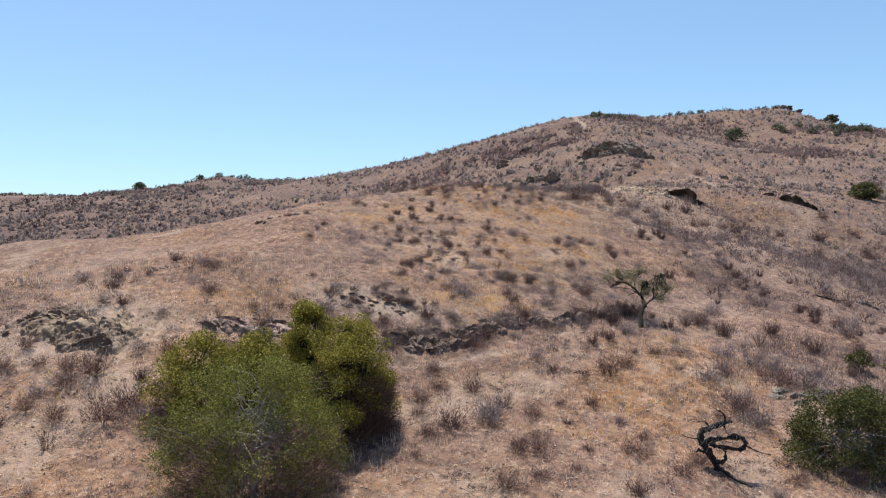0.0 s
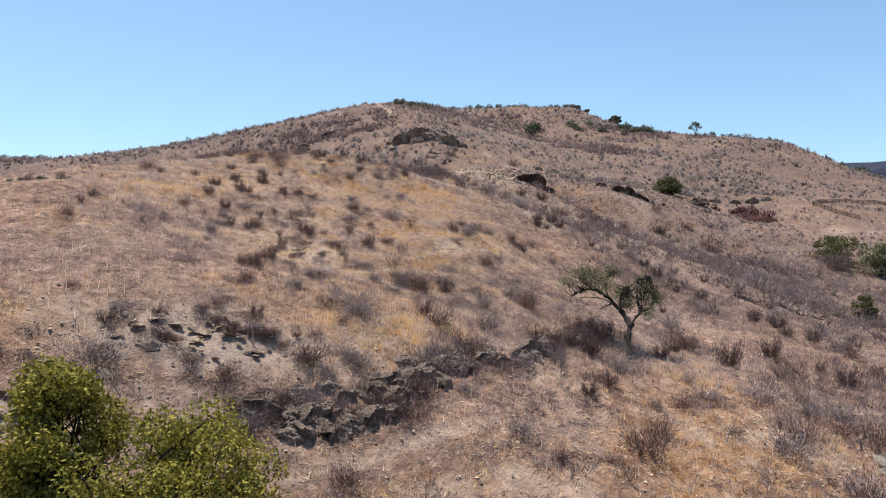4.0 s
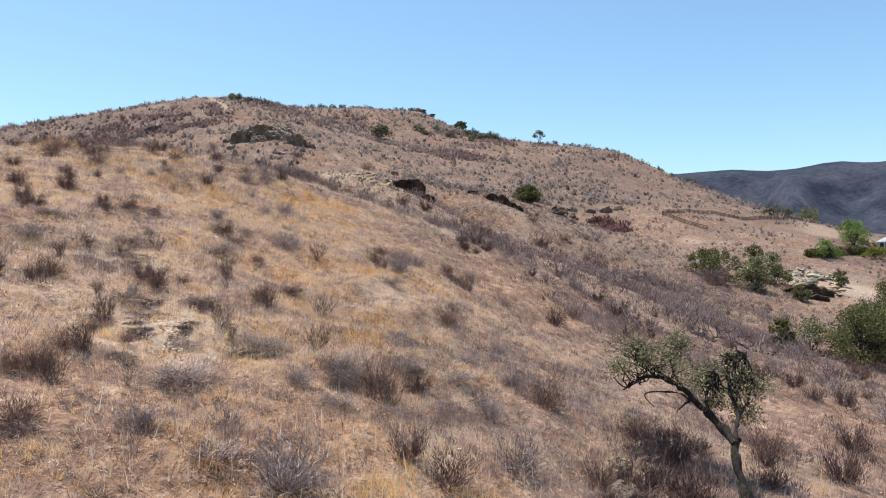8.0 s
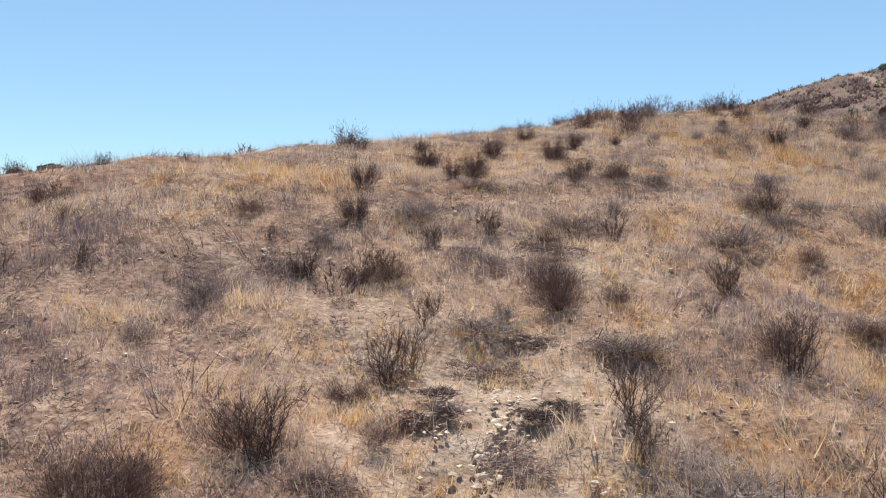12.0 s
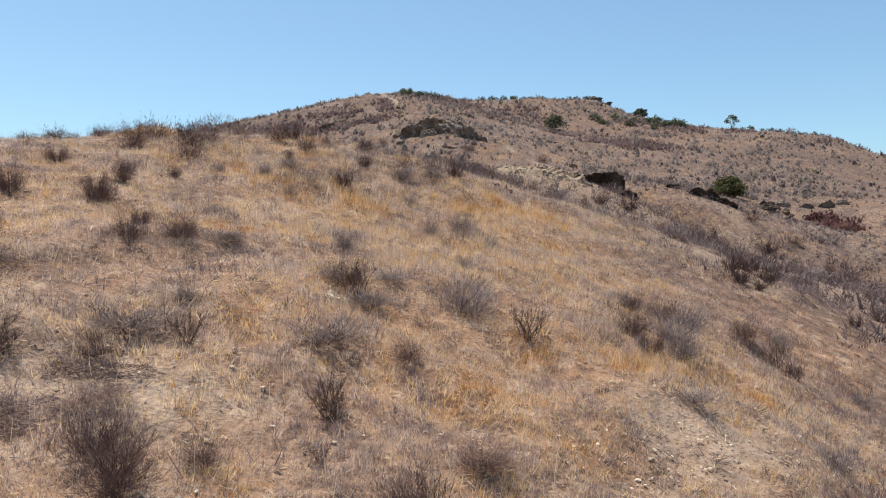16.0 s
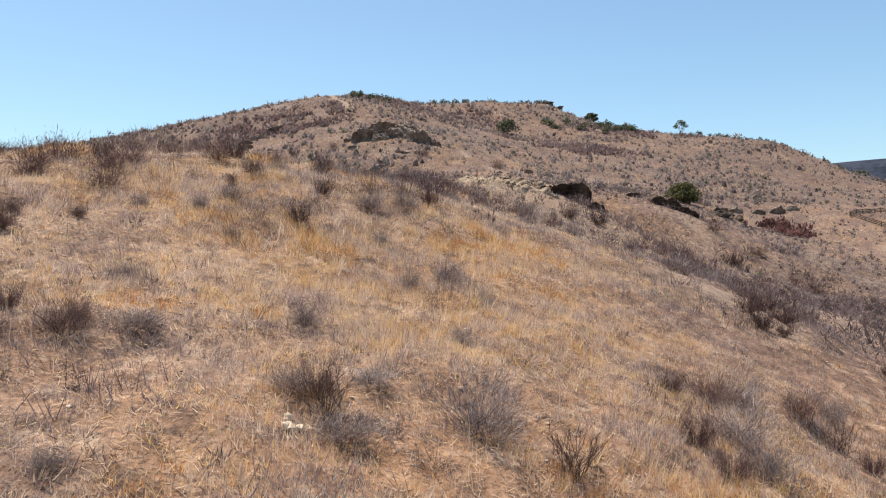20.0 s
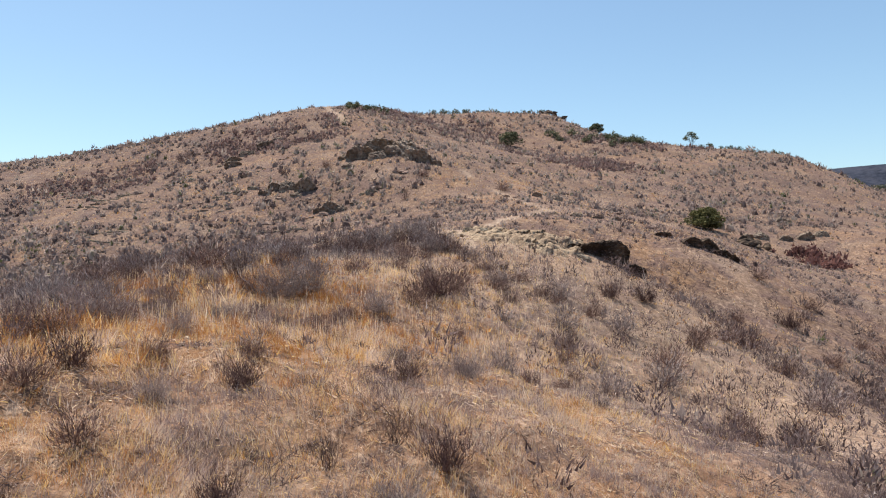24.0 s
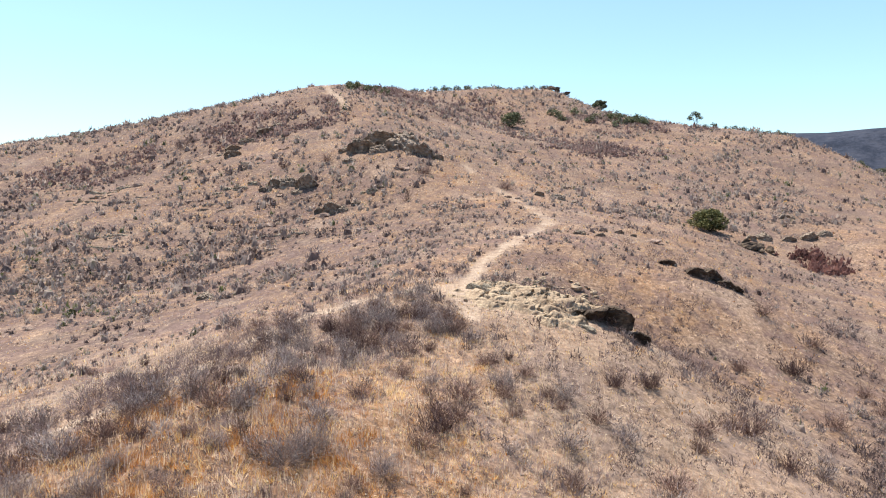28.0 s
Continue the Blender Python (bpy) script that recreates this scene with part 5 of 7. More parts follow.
def shrub(style, x, y, tall, rng, squat=1.0):
    if style == "brushy" and rng.rand() < (0.75 if y < 33 or y > 56 else 0.34):
        style = "russet"
    size = tall * {"stemmy": 1.05, "brushy": 1.1, "russet": 1.1, "grey": 1.15}[style]
    root = thing({"stemmy": "stem_shrub", "brushy": "twig_shrub", "russet": "russet_shrub", "grey": "grey_shrub"}[style], on_ground(x, y), SHRUB_LABEL[style], "shrub", style + " shrubs", rng.uniform(0, 6.283), size)
    flare = {"stemmy": 1.0, "grey": 1.4, "russet": 1.4}.get(style, 1.25)
    root.scale = (size * flare * rng.uniform(0.85, 1.2), size * flare * rng.uniform(0.85, 1.2), size * squat)
    root.rotation_euler = (rng.normal() * 0.06, rng.normal() * 0.06, rng.uniform(0, 6.283))
    near = style != "stemmy" and -5 < x < 15 and 38 < y < 57 or style == "grey" and 0 < x < 12 and 57 < y < 74
    stems, twigs = FINE_SHRUBS[style][rng.randint(4)] if near else SHRUBS[style][rng.randint(5)]
    part("stem_base", stems, root)
    part("twig_crown", twigs, root)


# x, y and height of the shrubs that stand out
STEMMY_A = [(-9.8, 31.4, 0.45), (-12.6, 35.9, 0.65), (-12.7, 23.1, 0.79), (5.8, 29.4, 0.46), (3.7, 38.9, 0.71), (15.8, 35.9, 0.78), (-1.7, 38.9, 0.59), (-1.2, 40, 0.6), (-0.7, 41.7, 0.43), (-0.8, 42.6, 0.26), (0.4, 43.3, 0.52), (2.7, 42.8, 0.64), (3.9, 42.7, 0.59), (3.1, 40.9, 0.59), (1.4, 41.2, 0.28), (-0.7, 38.8, 0.2), (-2.5, 43, 0.44), (-1.8, 43.2, 0.39), (-1.6, 43.2, 0.39), (-5.4, 41.4, 0.32), (-4.8, 41.9, 0.3), (-1.4, 44.4, 0.24), (-1.3, 44.9, 0.12), (-0.8, 45, 0.31), (-0.8, 45.2, 0.11), (-0.1, 45.5, 0.22), (0.8, 45.8, 0.45), (1.4, 41, 0.32), (2.2, 44.7, 0.46), (2, 43.9, 0.25), (3, 47.9, 0.52), (-4.9, 46.7, 0.26)]
STEMMY_B = [(-0.1, 48.4, 0.3), (-2.2, 50.7, 0.49), (-3.5, 43.8, 0.24), (-6.2, 43, 0.2), (5.4, 47.1, 0.62), (11.9, 49.5, 0.62), (6.4, 58.7, 0.54), (7.5, 59.4, 0.57), (2.9, 58.1, 0.4), (38, 153.3, 1.9), (6.6, 74, 0.93)]
STUBS = [(-1.4, 44.3, 0.35), (-0.9, 45.1, 0.42), (-0.8, 42.3, 0.32), (-0.8, 41.4, 0.55), (2.2, 44.8, 0.42), (1.3, 41.4, 0.5), (-8.8, 46.4, 0.3), (-6.7, 47.4, 0.26), (-7.5, 47.2, 0.2)]
STEMMY = STEMMY_A + STEMMY_B + STUBS
BRUSHY_A = [(-13.2, 27.1, 1.14), (-14.2, 27.2, 0.86), (-8.4, 29.5, 0.94), (-7.8, 31.3, 0.78), (-14.4, 35.2, 0.51), (-11.6, 24.6, 1.28), (-11.1, 25.5, 1.06), (-11.3, 26.9, 0.76), (2.3, 27.5, 0.77), (0.3, 25.6, 1.07), (2.5, 23.8, 0.65), (3.2, 24, 0.74), (3.3, 26.6, 0.65), (7, 30.6, 0.98), (8, 31.5, 0.79), (6.9, 33.2, 0.6), (7.8, 33.7, 0.61), (3.6, 36.5, 0.8), (11.6, 28.1, 1.19), (14.7, 30.9, 1.1), (12.3, 31.2, 0.78), (14.4, 36.8, 1.21), (12.7, 37.6, 0.69), (8.5, 36, 1), (11.4, 36.5, 0.74), (-16.4, 30.9, 0.77), (-14.2, 31.8, 0.68), (-13.3, 24.7, 0.68), (1.2, 28.8, 0.81), (-0.4, 30, 0.64), (17.6, 38.4, 0.98), (18.4, 35.6, 1.03)]
BRUSHY_B = [(1, 32.4, 0.7), (1.9, 33, 0.59), (-2.1, 37.6, 0.44), (3.7, 39.4, 0.87), (3.3, 37.2, 0.64), (-1.9, 35.6, 0.45), (7.8, 39.4, 0.91), (15.2, 48.2, 0.93), (9.6, 50, 0.67), (13.6, 38.1, 0.93), (9.6, 38.5, 0.78), (9.6, 37.5, 0.81), (22.5, 43.4, 0.91), (23, 41.8, 0.98), (21.8, 38.6, 0.77), (22.1, 44.5, 0.82), (7.2, 35.8, 0.62), (7.7, 43.5, 0.68), (45.4, 54.1, 1.58), (-0.5, 40.5, 0.23), (-1.9, 39.4, 0.42), (-3.4, 46.5, 0.53), (-3.1, 48.9, 0.56), (-1.8, 47.7, 0.5), (-7.3, 43.6, 0.36), (-0.9, 51.2, 0.52), (-7.5, 42.8, 0.32), (3.3, 45.9, 0.35), (7.6, 47.9, 0.6), (7.5, 47.2, 0.46), (11.6, 50.1, 0.59), (0.6, 49.5, 0.34)]
BRUSHY_C = [(-0.1, 49.7, 0.34), (5.5, 60.8, 0.65), (0.2, 58.7, 0.79), (-1.2, 58.6, 0.61), (24.1, 181.7, 1.9), (31, 177.7, 1.9), (44.1, 162.3, 1.9), (-0.9, 54.3, 0.4), (0.1, 54.3, 0.31), (15, 54.3, 0.73), (15.2, 54.9, 0.73), (15.5, 54.1, 0.42), (8.7, 49.8, 0.48), (11.6, 48.7, 0.53), (50.3, 84.4, 1.87), (47.2, 89.8, 1.9), (31.9, 78.2, 1.66), (28.2, 77.4, 1.23), (55, 154.5, 1.9), (12.5, 73.5, 1), (14, 75.9, 1), (14.9, 75.6, 1.01), (8.4, 76.5, 0.68), (18.4, 81.1, 0.88), (17.9, 72.2, 1.03), (22.6, 72.6, 1.34), (30.5, 78.2, 1.15), (21.9, 76.8, 1.01), (4.9, 74.6, 0.6), (5.4, 78.6, 1.2), (6.3, 79.4, 1.13), (3.1, 77.6, 0.86)]
BRUSHY_D = [(-0.1, 75.6, 0.9), (1.5, 75.7, 0.74), (26.4, 75.5, 1.03), (42.5, 90.1, 1.24), (27.2, 80.2, 1.17), (11.2, 82.9, 0.85), (11.8, 81, 0.89), (9, 87.5, 0.89), (14.3, 85.2, 0.82), (15.5, 86.1, 0.85), (16.2, 82.8, 0.9), (17.9, 78, 0.9), (11.3, 77.1, 0.9), (20.2, 80.3, 0.82), (31.7, 75.5, 1.36), (43.5, 83, 1.45), (51.5, 97.2, 1.47), (53.9, 94.1, 1.42)]
BRUSHY = BRUSHY_A + BRUSHY_B + BRUSHY_C + BRUSHY_D
GREY_A = [(-9.3, 24.9, 1.2), (1.6, 26.1, 0.91), (3, 34.4, 0.8), (4.1, 31.4, 0.56), (5.4, 37.1, 0.68), (11.9, 27, 0.94), (16.2, 42.9, 0.95), (2.1, 39.2, 0.47), (-0.6, 37.8, 0.36), (1, 36.3, 0.82), (3.1, 39.6, 0.43), (10.3, 50.1, 0.59), (9, 35.1, 0.69), (22.3, 39.8, 0.91), (4.6, 35.6, 0.51), (5.9, 38.8, 0.58), (45.6, 58.5, 1.7), (-2.8, 43.9, 0.34), (-3.2, 42, 0.37), (2.7, 48.3, 0.36), (-0.1, 42.9, 0.23), (1.2, 42.4, 0.16), (-3.3, 41.1, 0.28), (4.7, 47.9, 0.82), (8.7, 48.4, 0.7), (8.2, 47.4, 0.55), (0.7, 46.7, 0.23), (12.9, 50.6, 0.43), (7.7, 72.4, 1.52), (8.7, 72.9, 1.3), (10.7, 71.8, 1.01), (22.5, 75.5, 1.22)]
GREY_B = [(21.2, 78.4, 1.05)]
GREY = GREY_A + GREY_B
CREST = [(3.1, 65.3, 0.99), (2.2, 63.5, 0.67), (2.6, 64.6, 0.48), (5.8, 69.3, 0.78), (6.8, 73.0, 0.65), (5.9, 76.9, 1.51), (2.8, 73.3, 0.75), (2.4, 71.6, 0.78), (1.4, 71.5, 0.79), (0.7, 71.2, 0.78), (6.3, 64.3, 0.47), (8.1, 65.8, 0.46), (8.8, 63.4, 0.58), (5.8, 61.9, 0.5), (4.3, 61.9, 0.49), (4.8, 66.8, 0.34), (4.0, 69.3, 0.39), (8.2, 68.1, 0.45), (10.8, 88.9, 1.26), (12.6, 85.9, 1.18), (14.9, 86.3, 1.21)]
SADDLE = [(-1.2, 58.0, 0.65), (-0.7, 59.6, 0.75), (0.0, 60.0, 0.59), (0.7, 59.1, 0.68), (0.3, 57.1, 0.58), (-2.4, 60.7, 0.44), (-2.4, 55.1, 0.49), (-1.0, 51.3, 0.59), (-0.8, 53.1, 0.42), (-2.3, 51.0, 0.48), (-4.1, 51.3, 0.44), (-3.2, 49.1, 0.53), (-2.1, 48.9, 0.51), (-2.1, 47.4, 0.45), (-0.2, 48.9, 0.49), (0.5, 49.1, 0.5), (3.0, 48.2, 0.52), (2.7, 60.5, 0.68), (3.2, 61.1, 0.7), (4.0, 55.6, 0.67), (-5.6, 51.2, 0.48)]
CREST += [(18.5, 91.7, 1.23), (9.6, 71.1, 0.52), (4.3, 77.2, 0.76), (8.0, 96.2, 1.48), (9.1, 91.2, 1.16), (12.7, 70.0, 0.58), (13.0, 67.0, 0.45), (10.7, 64.5, 0.54), (16.8, 70.5, 0.64), (18.3, 70.9, 0.59), (16.1, 68.8, 0.52), (17.9, 76.7, 0.69), (16.2, 73.8, 0.62), (20.4, 78.6, 0.87), (19.0, 81.4, 0.69), (19.2, 84.2, 0.98), (18.6, 85.8, 0.76), (13.9, 65.7, 0.5), (14.5, 64.9, 0.43)]

GREY += [(10.3, 63.5, 0.63), (4.3, 60.4, 0.45), (12.2, 65.7, 0.8), (16.9, 68.1, 1.0), (21.1, 70.9, 1.3), (19.2, 74.7, 1.1), (18.4, 79.1, 1.0), (6.4, 53.3, 0.5), (6.8, 52.4, 0.35), (5.6, 53, 0.35), (5.7, 55.4, 0.36), (2.1, 56.3, 0.26), (2.6, 54.6, 0.28), (1, 56, 0.3), (6, 57.4, 0.55), (7, 57.7, 0.6), (2.8, 57, 0.4), (3.2, 50.2, 0.34), (5.5, 50.4, 0.28), (9.3, 74.8, 0.97), (27.4, 69.9, 1.2), (34.2, 75.8, 1.2)]
BRUSHY += [(13.6, 74.7, 1.5), (15.7, 77.4, 1.4), (8.5, 61.9, 0.6), (21.1, 67.3, 1.0), (22.1, 66.1, 1.0), (3.4, 75.3, 0.95), (13.2, 83.9, 1.4), (10.4, 90, 1.4), (12.5, 88, 1.4), (5, 57.9, 0.55), (16.6, 55.9, 0.8), (16.9, 55.4, 0.8), (51.5, 87.4, 1.2), (25, 80, 1.2)]


LOWER_BROWN = [(-14.4, 24.8, 0.74), (-13.9, 26.4, 0.79), (-10.9, 28.8, 0.86), (-13.6, 29.6, 0.55), (-16.4, 28.2, 0.74), (-0.5, 25.1, 0.65), (-0.9, 26.6, 0.5), (2.6, 24.4, 0.55), (3.2, 24.9, 0.46), (1.9, 21.9, 0.73), (5.9, 30.1, 0.45), (1.5, 32.0, 0.95), (-0.9, 23.8, 0.44), (4.2, 22.8, 0.42)]
LOWER_GREY = [(-11.9, 20.7, 0.39), (-10.3, 24.9, 0.93), (1.8, 26.7, 0.9), (11.9, 28.8, 0.97), (12.5, 32.2, 0.72), (15.7, 30.9, 1.15), (17.8, 30.4, 0.91), (8.8, 34.9, 0.25), (11.2, 34.7, 0.45)]


def plant_shrubs():
    rng = np.random.RandomState(50)
    for style, rows in (("stemmy", STEMMY), ("brushy", BRUSHY), ("grey", GREY)):
        for x, y, tall in rows:
            shrub(style, x, y, tall, rng)
    for k, (x, y, tall) in enumerate(CREST):
        shrub("grey" if k % 3 == 0 else "brushy", x, y, tall, rng, 0.85)
    for x, y, tall in ((2.0, 40.9, 0.75), (0.1, 39.3, 0.95), (3.3, 39.8, 0.7), (4.9, 40.7, 0.8), (1.2, 42.6, 0.6), (-0.3, 42.5, 0.6), (6.0, 40.2, 0.7), (5.6, 42.3, 0.6), (3.6, 43.9, 0.55), (-1.0, 41.0, 0.5), (2.6, 38.6, 0.6), (7.1, 41.6, 0.6)):
        shrub("grey" if tall > 0.55 else "brushy", x, y, tall, rng, 0.4)
    for x, y, tall, squat in ((0.4, 43.3, 0.5, 1.1), (-1.9, 43.1, 0.42, 0.8), (-1.5, 43.2, 0.4, 0.8), (-0.1, 45.35, 0.42, 0.35), (0.1, 44.5, 0.45, 0.35), (1.0, 43.7, 0.36, 0.8), (0.2, 43.8, 0.5, 0.9), (-2.6, 43.0, 0.35, 0.6), (3.5, 43.9, 0.4, 0.6)):
        shrub("brushy", x, y, tall, rng, squat)
    for x, y, tall in ((-9.7, 45.3, 0.32), (-7.2, 43.9, 0.4), (-8.9, 46.6, 0.3), (-1.8, 39.3, 0.45), (-1.45, 40.05, 0.5), (-2.2, 39.2, 0.42), (2.6, 43.2, 0.55)):
        shrub("russet", x, y, tall, rng, 1.0)
    for style, rows in (("russet", LOWER_BROWN), ("grey", LOWER_GREY)):
        for x, y, tall in rows:
            shrub(style, x, y, tall, rng, 0.9)
    for k, (x, y, tall) in enumerate(SADDLE):
        shrub("brushy", x, y, tall, rng)
    taken = [(x, y) for x, y, _ in STEMMY + BRUSHY + GREY + CREST + SADDLE + LOWER_BROWN + LOWER_GREY]
    for k in range(110):
        u = rng.rand()
        x, y = -4 + 25 * u + rng.normal() * 1.8, 72.5 + 18.5 * u + rng.normal() * 2.4
        if float(covers(x, y)[0]) < 0.3:
            taken.append((x, y))
            shrub("brushy" if k % 3 == 0 else "grey", x, y, rng.uniform(0.6, 1.3), rng, 0.9)
    for k in range(42):
        u = rng.rand()
        x, y = -4 + 13 * u + rng.normal() * 0.8, 60.8 + 10 * u + rng.normal() * 1.1
        taken.append((x, y))
        shrub("brushy", x, y, rng.uniform(0.35, 0.65), rng, 0.85)
    for x, y, tall in ((-2.95, 35.0, 0.5), (-2.5, 34.4, 0.45), (-2.1, 34.5, 0.4), (-1.6, 34.6, 0.45), (-0.9, 34.75, 0.4), (-1.3, 34.3, 0.4), (-3.3, 35.5, 0.45), (-4.4, 34.9, 0.4), (-0.4, 34.9, 0.45), (-3.9, 33.9, 0.4)):
        shrub("brushy", x, y, tall, rng, 0.6)
    for k in range(110):
        x, y = rng.uniform(-20, 18), rng.uniform(21, 34)
        if min(math.hypot(x - a, y - b) for a, b in taken) < 0.9 or -10.5 < x < -1 and y < 29 or math.hypot(x - 9.5, y - 24.5) < 2.2 or math.hypot(x - 14, y - 25.5) < 3:
            continue
        taken.append((x, y))
        shrub("brushy" if rng.rand() < 0.75 else "grey", x, y, 0.4 + 0.65 * rng.rand() ** 1.5, rng, rng.uniform(0.7, 0.9))
    for k in range(16):
        x, y = rng.uniform(-6, 12), rng.uniform(35, 60)
        taken.append((x, y))
        shrub("grey", x, y, rng.uniform(0.4, 0.75), rng, rng.uniform(0.35, 0.55))
    for k in range(40):
        x = rng.uniform(-2.8, 8.0)
        shrub("brushy" if k % 3 else "grey", x, 32.3 + 0.33 * (x + 2.5) + rng.normal() * 0.7, rng.uniform(0.35, 0.75), rng, 0.75)
    for k in range(14):
        shrub("brushy" if k % 2 else "grey", -3.0 + rng.uniform(-3.6, 3.4), 34.4 + rng.uniform(-1.6, 1.8), rng.uniform(0.3, 0.6), rng, 0.7)
    for k in range(5):
        shrub("brushy", 7.4 + 0.17 * k + rng.normal() * 0.3, 36.9 - 0.1 * k + rng.normal() * 0.4, rng.uniform(0.5, 0.85), rng)
    added = 0
    while added < 170:
        x, y = rng.uniform(-18, 30), rng.uniform(20, 92)
        bare, brush, gold = (float(c) for c in covers(x, y))
        if rng.rand() > brush * 1.1 - 0.12 or min(math.hypot(x - a, y - b) for a, b in taken) < 0.7 or math.hypot(x - 4.5, y - 50.2) < 2 or 4 < y < 24 and -11 < x < 0:
            continue
        taken.append((x, y))
        shrub("brushy" if rng.rand() < 0.6 else "grey", x, y, rng.uniform(0.35, 0.8), rng)
        added += 1


plant_shrubs()


def brush_mat(x, y, wide, deep, tall, seed, dark):
    """A low flattened mat of dead brush: an uneven heap of crossing twigs and straw."""
    rng = np.random.RandomState(seed)
    n = int(2600 * min(1.6, wide * deep * 2.2) + 500)
    a, r = rng.uniform(0, 6.283, n), np.sqrt(rng.rand(n))
    edge = 1 + 0.25 * np.sin(3 * a + seed) + 0.15 * np.sin(7 * a + 2 * seed)
    dx, dy = wide * r * edge * np.cos(a), deep * r * edge * np.sin(a)
    top = tall * (1 - (0.9 * r) ** 2) * (0.75 + 0.5 * ripple(x + dx, y + dy, 0.3, 61))
    z = height(x + dx, y + dy) - float(height(x, y))
    base = np.stack([dx, dy, z + np.maximum(top, 0.0) * rng.rand(n) ** 0.6], 1)
    way = rng.normal(size=(n, 3)) * (1, 1, 0.3) + (0, 0, 0.22)
    way /= np.linalg.norm(way, axis=1)[:, None]
    tip = base + way * rng.uniform(0.03, 0.13, (n, 1))
    tip[:, 2] = np.maximum(tip[:, 2], z + 0.008)
    v, f, t = blades(base, tip, rng.uniform(0.004, 0.010, n), rng, np.clip(dark + 0.2 + 0.22 * rng.normal(size=n) + 0.25 * ripple(x + dx, y + dy, 0.25, 62), 0, 1))
    thing("brush_mat", on_ground(x, y), "low flattened mat of dead grey-brown brush on bare soil", "brush", "brush mats", data=mesh_from("brush_mat", v, f, DRY_BRUSH, tint=t))


for k, (x, y, wide, deep, tall, dark) in enumerate(((0.0, 41.9, 0.5, 0.2, 0.12, 0.28), (-0.9, 41.55, 0.35, 0.15, 0.1, 0.25), (-0.3, 41.25, 0.2, 0.12, 0.1, 0.1), (1.15, 42.5, 0.45, 0.25, 0.2, 0.3), (-0.6, 44.2, 0.6, 0.3, 0.14, 0.3), (0.0, 45.0, 0.6, 0.3, 0.12, 0.2),
                                                    (-2.8, 43.0, 0.5, 0.18, 0.08, 0.15), (1.9, 41.1, 0.6, 0.25, 0.2, 0.4), (-0.6, 39.9, 0.28, 0.2, 0.26, 0.3), (0.2, 42.6, 0.3, 0.14, 0.1, 0.2), (0.1, 39.0, 0.7, 0.35, 0.3, 0.32),
                                                    (1.3, 36.7, 0.75, 0.4, 0.34, 0.45), (-0.7, 37.7, 0.35, 0.25, 0.3, 0.35), (-2.9, 35.0, 0.6, 0.25, 0.25, 0.12), (-1.9, 34.6, 0.7, 0.3, 0.3, 0.2), (-2.2, 35.4, 0.5, 0.25, 0.25, 0.2), (-2.8, 36.2, 0.5, 0.2, 0.2, 0.25),
                                                    (-2.4, 37.4, 0.5, 0.3, 0.3, 0.2), (3.7, 38.4, 0.7, 0.4, 0.4, 0.35), (1.7, 40.6, 0.5, 0.25, 0.25, 0.3), (0.75, 41.35, 0.2, 0.1, 0.08, 0.15), (0.55, 41.2, 0.16, 0.08, 0.08, 0.1), (-0.15, 41.0, 0.16, 0.1, 0.08, 0.1),
                                                    (-0.35, 40.85, 0.25, 0.1, 0.08, 0.15), (0.5, 40.75, 0.3, 0.2, 0.16, 0.4), (-4.2, 34.1, 0.6, 0.25, 0.25, 0.2), (-3.6, 33.5, 0.5, 0.25, 0.25, 0.2), (-5.0, 35.2, 0.5, 0.25, 0.3, 0.25), (0.2, 34.2, 0.6, 0.3, 0.3, 0.3),
                                                    (3.2, 40.0, 0.5, 0.3, 0.25, 0.3), (5.4, 41.6, 0.6, 0.3, 0.3, 0.35), (-3.9, 38.6, 0.5, 0.3, 0.3, 0.3), (5.2, 38.9, 0.6, 0.35, 0.35, 0.3))):
    brush_mat(x, y, wide * 0.85, deep * 0.85, tall * (0.55 if y > 40.5 else 0.5), 820 + k, dark - 0.06)


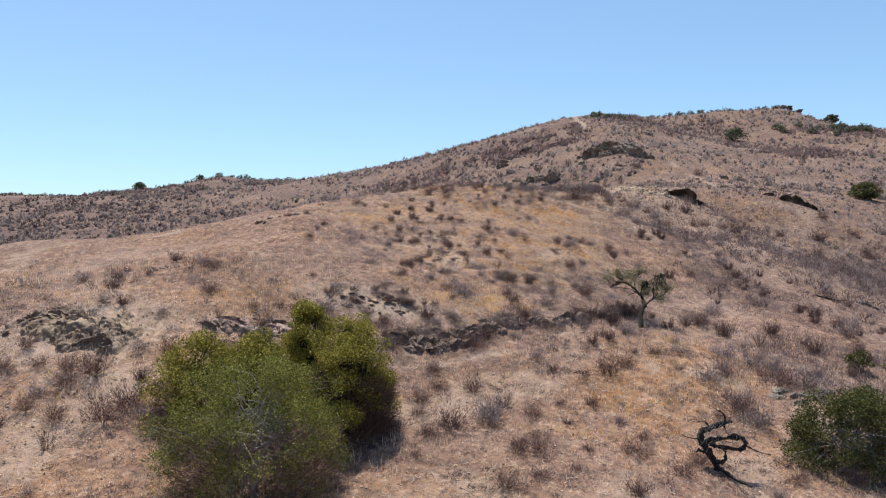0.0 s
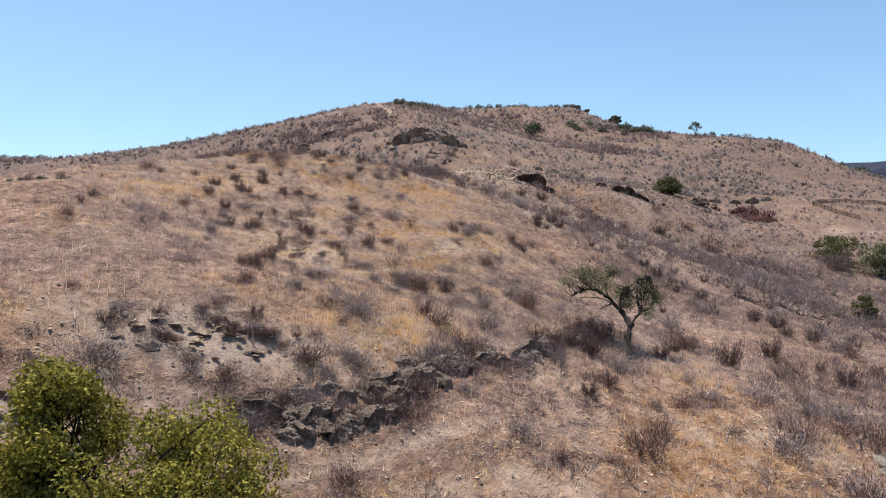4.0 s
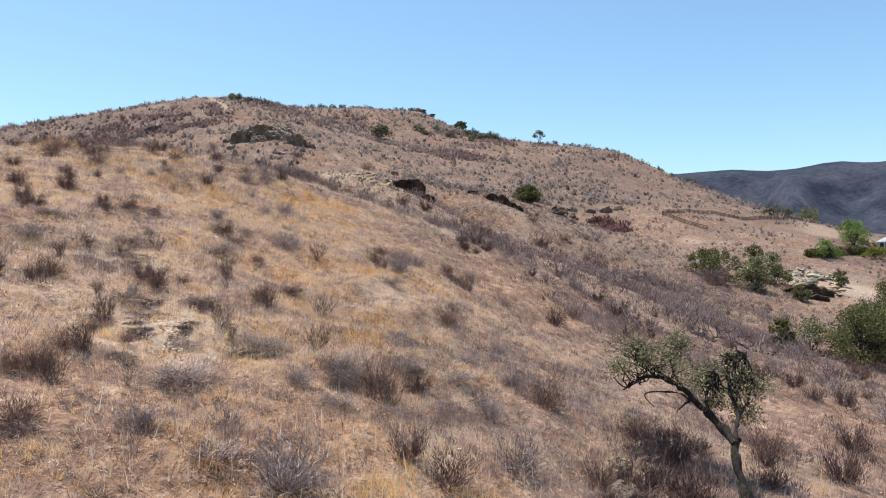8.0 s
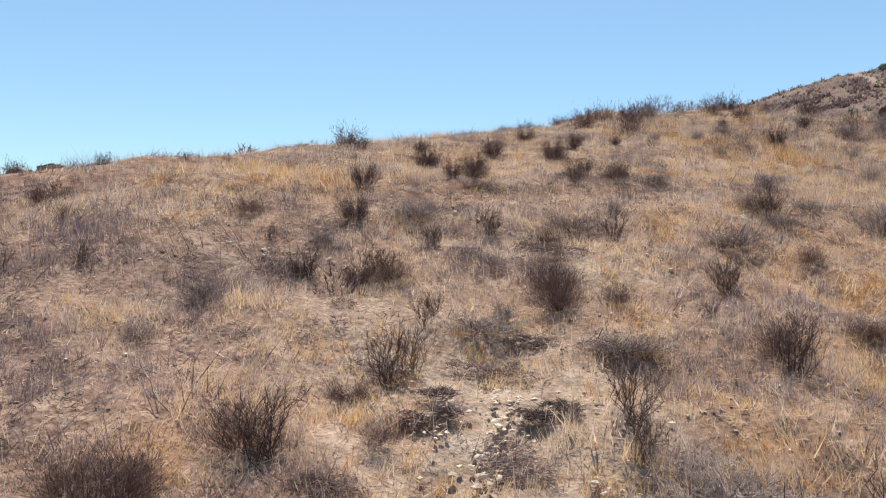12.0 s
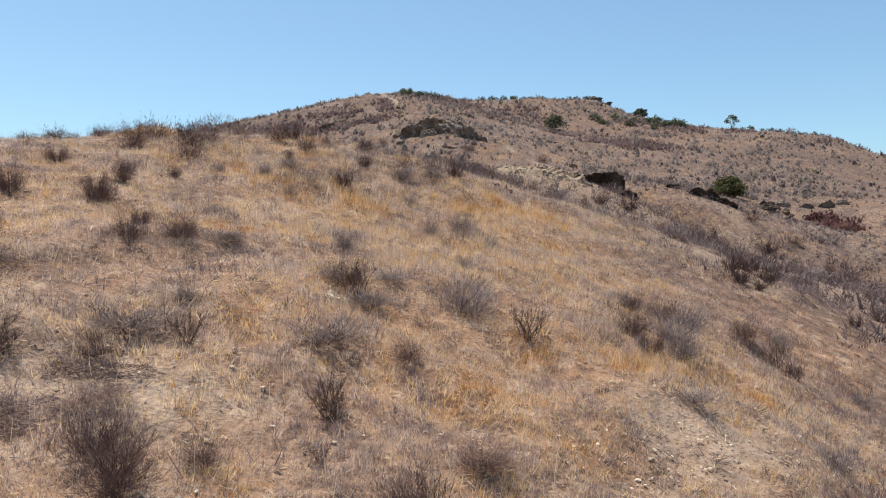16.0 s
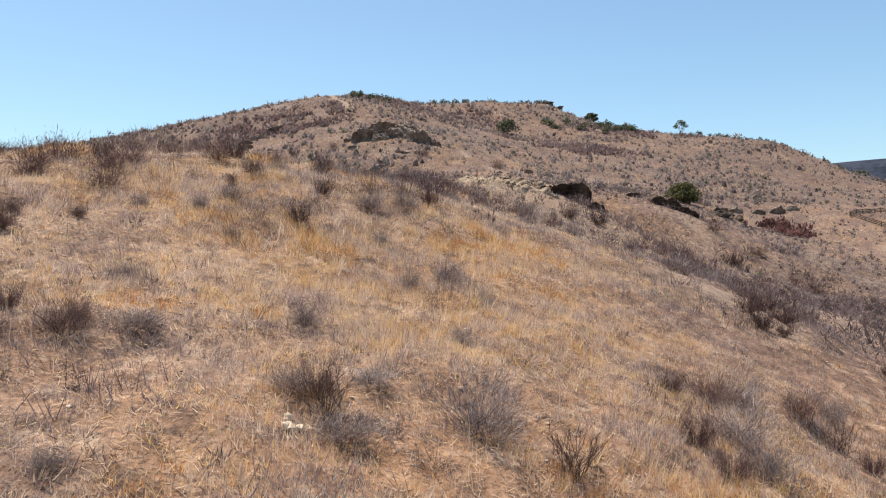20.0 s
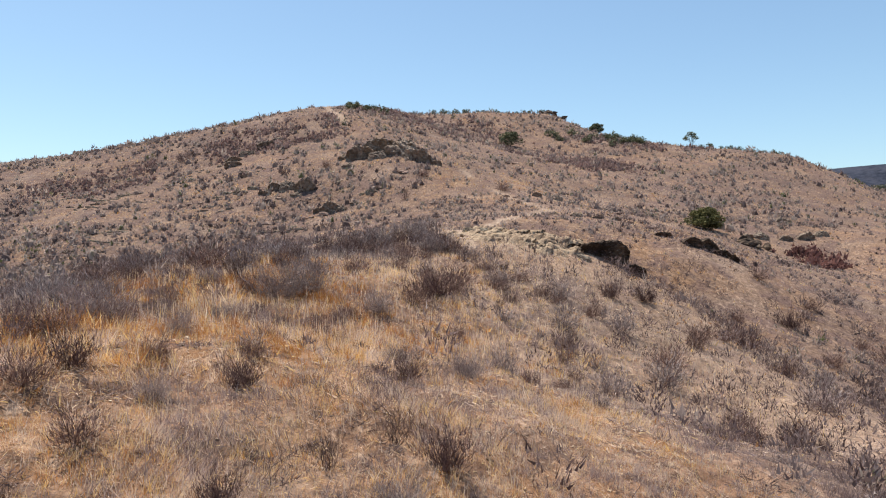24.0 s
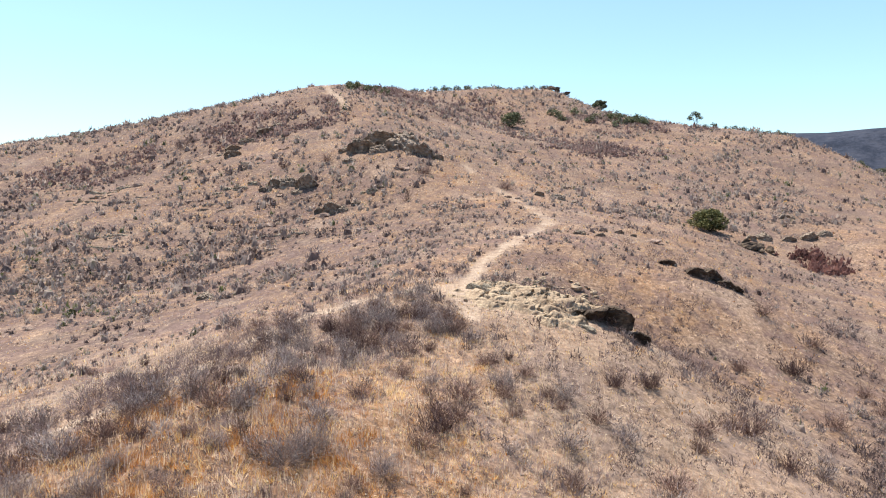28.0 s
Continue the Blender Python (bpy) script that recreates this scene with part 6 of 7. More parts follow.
def far_scrub(name, n, x0, x1, y0, y1, seed, label, size, per, clear=None, slim=1.2, shift=0.0, stuff=None, mound=False):
    """Small twiggy bushes, too many to count: bundles of short twigs, round a mound where they stand dense."""
    rng = np.random.RandomState(seed)
    x, y = rng.uniform(x0, x1, n), rng.uniform(y0, y1, n)
    bare, brush, gold = covers(x, y)
    keep = (rng.rand(n) < (0.10 + 0.95 * brush ** 1.3) * np.clip(0.85 + 0.9 * ripple(x, y, 5, 71) + 0.7 * ripple(x, y, 15, 72), 0.06, 1.6)) & (bare < 0.45)
    if clear:
        keep &= ~((x > clear[0]) & (x < clear[1]) & (y > clear[2]) & (y < clear[3]))
    x, y = x[keep], y[keep]
    m = len(x)
    s = (size[0] + (size[1] - size[0]) * rng.rand(m) ** 2.4) * (0.65 + 0.75 * rng.rand(m) ** 3)
    root = np.repeat(np.stack([x, y, height(x, y)], 1), per, 0)
    ss = np.repeat(s, per)
    a, up = rng.uniform(0, 6.283, m * per), rng.uniform(0.05, 1.0, m * per)
    wide = np.sqrt(1 - (up * 0.92) ** 2)
    shell = (ss * rng.uniform(0.3 if not mound else 0.75, 1.0, m * per) ** 0.6)[:, None]
    heart = root + np.stack([np.cos(a) * wide * 0.6, np.sin(a) * wide * 0.6, up * 0.7], 1) * shell
    tip = heart + (np.stack([np.cos(a) * wide * 0.4, np.sin(a) * wide * 0.4, up * 0.5 + 0.45], 1) + 0.3 * rng.normal(size=(m * per, 3))) * (ss * rng.uniform(0.2, 0.5, m * per))[:, None]
    tone = np.clip(0.42 + shift - 0.2 * step(brush[keep], 0.75, 0.95) + 0.14 * ripple(x, y, 3.5, 73) + 0.17 * rng.normal(size=m), 0, 0.78)
    tone[rng.rand(m) < 0.008] = 1.0
    v, f, t = blades(heart, tip, ss * rng.uniform(0.6, 1.1, m * per) * slim / math.sqrt(per), rng, np.clip(np.repeat(tone, per) + 0.1 * rng.normal(size=m * per), 0, 1))
    if mound:
        b = (np.arange(5) / 5 + rng.rand(m, 1)) * 6.283
        low, high = rng.uniform(0.25, 0.5, (m, 5)), rng.uniform(0.1, 0.32, (m, 5))
        foot = np.stack([np.cos(b) * low, np.sin(b) * low, np.full((m, 5), -0.12)], 2)
        brow = np.stack([np.cos(b + 0.6) * high, np.sin(b + 0.6) * high, rng.uniform(0.3, 0.5, (m, 5))], 2)
        peak = np.stack([0.15 * rng.normal(size=m), 0.15 * rng.normal(size=m), rng.uniform(0.45, 0.7, m)], 1)[:, None]
        body = np.concatenate([foot, brow, peak], 1) * s[:, None, None] + np.stack([x, y, height(x, y)], 1)[:, None]
        ring = np.array([q for k in range(5) for q in ((k, (k + 1) % 5, 5 + k), ((k + 1) % 5, 5 + (k + 1) % 5, 5 + k), (5 + k, 5 + (k + 1) % 5, 10))])
        f = np.concatenate([f, (ring[None] + np.arange(m)[:, None, None] * 11).reshape(-1, 3) + len(v)])
        v = np.concatenate([v, body.reshape(-1, 3)])
        t = np.concatenate([t, np.clip(np.repeat(tone, 11) + 0.16 * rng.normal(size=m * 11), 0, 1)])
    tagged(new(name, mesh_from(name, v, f, stuff or SCRUB, tint=t)), label, "scrub", kind="stuff")


far_scrub("scrub", 30000, -70, 120, 66, 150, 61, "low brown scrub scattered over the shoulder and gullies", (0.16, 0.66), 20, (-34, 36, 55, 92), 0.9, 0.06, None, True)
far_scrub("scrub", 46000, -130, 215, 140, 285, 62, "dark brown scrub dotted over the main hill", (0.25, 1.5), 12, None, 0.9, 0.17, None, True)
far_scrub("scrub", 10000, -260, -60, 90, 320, 63, "grey-brown scrub covering the western hill", (0.7, 1.6), 6, None, 0.7, 0.04, None, True)
far_scrub("scrub", 5000, 13, 75, 28, 100, 64, "purple-grey brush on the eastern flank", (0.35, 0.95), 34, (-20, 14, 20, 80), 0.7, -0.08)
far_scrub("scrub", 1700, -40, -8, 22, 96, 65, "purple-grey brush on the western flank", (0.3, 0.65), 60, None, 0.7, 0.05)
far_scrub("scrub", 1500, -14, 20, 64, 86, 67, "purple-brown brush along the crest of the spur", (0.3, 0.6), 70, None, 0.8)
far_scrub("scrub", 2600, 14, 44, 57, 100, 74, "grey shrubs on the pale eastern slope", (0.3, 0.8), 36, None, 0.8, -0.14)
far_scrub("dry_forbs", 2600, -22, 28, 17, 34, 68, "small dried weeds on the lower slope", (0.18, 0.4), 34, None, 0.7, 0.05)
far_scrub("dry_forbs", 2600, -12, 24, 62, 92, 69, "small dried weeds along the crest", (0.2, 0.42), 30, None, 0.7, -0.15)
def dead_clumps(n, x0, x1, y0, y1, size, per, wide, seed):
    """Low dead clumps no taller than the grass, thick in patches."""
    rng = np.random.RandomState(seed)
    x, y = rng.uniform(x0, x1, n), rng.uniform(y0, y1, n)
    keep = (rng.rand(n) < np.clip(0.3 + 0.9 * ripple(x, y, 2.1, 81) + 0.6 * ripple(x, y, 0.7, 82), 0.03, 1)) & (covers(x, y)[0] < 0.6)
    x, y = x[keep], y[keep]
    m = len(x)
    s = np.repeat(size[0] + (size[1] - size[0]) * rng.rand(m) ** 2, per)
    k = m * per
    a, r = rng.uniform(0, 6.283, k), np.sqrt(rng.rand(k))
    px, py = np.repeat(x, per) + s * r * np.cos(a), np.repeat(y, per) + s * 0.7 * r * np.sin(a)
    base = np.stack([px, py, height(px, py) + s * 0.45 * (1 - r * r) * rng.rand(k)], 1)
    way = np.stack([np.cos(a) * r, np.sin(a) * r, 0.35 + 0.3 * rng.rand(k)], 1) + 0.5 * rng.normal(size=(k, 3)) * (1, 1, 0.4)
    tone = np.repeat(0.3 + 0.2 * ripple(x, y, 1.3, 83) + 0.16 * rng.normal(size=m), per) + 0.13 * rng.normal(size=k)
    v, f, t = blades(base, base + way * (s * rng.uniform(0.3, 0.8, k))[:, None], wide * rng.uniform(0.6, 1.3, k), rng, np.clip(tone, 0, 1))
    tagged(new("dry_forbs", mesh_from("dry_forbs", v, f, DRY_BRUSH, tint=t)), "low clumps of dead grey-brown weeds among grass", "brush", kind="stuff")


dead_clumps(4200, -9, 15, 33, 60, (0.08, 0.26), 44, 0.008, 761)
dead_clumps(2600, -22, 22, 18, 35, (0.12, 0.4), 40, 0.018, 762)
dead_clumps(2600, -10, 24, 58, 90, (0.1, 0.34), 36, 0.016, 763)


def thicket(name, line, n, size, per, wide, seed, label, stray=0.9, shift=0.0):
    """Grown-together leafless brush along a line."""
    rng = np.random.RandomState(seed)
    line = np.array(line, float)
    u = rng.rand(n) * (len(line) - 1)
    i = np.minimum(u.astype(int), len(line) - 2)
    spot = line[i] + (u - i)[:, None] * (line[i + 1] - line[i]) + rng.normal(size=(n, 2)) * stray
    k = n * per
    s = np.repeat(rng.uniform(size[0], size[1], n), per)
    a, up = rng.uniform(0, 6.283, k), rng.rand(k) ** 0.8
    ring = (0.35 + 0.4 * up) * np.sqrt(1 - 0.7 * up ** 3) * rng.uniform(0.3, 1.0, k) ** 0.5
    px, py = np.repeat(spot[:, 0], per) + s * ring * np.cos(a), np.repeat(spot[:, 1], per) + s * ring * np.sin(a)
    base = np.stack([px, py, np.repeat(height(spot[:, 0], spot[:, 1]), per) + s * 0.8 * up], 1)
    way = np.stack([np.cos(a) * ring, np.sin(a) * ring, np.full(k, 0.75)], 1) + 0.32 * rng.normal(size=(k, 3))
    tone = np.repeat(0.22 + shift + 0.14 * rng.normal(size=n), per) + 0.16 * rng.normal(size=k)
    v, f, t = blades(base, base + way * (s * rng.uniform(0.12, 0.3, k))[:, None], wide * rng.uniform(0.6, 1.3, k), rng, np.clip(tone, 0, 1))
    tagged(new(name, mesh_from(name, v, f, DRY_BRUSH, tint=t)), label, "brush", kind="stuff")


thicket("brush_thicket", [(-3.0, 76.5), (-0.8, 78.6), (1.6, 80.6), (4.4, 83.4), (8, 88), (12, 92)], 60, (0.6, 1.25), 240, 0.022, 771, "purple-brown leafless brush along the crest", 1.2, 0.1)
thicket("brush_thicket", [(28, 56), (40, 64), (52, 74), (64, 84)], 620, (0.4, 1.1), 60, 0.045, 772, "purple-grey brush scattered over the slope above the valley", 6.0, 0.2)
thicket("brush_thicket", [(20, 60), (27, 74), (33, 88), (42, 100), (56, 110)], 420, (0.4, 1.0), 50, 0.045, 776, "purple-grey brush scattered over the shoulder", 5.0, 0.04)
thicket("brush_thicket", [(8.3, 37.3), (9.4, 37.8), (10.4, 37.9)], 20, (0.35, 0.65), 170, 0.013, 777, "dark brown brush hanging over a shaded bank", 0.3, -0.12)
thicket("brush_thicket", [(-2.0, 32.5), (0.4, 32.0), (2.2, 33.5), (3.7, 34.5), (5.4, 34.9), (7.2, 35.8)], 50, (0.3, 0.6), 170, 0.011, 778, "dark brown brush hanging over the rock ledge", 0.33)
thicket("brush_thicket", [(-5.6, 34.0), (-4.0, 34.5), (-2.6, 35.0), (-1.4, 34.7)], 18, (0.22, 0.45), 170, 0.010, 779, "dark brown brush between flat pale rocks", 0.4, -0.08)
thicket("brush_thicket", [(0.2, 60.3), (1.2, 61.9), (2.1, 63.8), (2.8, 66.5), (3.6, 70), (5, 74)], 34, (0.45, 0.8), 200, 0.014, 774, "purple-brown leafless brush on the brow of the spur", 0.7, 0.12)
thicket("brush_thicket", [(63.6, 80.6), (65.2, 81.2)], 4, (1.8, 2.4), 300, 0.05, 773, "tall purple-grey leafless brush beside valley bushes", 0.4)

far_scrub("dry_forbs", 3600, -9, 16, 30, 66, 66, "small dried weeds between the grass tufts", (0.14, 0.32), 50, None, 0.5)
for k, (x0, x1, y0, y1, n) in enumerate(((12, 42, 207, 228, 900), (52, 102, 237, 256, 1000), (92, 116, 188, 208, 600), (112, 156, 216, 238, 900), (-24, 2, 206, 228, 700), (14, 44, 205, 230, 900), (56, 104, 214, 252, 900), (82, 108, 190, 212, 500))):
    far_scrub("scrub", n, x0, x1, y0, y1, 720 + k, "patch of dark maroon scrub on the hillside", (0.6, 1.4), 8, None, 0.6, 0.2, MAROON_SCRUB, True)
far_scrub("scrub", 1900, -45, 22, 118, 162, 729, "grey-purple scrub in the hollow below the hill", (0.5, 1.5), 16, None, 0.9, 0.2, None, True)
far_scrub("scrub", 260, 87.5, 95.5, 123.5, 132, 730, "reddish dry scrub filling a hollow", (0.9, 1.7), 8, None, 0.8, 0.0, RED_SCRUB, True)


# ---- trees and green bushes ----
def foliage(centres, reach, count, size, seed, material, squash=0.8, droop=0.0):
    rng = np.random.RandomState(seed)
    pick = centres[rng.randint(len(centres), size=count)]
    off = rng.normal(size=(count, 3))
    off /= np.linalg.norm(off, axis=1)[:, None]
    off *= (reach * rng.uniform(0.25, 1.0, count) ** 0.6)[:, None]
    off[:, 2] *= squash
    v, f = leaf_cards(pick + off, size * rng.uniform(0.6, 1.3, count), rng, droop)
    return mesh_from("foliage", v, f, material)


def bush(name, x, y, wide, deep, tall, material, label, category, leaves, leaf, seed, bark=None, group="", clumps=70, sectors=6, reach=0.16, low=0.12, lean=0.0, thick=1.0, skirt=0):
    """A many-stemmed bush or tree: stems that fork towards clumps of leaves on an uneven dome."""
    rng = np.random.RandomState(seed)
    root = thing(name, on_ground(x, y, 0.05), label, category, group)
    a = rng.uniform(0, 6.283, clumps)
    up = rng.uniform(low, 1.0, clumps) ** 0.85
    ring = np.sqrt(np.clip(1 - (up - 0.25) ** 2 / 0.62, 0.05, 1))
    push = rng.uniform(0.72, 1.06, clumps) * (1 + 0.16 * np.sin(a * 3 + seed) + 0.1 * np.sin(a * 5 + up * 6))
    inner = rng.rand(clumps) < 0.3
    push[inner] *= 0.55
    heart = np.stack([np.cos(a) * ring * push * wide / 2 + lean * up, np.sin(a) * ring * push * deep / 2, up * tall * (0.86 + 0.12 * rng.rand(clumps))], 1)
    wood = Tubes()
    arms = 7 if clumps > 20 else 3
    for k in range(arms):
        b = 6.283 * k / arms + rng.normal() * 0.3
        fork = np.array([math.cos(b) * wide * 0.16, math.sin(b) * deep * 0.16, tall * rng.uniform(0.3, 0.5)])
        wood.add(wander((0.1 * math.cos(b), 0.1 * math.sin(b), -0.1), fork, 6, 0.5, rng), np.linspace(0.035, 0.022, 6) * tall * 0.5 * thick, 6)
        for c in heart[k::arms]:
            wood.add(wander(fork, c, 4, 0.45, rng), np.linspace(0.018, 0.005, 4) * tall * 0.5 * thick, 3)
    part("branch_frame", wood.mesh("branch_frame", bark or BARK), root)
    if skirt:
        a, z, r = rng.uniform(0, 6.283, skirt), tall * 0.5 * rng.rand(skirt), rng.uniform(0.2, 1.0, skirt) ** 0.5
        foot = np.stack([wide * 0.46 * r * np.cos(a), deep * 0.46 * r * np.sin(a), z], 1)
        way = np.stack([np.cos(a), np.sin(a), np.full(skirt, 0.6)], 1) + rng.normal(size=(skirt, 3)) * 0.5
        v, f, _ = blades(foot, foot + way * rng.uniform(0.1, 0.35, (skirt, 1)), rng.uniform(0.01, 0.022, skirt), rng)
        part("under_brush", mesh_from("under_brush", v, f, STEM_DARK), root, "dark bare twigs under the leaves")
    sector = ((np.arctan2(heart[:, 1], heart[:, 0]) + math.pi) / 6.2832 * sectors).astype(int) % sectors
    for k in range(sectors):
        own = heart[sector == k]
        if len(own):
            part("foliage", foliage(own, reach * min(wide, tall * 1.3), int(leaves * len(own) / clumps), leaf, seed * 7 + k, material), root)
    return root


# the group of green bushes at the foot of the spur
bush("bush", -5.6, 21.4, 5.4, 4.4, 4.3, LEAF_BRIGHT, "wide bright green bush with grey dead branches showing through", "bush", 66000, 0.056, 401, BARK_GREY, "green bushes", 150, 8, 0.1, 0.0, 0.0, 0.6, 9000)
bush("bush", -3.2, 25.2, 3.1, 3.0, 4.2, LEAF_OLIVE, "yellow-green dense evergreen bush", "bush", 40000, 0.07, 402, None, "green bushes", 120, 6, 0.125, 0.16, 0.0, 1.0, 16000)
bush("bush", -5.2, 27.6, 1.9, 1.9, 3.5, LEAF_OLIVE, "narrow yellow-green evergreen bush behind the larger ones", "bush", 27000, 0.08, 403, None, "green bushes", 90, 4, 0.2, 0.0)
bush("bush", -8.4, 25.0, 3.3, 2.8, 3.1, LEAF_OLIVE, "low yellow-green evergreen bush", "bush", 20000, 0.08, 404, None, "green bushes", 80, 5, 0.14, 0.22, 0.0, 1.0, 5000)
bush("bush", -6.6, 25.0, 2.8, 2.4, 3.4, LEAF_OLIVE, "olive green evergreen bush among taller ones", "bush", 18000, 0.084, 405, None, "green bushes", 50, 4, 0.15, 0.0)
bush("bush", 14.3, 25.0, 4.6, 3.6, 2.7, LEAF_DARK, "dark green spreading bush beside pale stones", "bush", 32000, 0.08, 406, BARK_GREY, "", 130, 6, 0.12, 0.0)
bush("bush", 19.6, 33.8, 1.2, 1.0, 1.0, LEAF_DARK, "small dark green bush in brush", "bush", 1300, 0.10, 407, None, "", 20, 3, 0.2)
bush("bush", 21.2, 33.0, 1.5, 1.2, 1.2, LEAF_DARK, "small dark green bush in brush", "bush", 1700, 0.10, 408, None, "", 22, 3, 0.2)
# far evergreen bushes
bush("bush", 81, 137.5, 5.4, 4.6, 3.2, LEAF_DULL, "round olive green bush alone in a dry gully", "bush", 5200, 0.34, 410, None, "", 60, 4, 0.16)
bush("bush", 94, 231, 6, 5, 4.2, LEAF_RIDGE_HAZE, "dark round bush on the dry hill", "bush", 1500, 0.55, 411, None, "hill bushes", 26, 3, 0.2)
bush("bush", 140, 258, 4.5, 4, 3.0, LEAF_RIDGE_HAZE, "dark evergreen tree on the hill shoulder", "bush", 2200, 0.6, 412, None, "hill bushes", 30, 3, 0.2)
thicket("brush_thicket", [(7.2, 219), (8.6, 220)], 6, (1.4, 2.2), 160, 0.1, 775, "grey leafless brush in a fold of the hill", 0.8)
bush("bush", -121, 286, 5, 5, 5.5, LEAF_RIDGE_HAZE, "dark round tree on the western ridge", "tree", 1800, 0.7, 414, None, "hill bushes", 30, 3, 0.2)
bush("bush", -118, 279, 4.5, 4.5, 4.8, LEAF_RIDGE_HAZE, "dark round tree on the western ridge", "tree", 1500, 0.7, 415, None, "hill bushes", 28, 3, 0.2)
bush("bush", -96, 283, 5, 5, 3.6, LEAF_RIDGE_HAZE, "dark bush on the western ridge", "bush", 700, 0.7, 416, None, "hill bushes", 18, 2, 0.22)
bush("tree", 149.5, 222, 4.4, 4, 5.5, LEAF_RIDGE_HAZE, "thin small tree standing on the skyline", "tree", 420, 0.5, 417, None, "", 16, 2, 0.16, 0.45)


def ridge_bushes():
    rng = np.random.RandomState(70)
    rows = [(52 + 8 * k / 6 + rng.normal(), 249 - 1.5 * k + rng.normal(), 2.7) for k in range(7)]
    rows += [(62 + 2.5 * k + rng.normal(), 270 + rng.normal() + 0.12 * k, rng.uniform(1.3, 2.4)) for k in range(27)]
    rows += [(154 + 2.1 * k, 221 - 1.0 * k + rng.normal(), rng.uniform(1.2, 2.2)) for k in range(12)]
    rows += [(112 + rng.uniform(0, 26), 224 + rng.uniform(0, 16), rng.uniform(1.8, 3.4)) for k in range(22)]
    rows += [(-58 - 3.0 * k - 1.5 * rng.rand(), 276 + 0.35 * k + rng.normal(), rng.uniform(1.2, 2.6)) for k in range(26)]
    rows += [(-66 + rng.uniform(-36, 10), 150 + rng.uniform(-10, 14), rng.uniform(2.0, 3.4)) for k in range(9)]
    rows += [(185 + rng.uniform(0, 12), 198 - rng.uniform(0, 12), rng.uniform(1.8, 2.8)) for k in range(5)]
    kinds = []
    for k in range(4):
        first = bush("bush", 0, 0, 1.35, 1.25, 1.0, LEAF_RIDGE_HAZE, "dark evergreen bush in a row along the ridge", "bush", 320, 0.2, 420 + k, None, "ridge bushes", 16, 2, 0.2, 0.05)
        kinds.append(first)
    for k, (x, y, tall) in enumerate(rows):
        tall *= 0.75
        m = Matrix.Translation(on_ground(x, y, 0.1)) @ pose(0, 0, 0, 0, 0, rng.uniform(0, 360))
        if k < 4:
            kinds[k].scale = (tall * 1.15, tall * 1.15, tall)
            kinds[k].matrix_basis = m @ Matrix.Diagonal((tall * 1.15, tall * 1.15, tall, 1))
        else:
            copy = copy_thing(kinds[k % 4], m)
            copy.scale = (tall * 1.15, tall * 1.15, tall)


ridge_bushes()

# valley trees and bushes
VALLEY_NEAR = (
        (70.5, 86.5, 7.0, 3.0, LEAF_DULL, 3000, "yellow-green broad bush in the valley"), (70, 80.3, 4.4, 3.8, LEAF_OAK, 2800, "grey-green round bush in the valley"), (66.5, 83, 3.6, 2.8, LEAF_DULL, 1400, "dull olive bush in the valley"),
        (84.5, 88.4, 4.2, 3.0, LEAF_OAK, 1600, "pale grey-green bush behind valley rocks"), (95, 98.4, 3.0, 2.2, LEAF_DARK, 900, "dark bush at the head of the valley"), (76.5, 82, 4.0, 2.2, LEAF_DULL, 1200, "olive bush beside pale rocks"),
        (54.5, 58.8, 6.6, 4.6, LEAF_DULL, 5600, "dark spreading evergreen oak in the valley"), (59.5, 60.5, 6.0, 4.8, LEAF_DULL, 4200, "olive green evergreen oak in the valley"), (45.8, 60.0, 2.0, 2.3, LEAF_DULL, 1200, "slender olive tree at the brush edge"),
        (52.0, 61.6, 3.4, 2.6, LEAF_OAK, 1400, "grey twiggy bush beside the oaks"), (57.5, 56.0, 5.6, 3.6, LEAF_DARK, 3000, "low dark oak scrub in the valley"), (61, 53.5, 6.4, 5.0, LEAF_DULL, 3600, "yellow-green tree in the valley"), (68, 58, 7, 5.6, LEAF_DARK, 3800, "dark tall oak in the valley"), (64.5, 64.5, 5.0, 3.6, LEAF_DULL, 2600, "olive oak above the valley floor"),
)
VALLEY_FAR = (
        (75.5, 67.3, 5.6, 5.4, LEAF_DARK, 3000, "dark tall oak beside the garden"), (86, 66, 8, 7, LEAF_DARK, 2800, "dark tall oak beside the garden"),
        (91.7, 83, 2.4, 2.2, LEAF_DULL, 800, "small olive bush on the sandy slope"), (122.5, 99, 5.2, 4.4, LEAF_LIME, 1900, "bright green garden tree with round crown"), (109, 95.4, 4.2, 3.0, LEAF_LIME, 1700, "bright green garden bush behind the hedge"),
        (138, 108, 6, 5, LEAF_LIME, 1900, "bright green garden tree with round crown"), (152, 112, 7, 5, LEAF_DARK, 1700, "dark green tree in a garden"), (118, 93, 4, 2.0, LEAF_BRIGHT, 1000, "green clipped bush in a garden"),
        (172, 150, 7, 3.6, LEAF_DARK, 1300, "dark bush on the far bank"), (196, 155, 8, 4.6, LEAF_BRIGHT, 1400, "green tree on the far bank"), (182, 152, 5, 2.8, LEAF_DARK, 800, "dark bush on the far bank"),
        (131, 91, 5, 2.0, LEAF_LIME, 1200, "green clipped shrub in a garden"), (163, 106, 7, 5, LEAF_DARK, 1500, "dark green tree in a garden"), (75, 84, 2.8, 1.9, LEAF_OLIVE, 800, "olive bush between valley rocks"),
        (73, 76.4, 2.6, 1.6, LEAF_DULL, 700, "olive bush below pale rocks"))
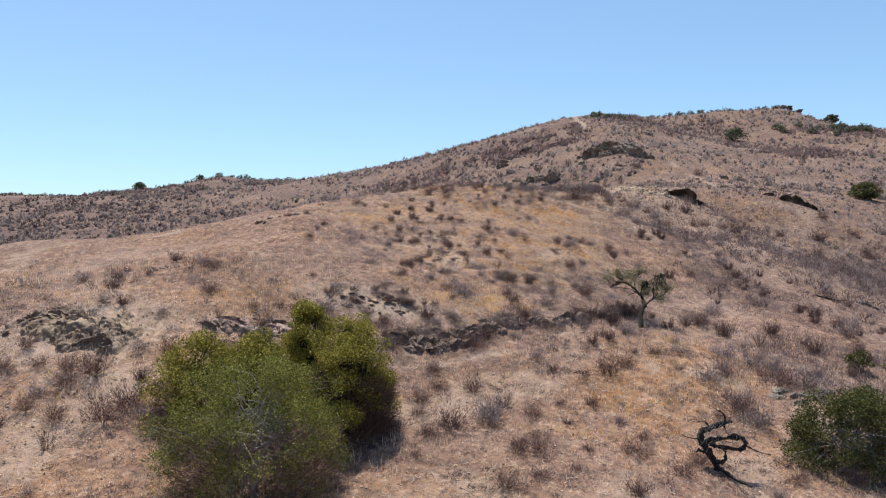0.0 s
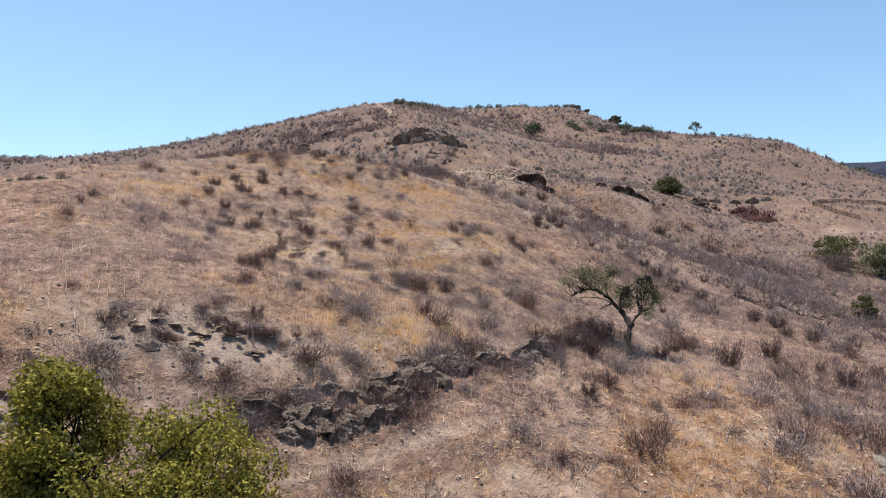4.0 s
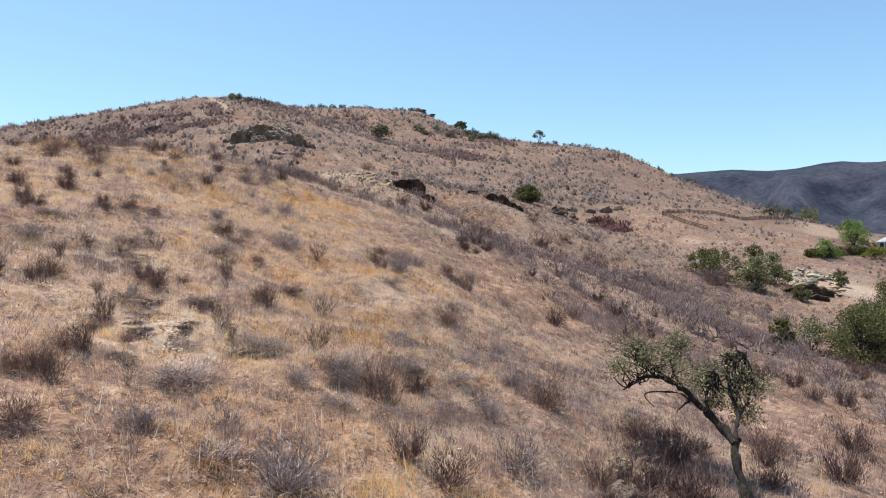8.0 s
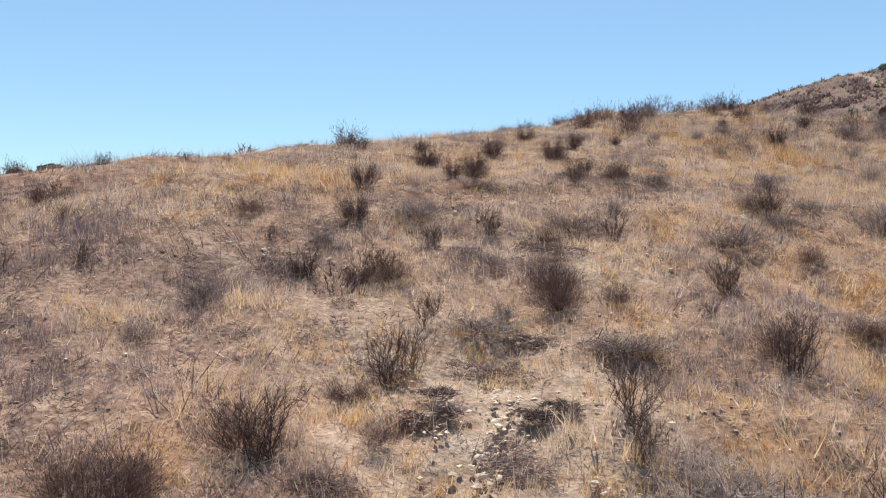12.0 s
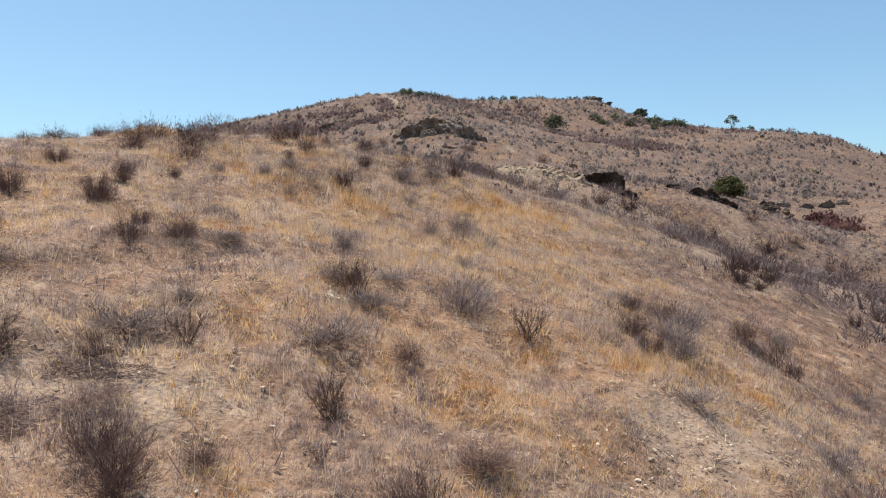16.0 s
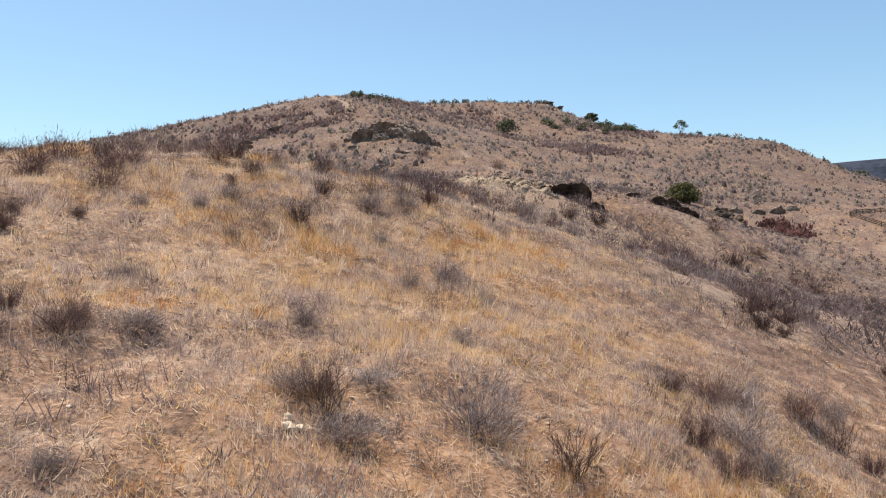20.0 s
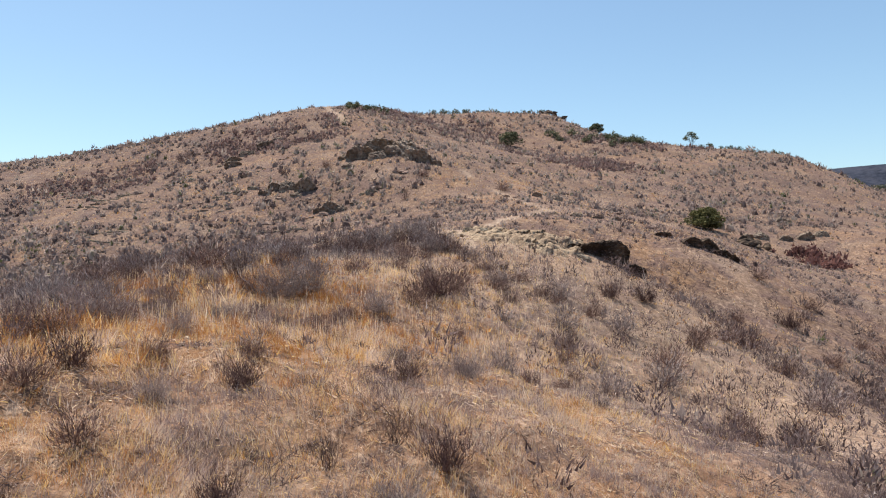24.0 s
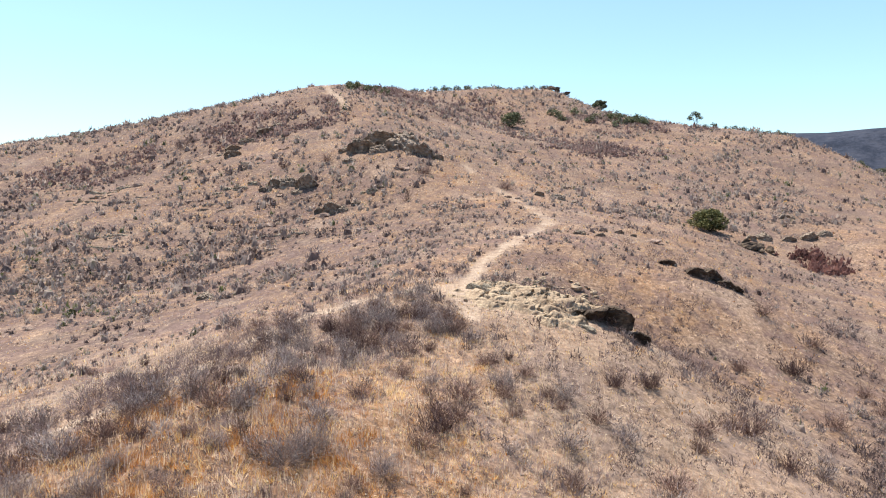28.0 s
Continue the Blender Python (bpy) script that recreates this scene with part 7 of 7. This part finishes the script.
for k, (x, y, wide, tall, mat, leaves, words) in enumerate(VALLEY_NEAR + VALLEY_FAR):
    bush("tree" if tall > 2.9 else "bush", x, y, wide, wide * 0.85, tall, mat, words, "tree" if tall > 2.9 else "bush", int(leaves * (2.0 if y < 70 else 1.3)), 0.17 if y < 70 else 0.26, 500 + k, None, "valley trees", 60 if leaves > 3000 else 36, 4 if leaves > 3000 else 3, 0.15, 0.03)


def oak_tree():
    """The small oak on the spur: a trunk that leans uphill, with limbs spreading to both sides."""
    rng = np.random.RandomState(80)
    root = thing("oak_tree", on_ground(9.8, 35.9, 0.08), "small leaning oak with dark bark and sparse grey-green leaves", "tree")
    right, deep = np.array([0.68, -0.73, 0]), np.array([0.73, 0.68, 0])

    def at(u, w, v=0.0):
        v += 0.54 * w if w < 1.25 else 0.68 + 0.45 * (w - 1.25) + 0.44 * (u + 1.54) * min(1, (w - 1.25) / 0.6)
        return (right * u + np.array([0, 0, w])) * (1 + v / 17) + deep * v - np.array([0, 0, 0.28 * v])

    trunk = Tubes()
    trunk.add(*gnarled([at(0.02, -0.3), at(0.04, 0.1), at(-0.05, 0.5), at(-0.14, 0.95), at(-0.1, 1.3)], [0.17, 0.12, 0.09, 0.08, 0.085], 83), 10)
    part("trunk", trunk.mesh("trunk", BARK, 0.025), root)
    limbs = [([(-0.12, 1.2, 0), (-0.47, 1.64, 0.03), (-0.78, 1.93, 0.0), (-1.0, 2.18, -0.1), (-1.27, 2.33, 0.0), (-1.56, 2.42, 0.08), (-1.84, 2.36, 0.05), (-2.1, 2.18, 0.1)], 0.085),
             ([(-0.85, 1.95, 0), (-1.13, 2.11, -0.15), (-1.66, 2.11, -0.25), (-1.8, 2.02, -0.28), (-1.62, 1.82, -0.3)], 0.022),
             ([(-0.92, 1.95, 0), (-1.05, 1.86, -0.1), (-1.18, 1.74, -0.15)], 0.03),
             ([(-1.56, 2.42, 0.05), (-1.66, 2.52, 0.1), (-1.9, 2.7, 0.1), (-1.93, 2.95, 0.12)], 0.04),
             ([(-1.0, 2.15, 0), (-1.15, 2.45, 0.25), (-1.2, 2.75, 0.35), (-1.05, 3.05, 0.4)], 0.045),
             ([(-0.5, 1.66, 0), (-0.6, 2.0, -0.2), (-0.52, 2.3, -0.3), (-0.4, 2.5, -0.3)], 0.045),
             ([(-0.12, 1.2, 0), (-0.07, 1.55, -0.05), (0.0, 1.75, -0.1), (-0.13, 2.15, -0.15), (-0.17, 2.5, -0.1), (-0.15, 2.8, -0.1), (0.1, 2.9, -0.1)], 0.06),
             ([(0.0, 1.75, -0.1), (0.2, 1.95, 0.15), (0.28, 2.2, 0.25), (0.4, 2.35, 0.3)], 0.04)]
    crowns = ((-1.98, 2.98, 0.3), (-2.25, 2.6, 0.28), (-1.75, 2.75, 0.2), (-1.45, 2.9, 0.3), (-1.2, 2.65, 0.32), (-1.0, 3.05, 0.26), (-0.8, 2.4, 0.3), (-0.5, 2.2, 0.3), (-0.4, 2.5, 0.22), (0.15, 2.5, 0.28), (0.15, 2.1, 0.3), (0.35, 2.3, 0.26), (0.2, 1.8, 0.25), (-0.05, 2.85, 0.16), (-0.45, 1.95, 0.18))
    twigs = [Tubes() for _ in limbs]
    lines = [np.array([at(*q) for q in pts]) for pts, _ in limbs]
    for k, (u, w, r) in enumerate(crowns):
        heart = at(u, w, rng.uniform(-0.25, 0.25))
        ends = heart + rng.normal(size=(16, 3)) * r * np.array([0.6, 0.6, 0.5])
        own = min(range(len(lines)), key=lambda i: np.linalg.norm(lines[i][len(lines[i]) // 2:] - heart, axis=1).min())
        for q in ends[:11]:
            p = lines[own][len(lines[own]) // 2 + rng.randint(len(lines[own]) - len(lines[own]) // 2)]
            twigs[own].add(wander(p, q, 6, 0.5, rng), np.linspace(0.02, 0.005, 6), 4)
        part("foliage", foliage(ends, r * 0.75, int(400 + 1050 * r), 0.054, 810 + k, LEAF_OAK, 0.85), root)
    for k, (line, (_, thick)) in enumerate(zip(lines, limbs)):
        twigs[k].add(*gnarled(line, [thick, thick * 0.35], k + 5), 8)
        part("limb", twigs[k].mesh("limb", BARK), root)


oak_tree()


def dead_tree():
    """A charred, half fallen trunk with looping limbs."""
    rng = np.random.RandomState(82)
    root = thing("dead_tree", on_ground(9.0, 23.6, 0.05), "charred dead tree with twisted looping limbs", "tree", size=0.74)
    trunk = Tubes()
    trunk.add(*gnarled([(0.02, 0, -0.3), (-0.12, 0.05, 0.35), (-0.36, 0.1, 0.8), (-0.66, 0.15, 1.3), (-0.64, 0.15, 1.68), (-0.27, 0.15, 1.95), (0.25, 0.1, 2.08), (0.68, 0.05, 2.2)], [0.13, 0.14, 0.16, 0.16, 0.14, 0.13, 0.11, 0.05], 84), 12)
    part("trunk", trunk.mesh("trunk", CHAR, 0.06), root)
    for k, (pts, thick) in enumerate((([(-0.4, 0.12, 1.3), (0.07, 0.0, 1.43), (0.6, -0.05, 1.5), (1.0, -0.1, 1.5), (1.2, -0.12, 1.28), (1.0, -0.15, 1.04), (0.6, -0.1, 1.02), (0.07, -0.05, 1.1), (-0.35, 0.05, 1.16)], 0.16),
                                      ([(-0.34, 0.05, 1.0), (-0.27, -0.1, 0.68), (0.0, -0.15, 0.42), (0.27, -0.15, 0.6), (0.28, -0.12, 0.9), (0.07, -0.05, 1.05)], 0.12),
                                      ([(-0.1, -0.05, 0.3), (0.27, -0.4, 0.0), (0.5, -0.9, -0.12), (0.85, -1.5, -0.22)], 0.1),
                                      ([(0.37, 0.1, 2.14), (0.35, 0.12, 2.45), (0.1, 0.15, 2.66), (-0.15, 0.2, 2.8)], 0.05), ([(-0.66, 0.1, 1.4), (-0.95, 0.05, 1.43), (-1.3, 0.0, 1.5), (-1.6, -0.05, 1.62)], 0.035),
                                      ([(-0.4, 0.05, 0.85), (-0.65, 0.0, 0.86), (-0.85, -0.05, 0.95), (-1.0, -0.1, 0.9)], 0.09), ([(1.15, -0.12, 1.2), (1.4, -0.1, 1.05), (1.75, -0.15, 0.9), (2.2, -0.3, 0.8)], 0.05),
                                      ([(0.3, 0.1, 2.05), (0.42, 0.05, 1.75), (0.5, 0.0, 1.55)], 0.06), ([(-0.3, 0.12, 1.9), (-0.55, 0.2, 2.15), (-0.9, 0.2, 2.1)], 0.035))):
        wood = Tubes()
        wood.add(*gnarled(pts, [thick * 0.8, thick * 0.62, thick * 0.4], 85 + k, 4, 0.25), 9)
        part("limb", wood.mesh("limb", CHAR, 0.05), root)
    twigs = Tubes()
    for _ in range(130):
        p = np.array([rng.uniform(-0.8, 1.5), rng.uniform(-0.2, 0.2), rng.uniform(0.9, 2.2)])
        twigs.add(wander(p, p + rng.normal(size=3) * 0.3 + np.array([0, 0, 0.45]), 5, 0.8, rng), np.linspace(0.010, 0.003, 5), 4)
    part("twig_spray", twigs.mesh("twig_spray", BARK_GREY), root, "pale bare twigs")


dead_tree()


def fallen_branch(x, y, length, turn, seed, label, material):
    rng = np.random.RandomState(seed)
    root = thing("fallen_branch", on_ground(x, y), label, "branch", turn=radians(turn))
    wood = Tubes()
    line = wander((0, 0, 0), (length, 0, 0), 8, 0.3, rng)
    c, s = math.cos(radians(turn)), math.sin(radians(turn))
    for k in range(8):
        line[k, 2] = float(height(x + line[k, 0] * c - line[k, 1] * s, y + line[k, 0] * s + line[k, 1] * c)) - root.location[2] + 0.12
    wood.add(*gnarled(line, [0.085, 0.06, 0.025], seed), 7)
    part("trunk", wood.mesh("trunk", material), root)
    for _ in range(9):
        arms = Tubes()
        p = line[rng.randint(2, 8)]
        arms.add(wander(p, p + np.array([rng.uniform(-0.3, 0.8), rng.normal() * 0.6, rng.uniform(0.1, 0.9)]), 5, 0.8, rng), np.linspace(0.03, 0.008, 5), 5)
        part("branch", arms.mesh("branch", material), root)


fallen_branch(30.5, 53, 3.6, -12, 91, "fallen dark dead branch lying in the brush", CHAR)
fallen_branch(27, 52, 3, 10, 92, "grey fallen dead branch with bare twigs", BARK)
fallen_branch(46, 59.5, 6, -5, 93, "fallen dark trunk at the foot of the oaks", CHAR)


# ---- fence, hedge and house ----
def box(name, size, centre, material, bevel=0.01):
    bm = bmesh.new()
    bmesh.ops.create_cube(bm, size=1)
    bmesh.ops.scale(bm, vec=size, verts=bm.verts)
    bmesh.ops.translate(bm, vec=centre, verts=bm.verts)
    if bevel:
        bmesh.ops.bevel(bm, geom=bm.edges, offset=bevel, segments=1, affect="EDGES")
    me = bpy.data.meshes.new(name)
    bm.to_mesh(me)
    bm.free()
    me.materials.append(material)
    return me


def fence(line, label):
    x0, y0 = line[0]
    root = thing("fence", on_ground(x0, y0), label, "fence", "terrace fence")
    base = Vector(root.location)
    post, rail = box("post", (0.12, 0.12, 1.1), (0, 0, 0.3), WOOD_OLD, 0.02), {}
    spots = []
    for (ax, ay), (bx, by) in zip(line, line[1:]):
        n = max(1, round(math.hypot(bx - ax, by - ay) / 2.6))
        spots += [(ax + (bx - ax) * k / n, ay + (by - ay) * k / n) for k in range(n)]
    spots.append(line[-1])
    places = [Vector(on_ground(x, y)) - base for x, y in spots]
    for p in places:
        part("post", post, root).location = p
    for p, q in zip(places, places[1:]):
        way = q - p
        for h in (0.2, 0.45, 0.7):
            ob = part("rail", rail.setdefault("rail", box("rail", (1, 0.05, 0.15), (0.5, 0, 0), WOOD_OLD, 0)), root)
            ob.matrix_local = Matrix.Translation(p + Vector((0, 0, h))) @ way.to_track_quat("X", "Z").to_matrix().to_4x4() @ Matrix.Diagonal((way.length, 1, 1, 1))


fence([(107, 128), (122, 133), (136, 137.5), (150, 141), (168, 146), (186, 150)], "weathered brown board fence along the terrace")
fence([(107, 127.8), (106.5, 122), (106.8, 117)], "weathered brown board fence running down the bank")


def hedge():
    rng = np.random.RandomState(95)
    root = thing("hedge", on_ground(106, 97), "dark clipped hedge along the garden edge", "hedge")
    base = np.array(root.location)
    s = rng.rand(900)
    x, y = 106 + 44 * s, 97 - 7 * s
    heart = np.stack([x, y + rng.normal(size=900) * 0.4, height(x, y) + rng.uniform(0.1, 1.1, 900)], 1) - base
    wood = Tubes()
    for k in range(0, 900, 30):
        foot = heart[k].copy()
        foot[2] = float(height(x[k], y[k])) - base[2]
        wood.add(wander(foot, foot + np.array([0, 0, 1.0]), 4, 0.3, rng), np.linspace(0.05, 0.02, 4), 5)
    part("branch_frame", wood.mesh("branch_frame", BARK), root)
    part("foliage", foliage(heart, 0.42, 16000, 0.26, 96, LEAF_DARK), root)


hedge()


def house(x, y, turn, wide, deep, tall, label):
    root = thing("house", on_ground(x, y), label, "house", turn=radians(turn))
    part("wall", box("wall", (wide, deep, tall), (0, 0, tall / 2 - 0.3), PLASTER, 0.03), root)
    e, r = 0.5, tall - 0.3
    v = [(-wide / 2 - e, -deep / 2 - e, r), (wide / 2 + e, -deep / 2 - e, r), (wide / 2 + e, deep / 2 + e, r), (-wide / 2 - e, deep / 2 + e, r), (-wide * 0.22, 0, r + 1.3), (wide * 0.22, 0, r + 1.3),
         (-wide / 2 - e, -deep / 2 - e, r - 0.2), (wide / 2 + e, -deep / 2 - e, r - 0.2), (wide / 2 + e, deep / 2 + e, r - 0.2), (-wide / 2 - e, deep / 2 + e, r - 0.2)]
    me = bpy.data.meshes.new("roof")
    me.from_pydata(v, [], [(0, 1, 5, 4), (1, 2, 5), (2, 3, 4, 5), (3, 0, 4), (0, 6, 7, 1), (1, 7, 8, 2), (2, 8, 9, 3), (3, 9, 6, 0), (6, 9, 8, 7)])
    me.materials.append(ROOFING)
    part("roof", me, root)
    n = 4
    for k in range(n):
        cx = -wide / 2 + wide * (k + 0.5) / n
        w = part("window", box("window", (wide / n * 0.62, 0.12, 1.7), (cx, -deep / 2 - 0.03, 1.5), WHITE, 0.02), root, "white window frame")
        for s in (-1, 1):
            part("pane", box("pane", (wide / n * 0.24, 0.05, 1.45), (cx + s * wide / n * 0.145, -deep / 2 - 0.08, 1.5), GLASS, 0), w)


def summerhouse(x, y, half, tall):
    """A small eight-sided garden house: posts, glazed sides, eaves and a tented roof."""
    root = thing("summerhouse", on_ground(x, y), "small white eight-sided summerhouse with a pale grey roof", "summerhouse")
    ring = [(math.cos(radians(22.5 + 45 * k)), math.sin(radians(22.5 + 45 * k))) for k in range(8)]
    me = bpy.data.meshes.new("floor")
    me.from_pydata([(half * a, half * b, z) for z in (-0.6, 0.15) for a, b in ring], [], [tuple(range(7, -1, -1)), tuple(range(8, 16))] + [(k, (k + 1) % 8, 8 + (k + 1) % 8, 8 + k) for k in range(8)])
    me.materials.append(WHITE)
    part("floor", me, root)
    post, rail, pane = box("post", (0.16, 0.16, tall), (0, 0, tall / 2 + 0.15), WHITE, 0.02), box("rail", (half * 0.72, 0.09, 0.75), (0, 0, 0.52), WHITE, 0.02), box("pane", (half * 0.6, 0.04, tall - 1.0), (0, 0, tall / 2 + 0.55), GLASS, 0)
    for k, (a, b) in enumerate(ring):
        part("post", post, root).location = (half * 0.95 * a, half * 0.95 * b, 0)
        for data, name in ((rail, "rail"), (pane, "pane")):
            ob = part(name, data, root)
            ob.location, ob.rotation_euler = (half * 0.9 * math.cos(radians(45 * k)), half * 0.9 * math.sin(radians(45 * k)), 0), (0, 0, radians(45 * k + 90))
    r, e = tall + 0.15, half * 1.2
    me = bpy.data.meshes.new("roof")
    me.from_pydata([(e * a, e * b, z) for z in (r, r + 0.14) for a, b in ring] + [(0.3 * half * a, 0.3 * half * b, r + 0.75) for a, b in ring] + [(0, 0, r + 1.0)], [],
                   [tuple(range(7, -1, -1))] + [(k, (k + 1) % 8, 8 + (k + 1) % 8, 8 + k) for k in range(8)] + [(8 + k, 8 + (k + 1) % 8, 16 + (k + 1) % 8, 16 + k) for k in range(8)] + [(16 + k, 16 + (k + 1) % 8, 24) for k in range(8)])
    me.materials.append(ROOFING)
    part("roof", me, root)


summerhouse(126.5, 95.8, 1.25, 1.7)
house(189, 120, 35, 9, 7, 2.9, "low pale house with a grey roof")
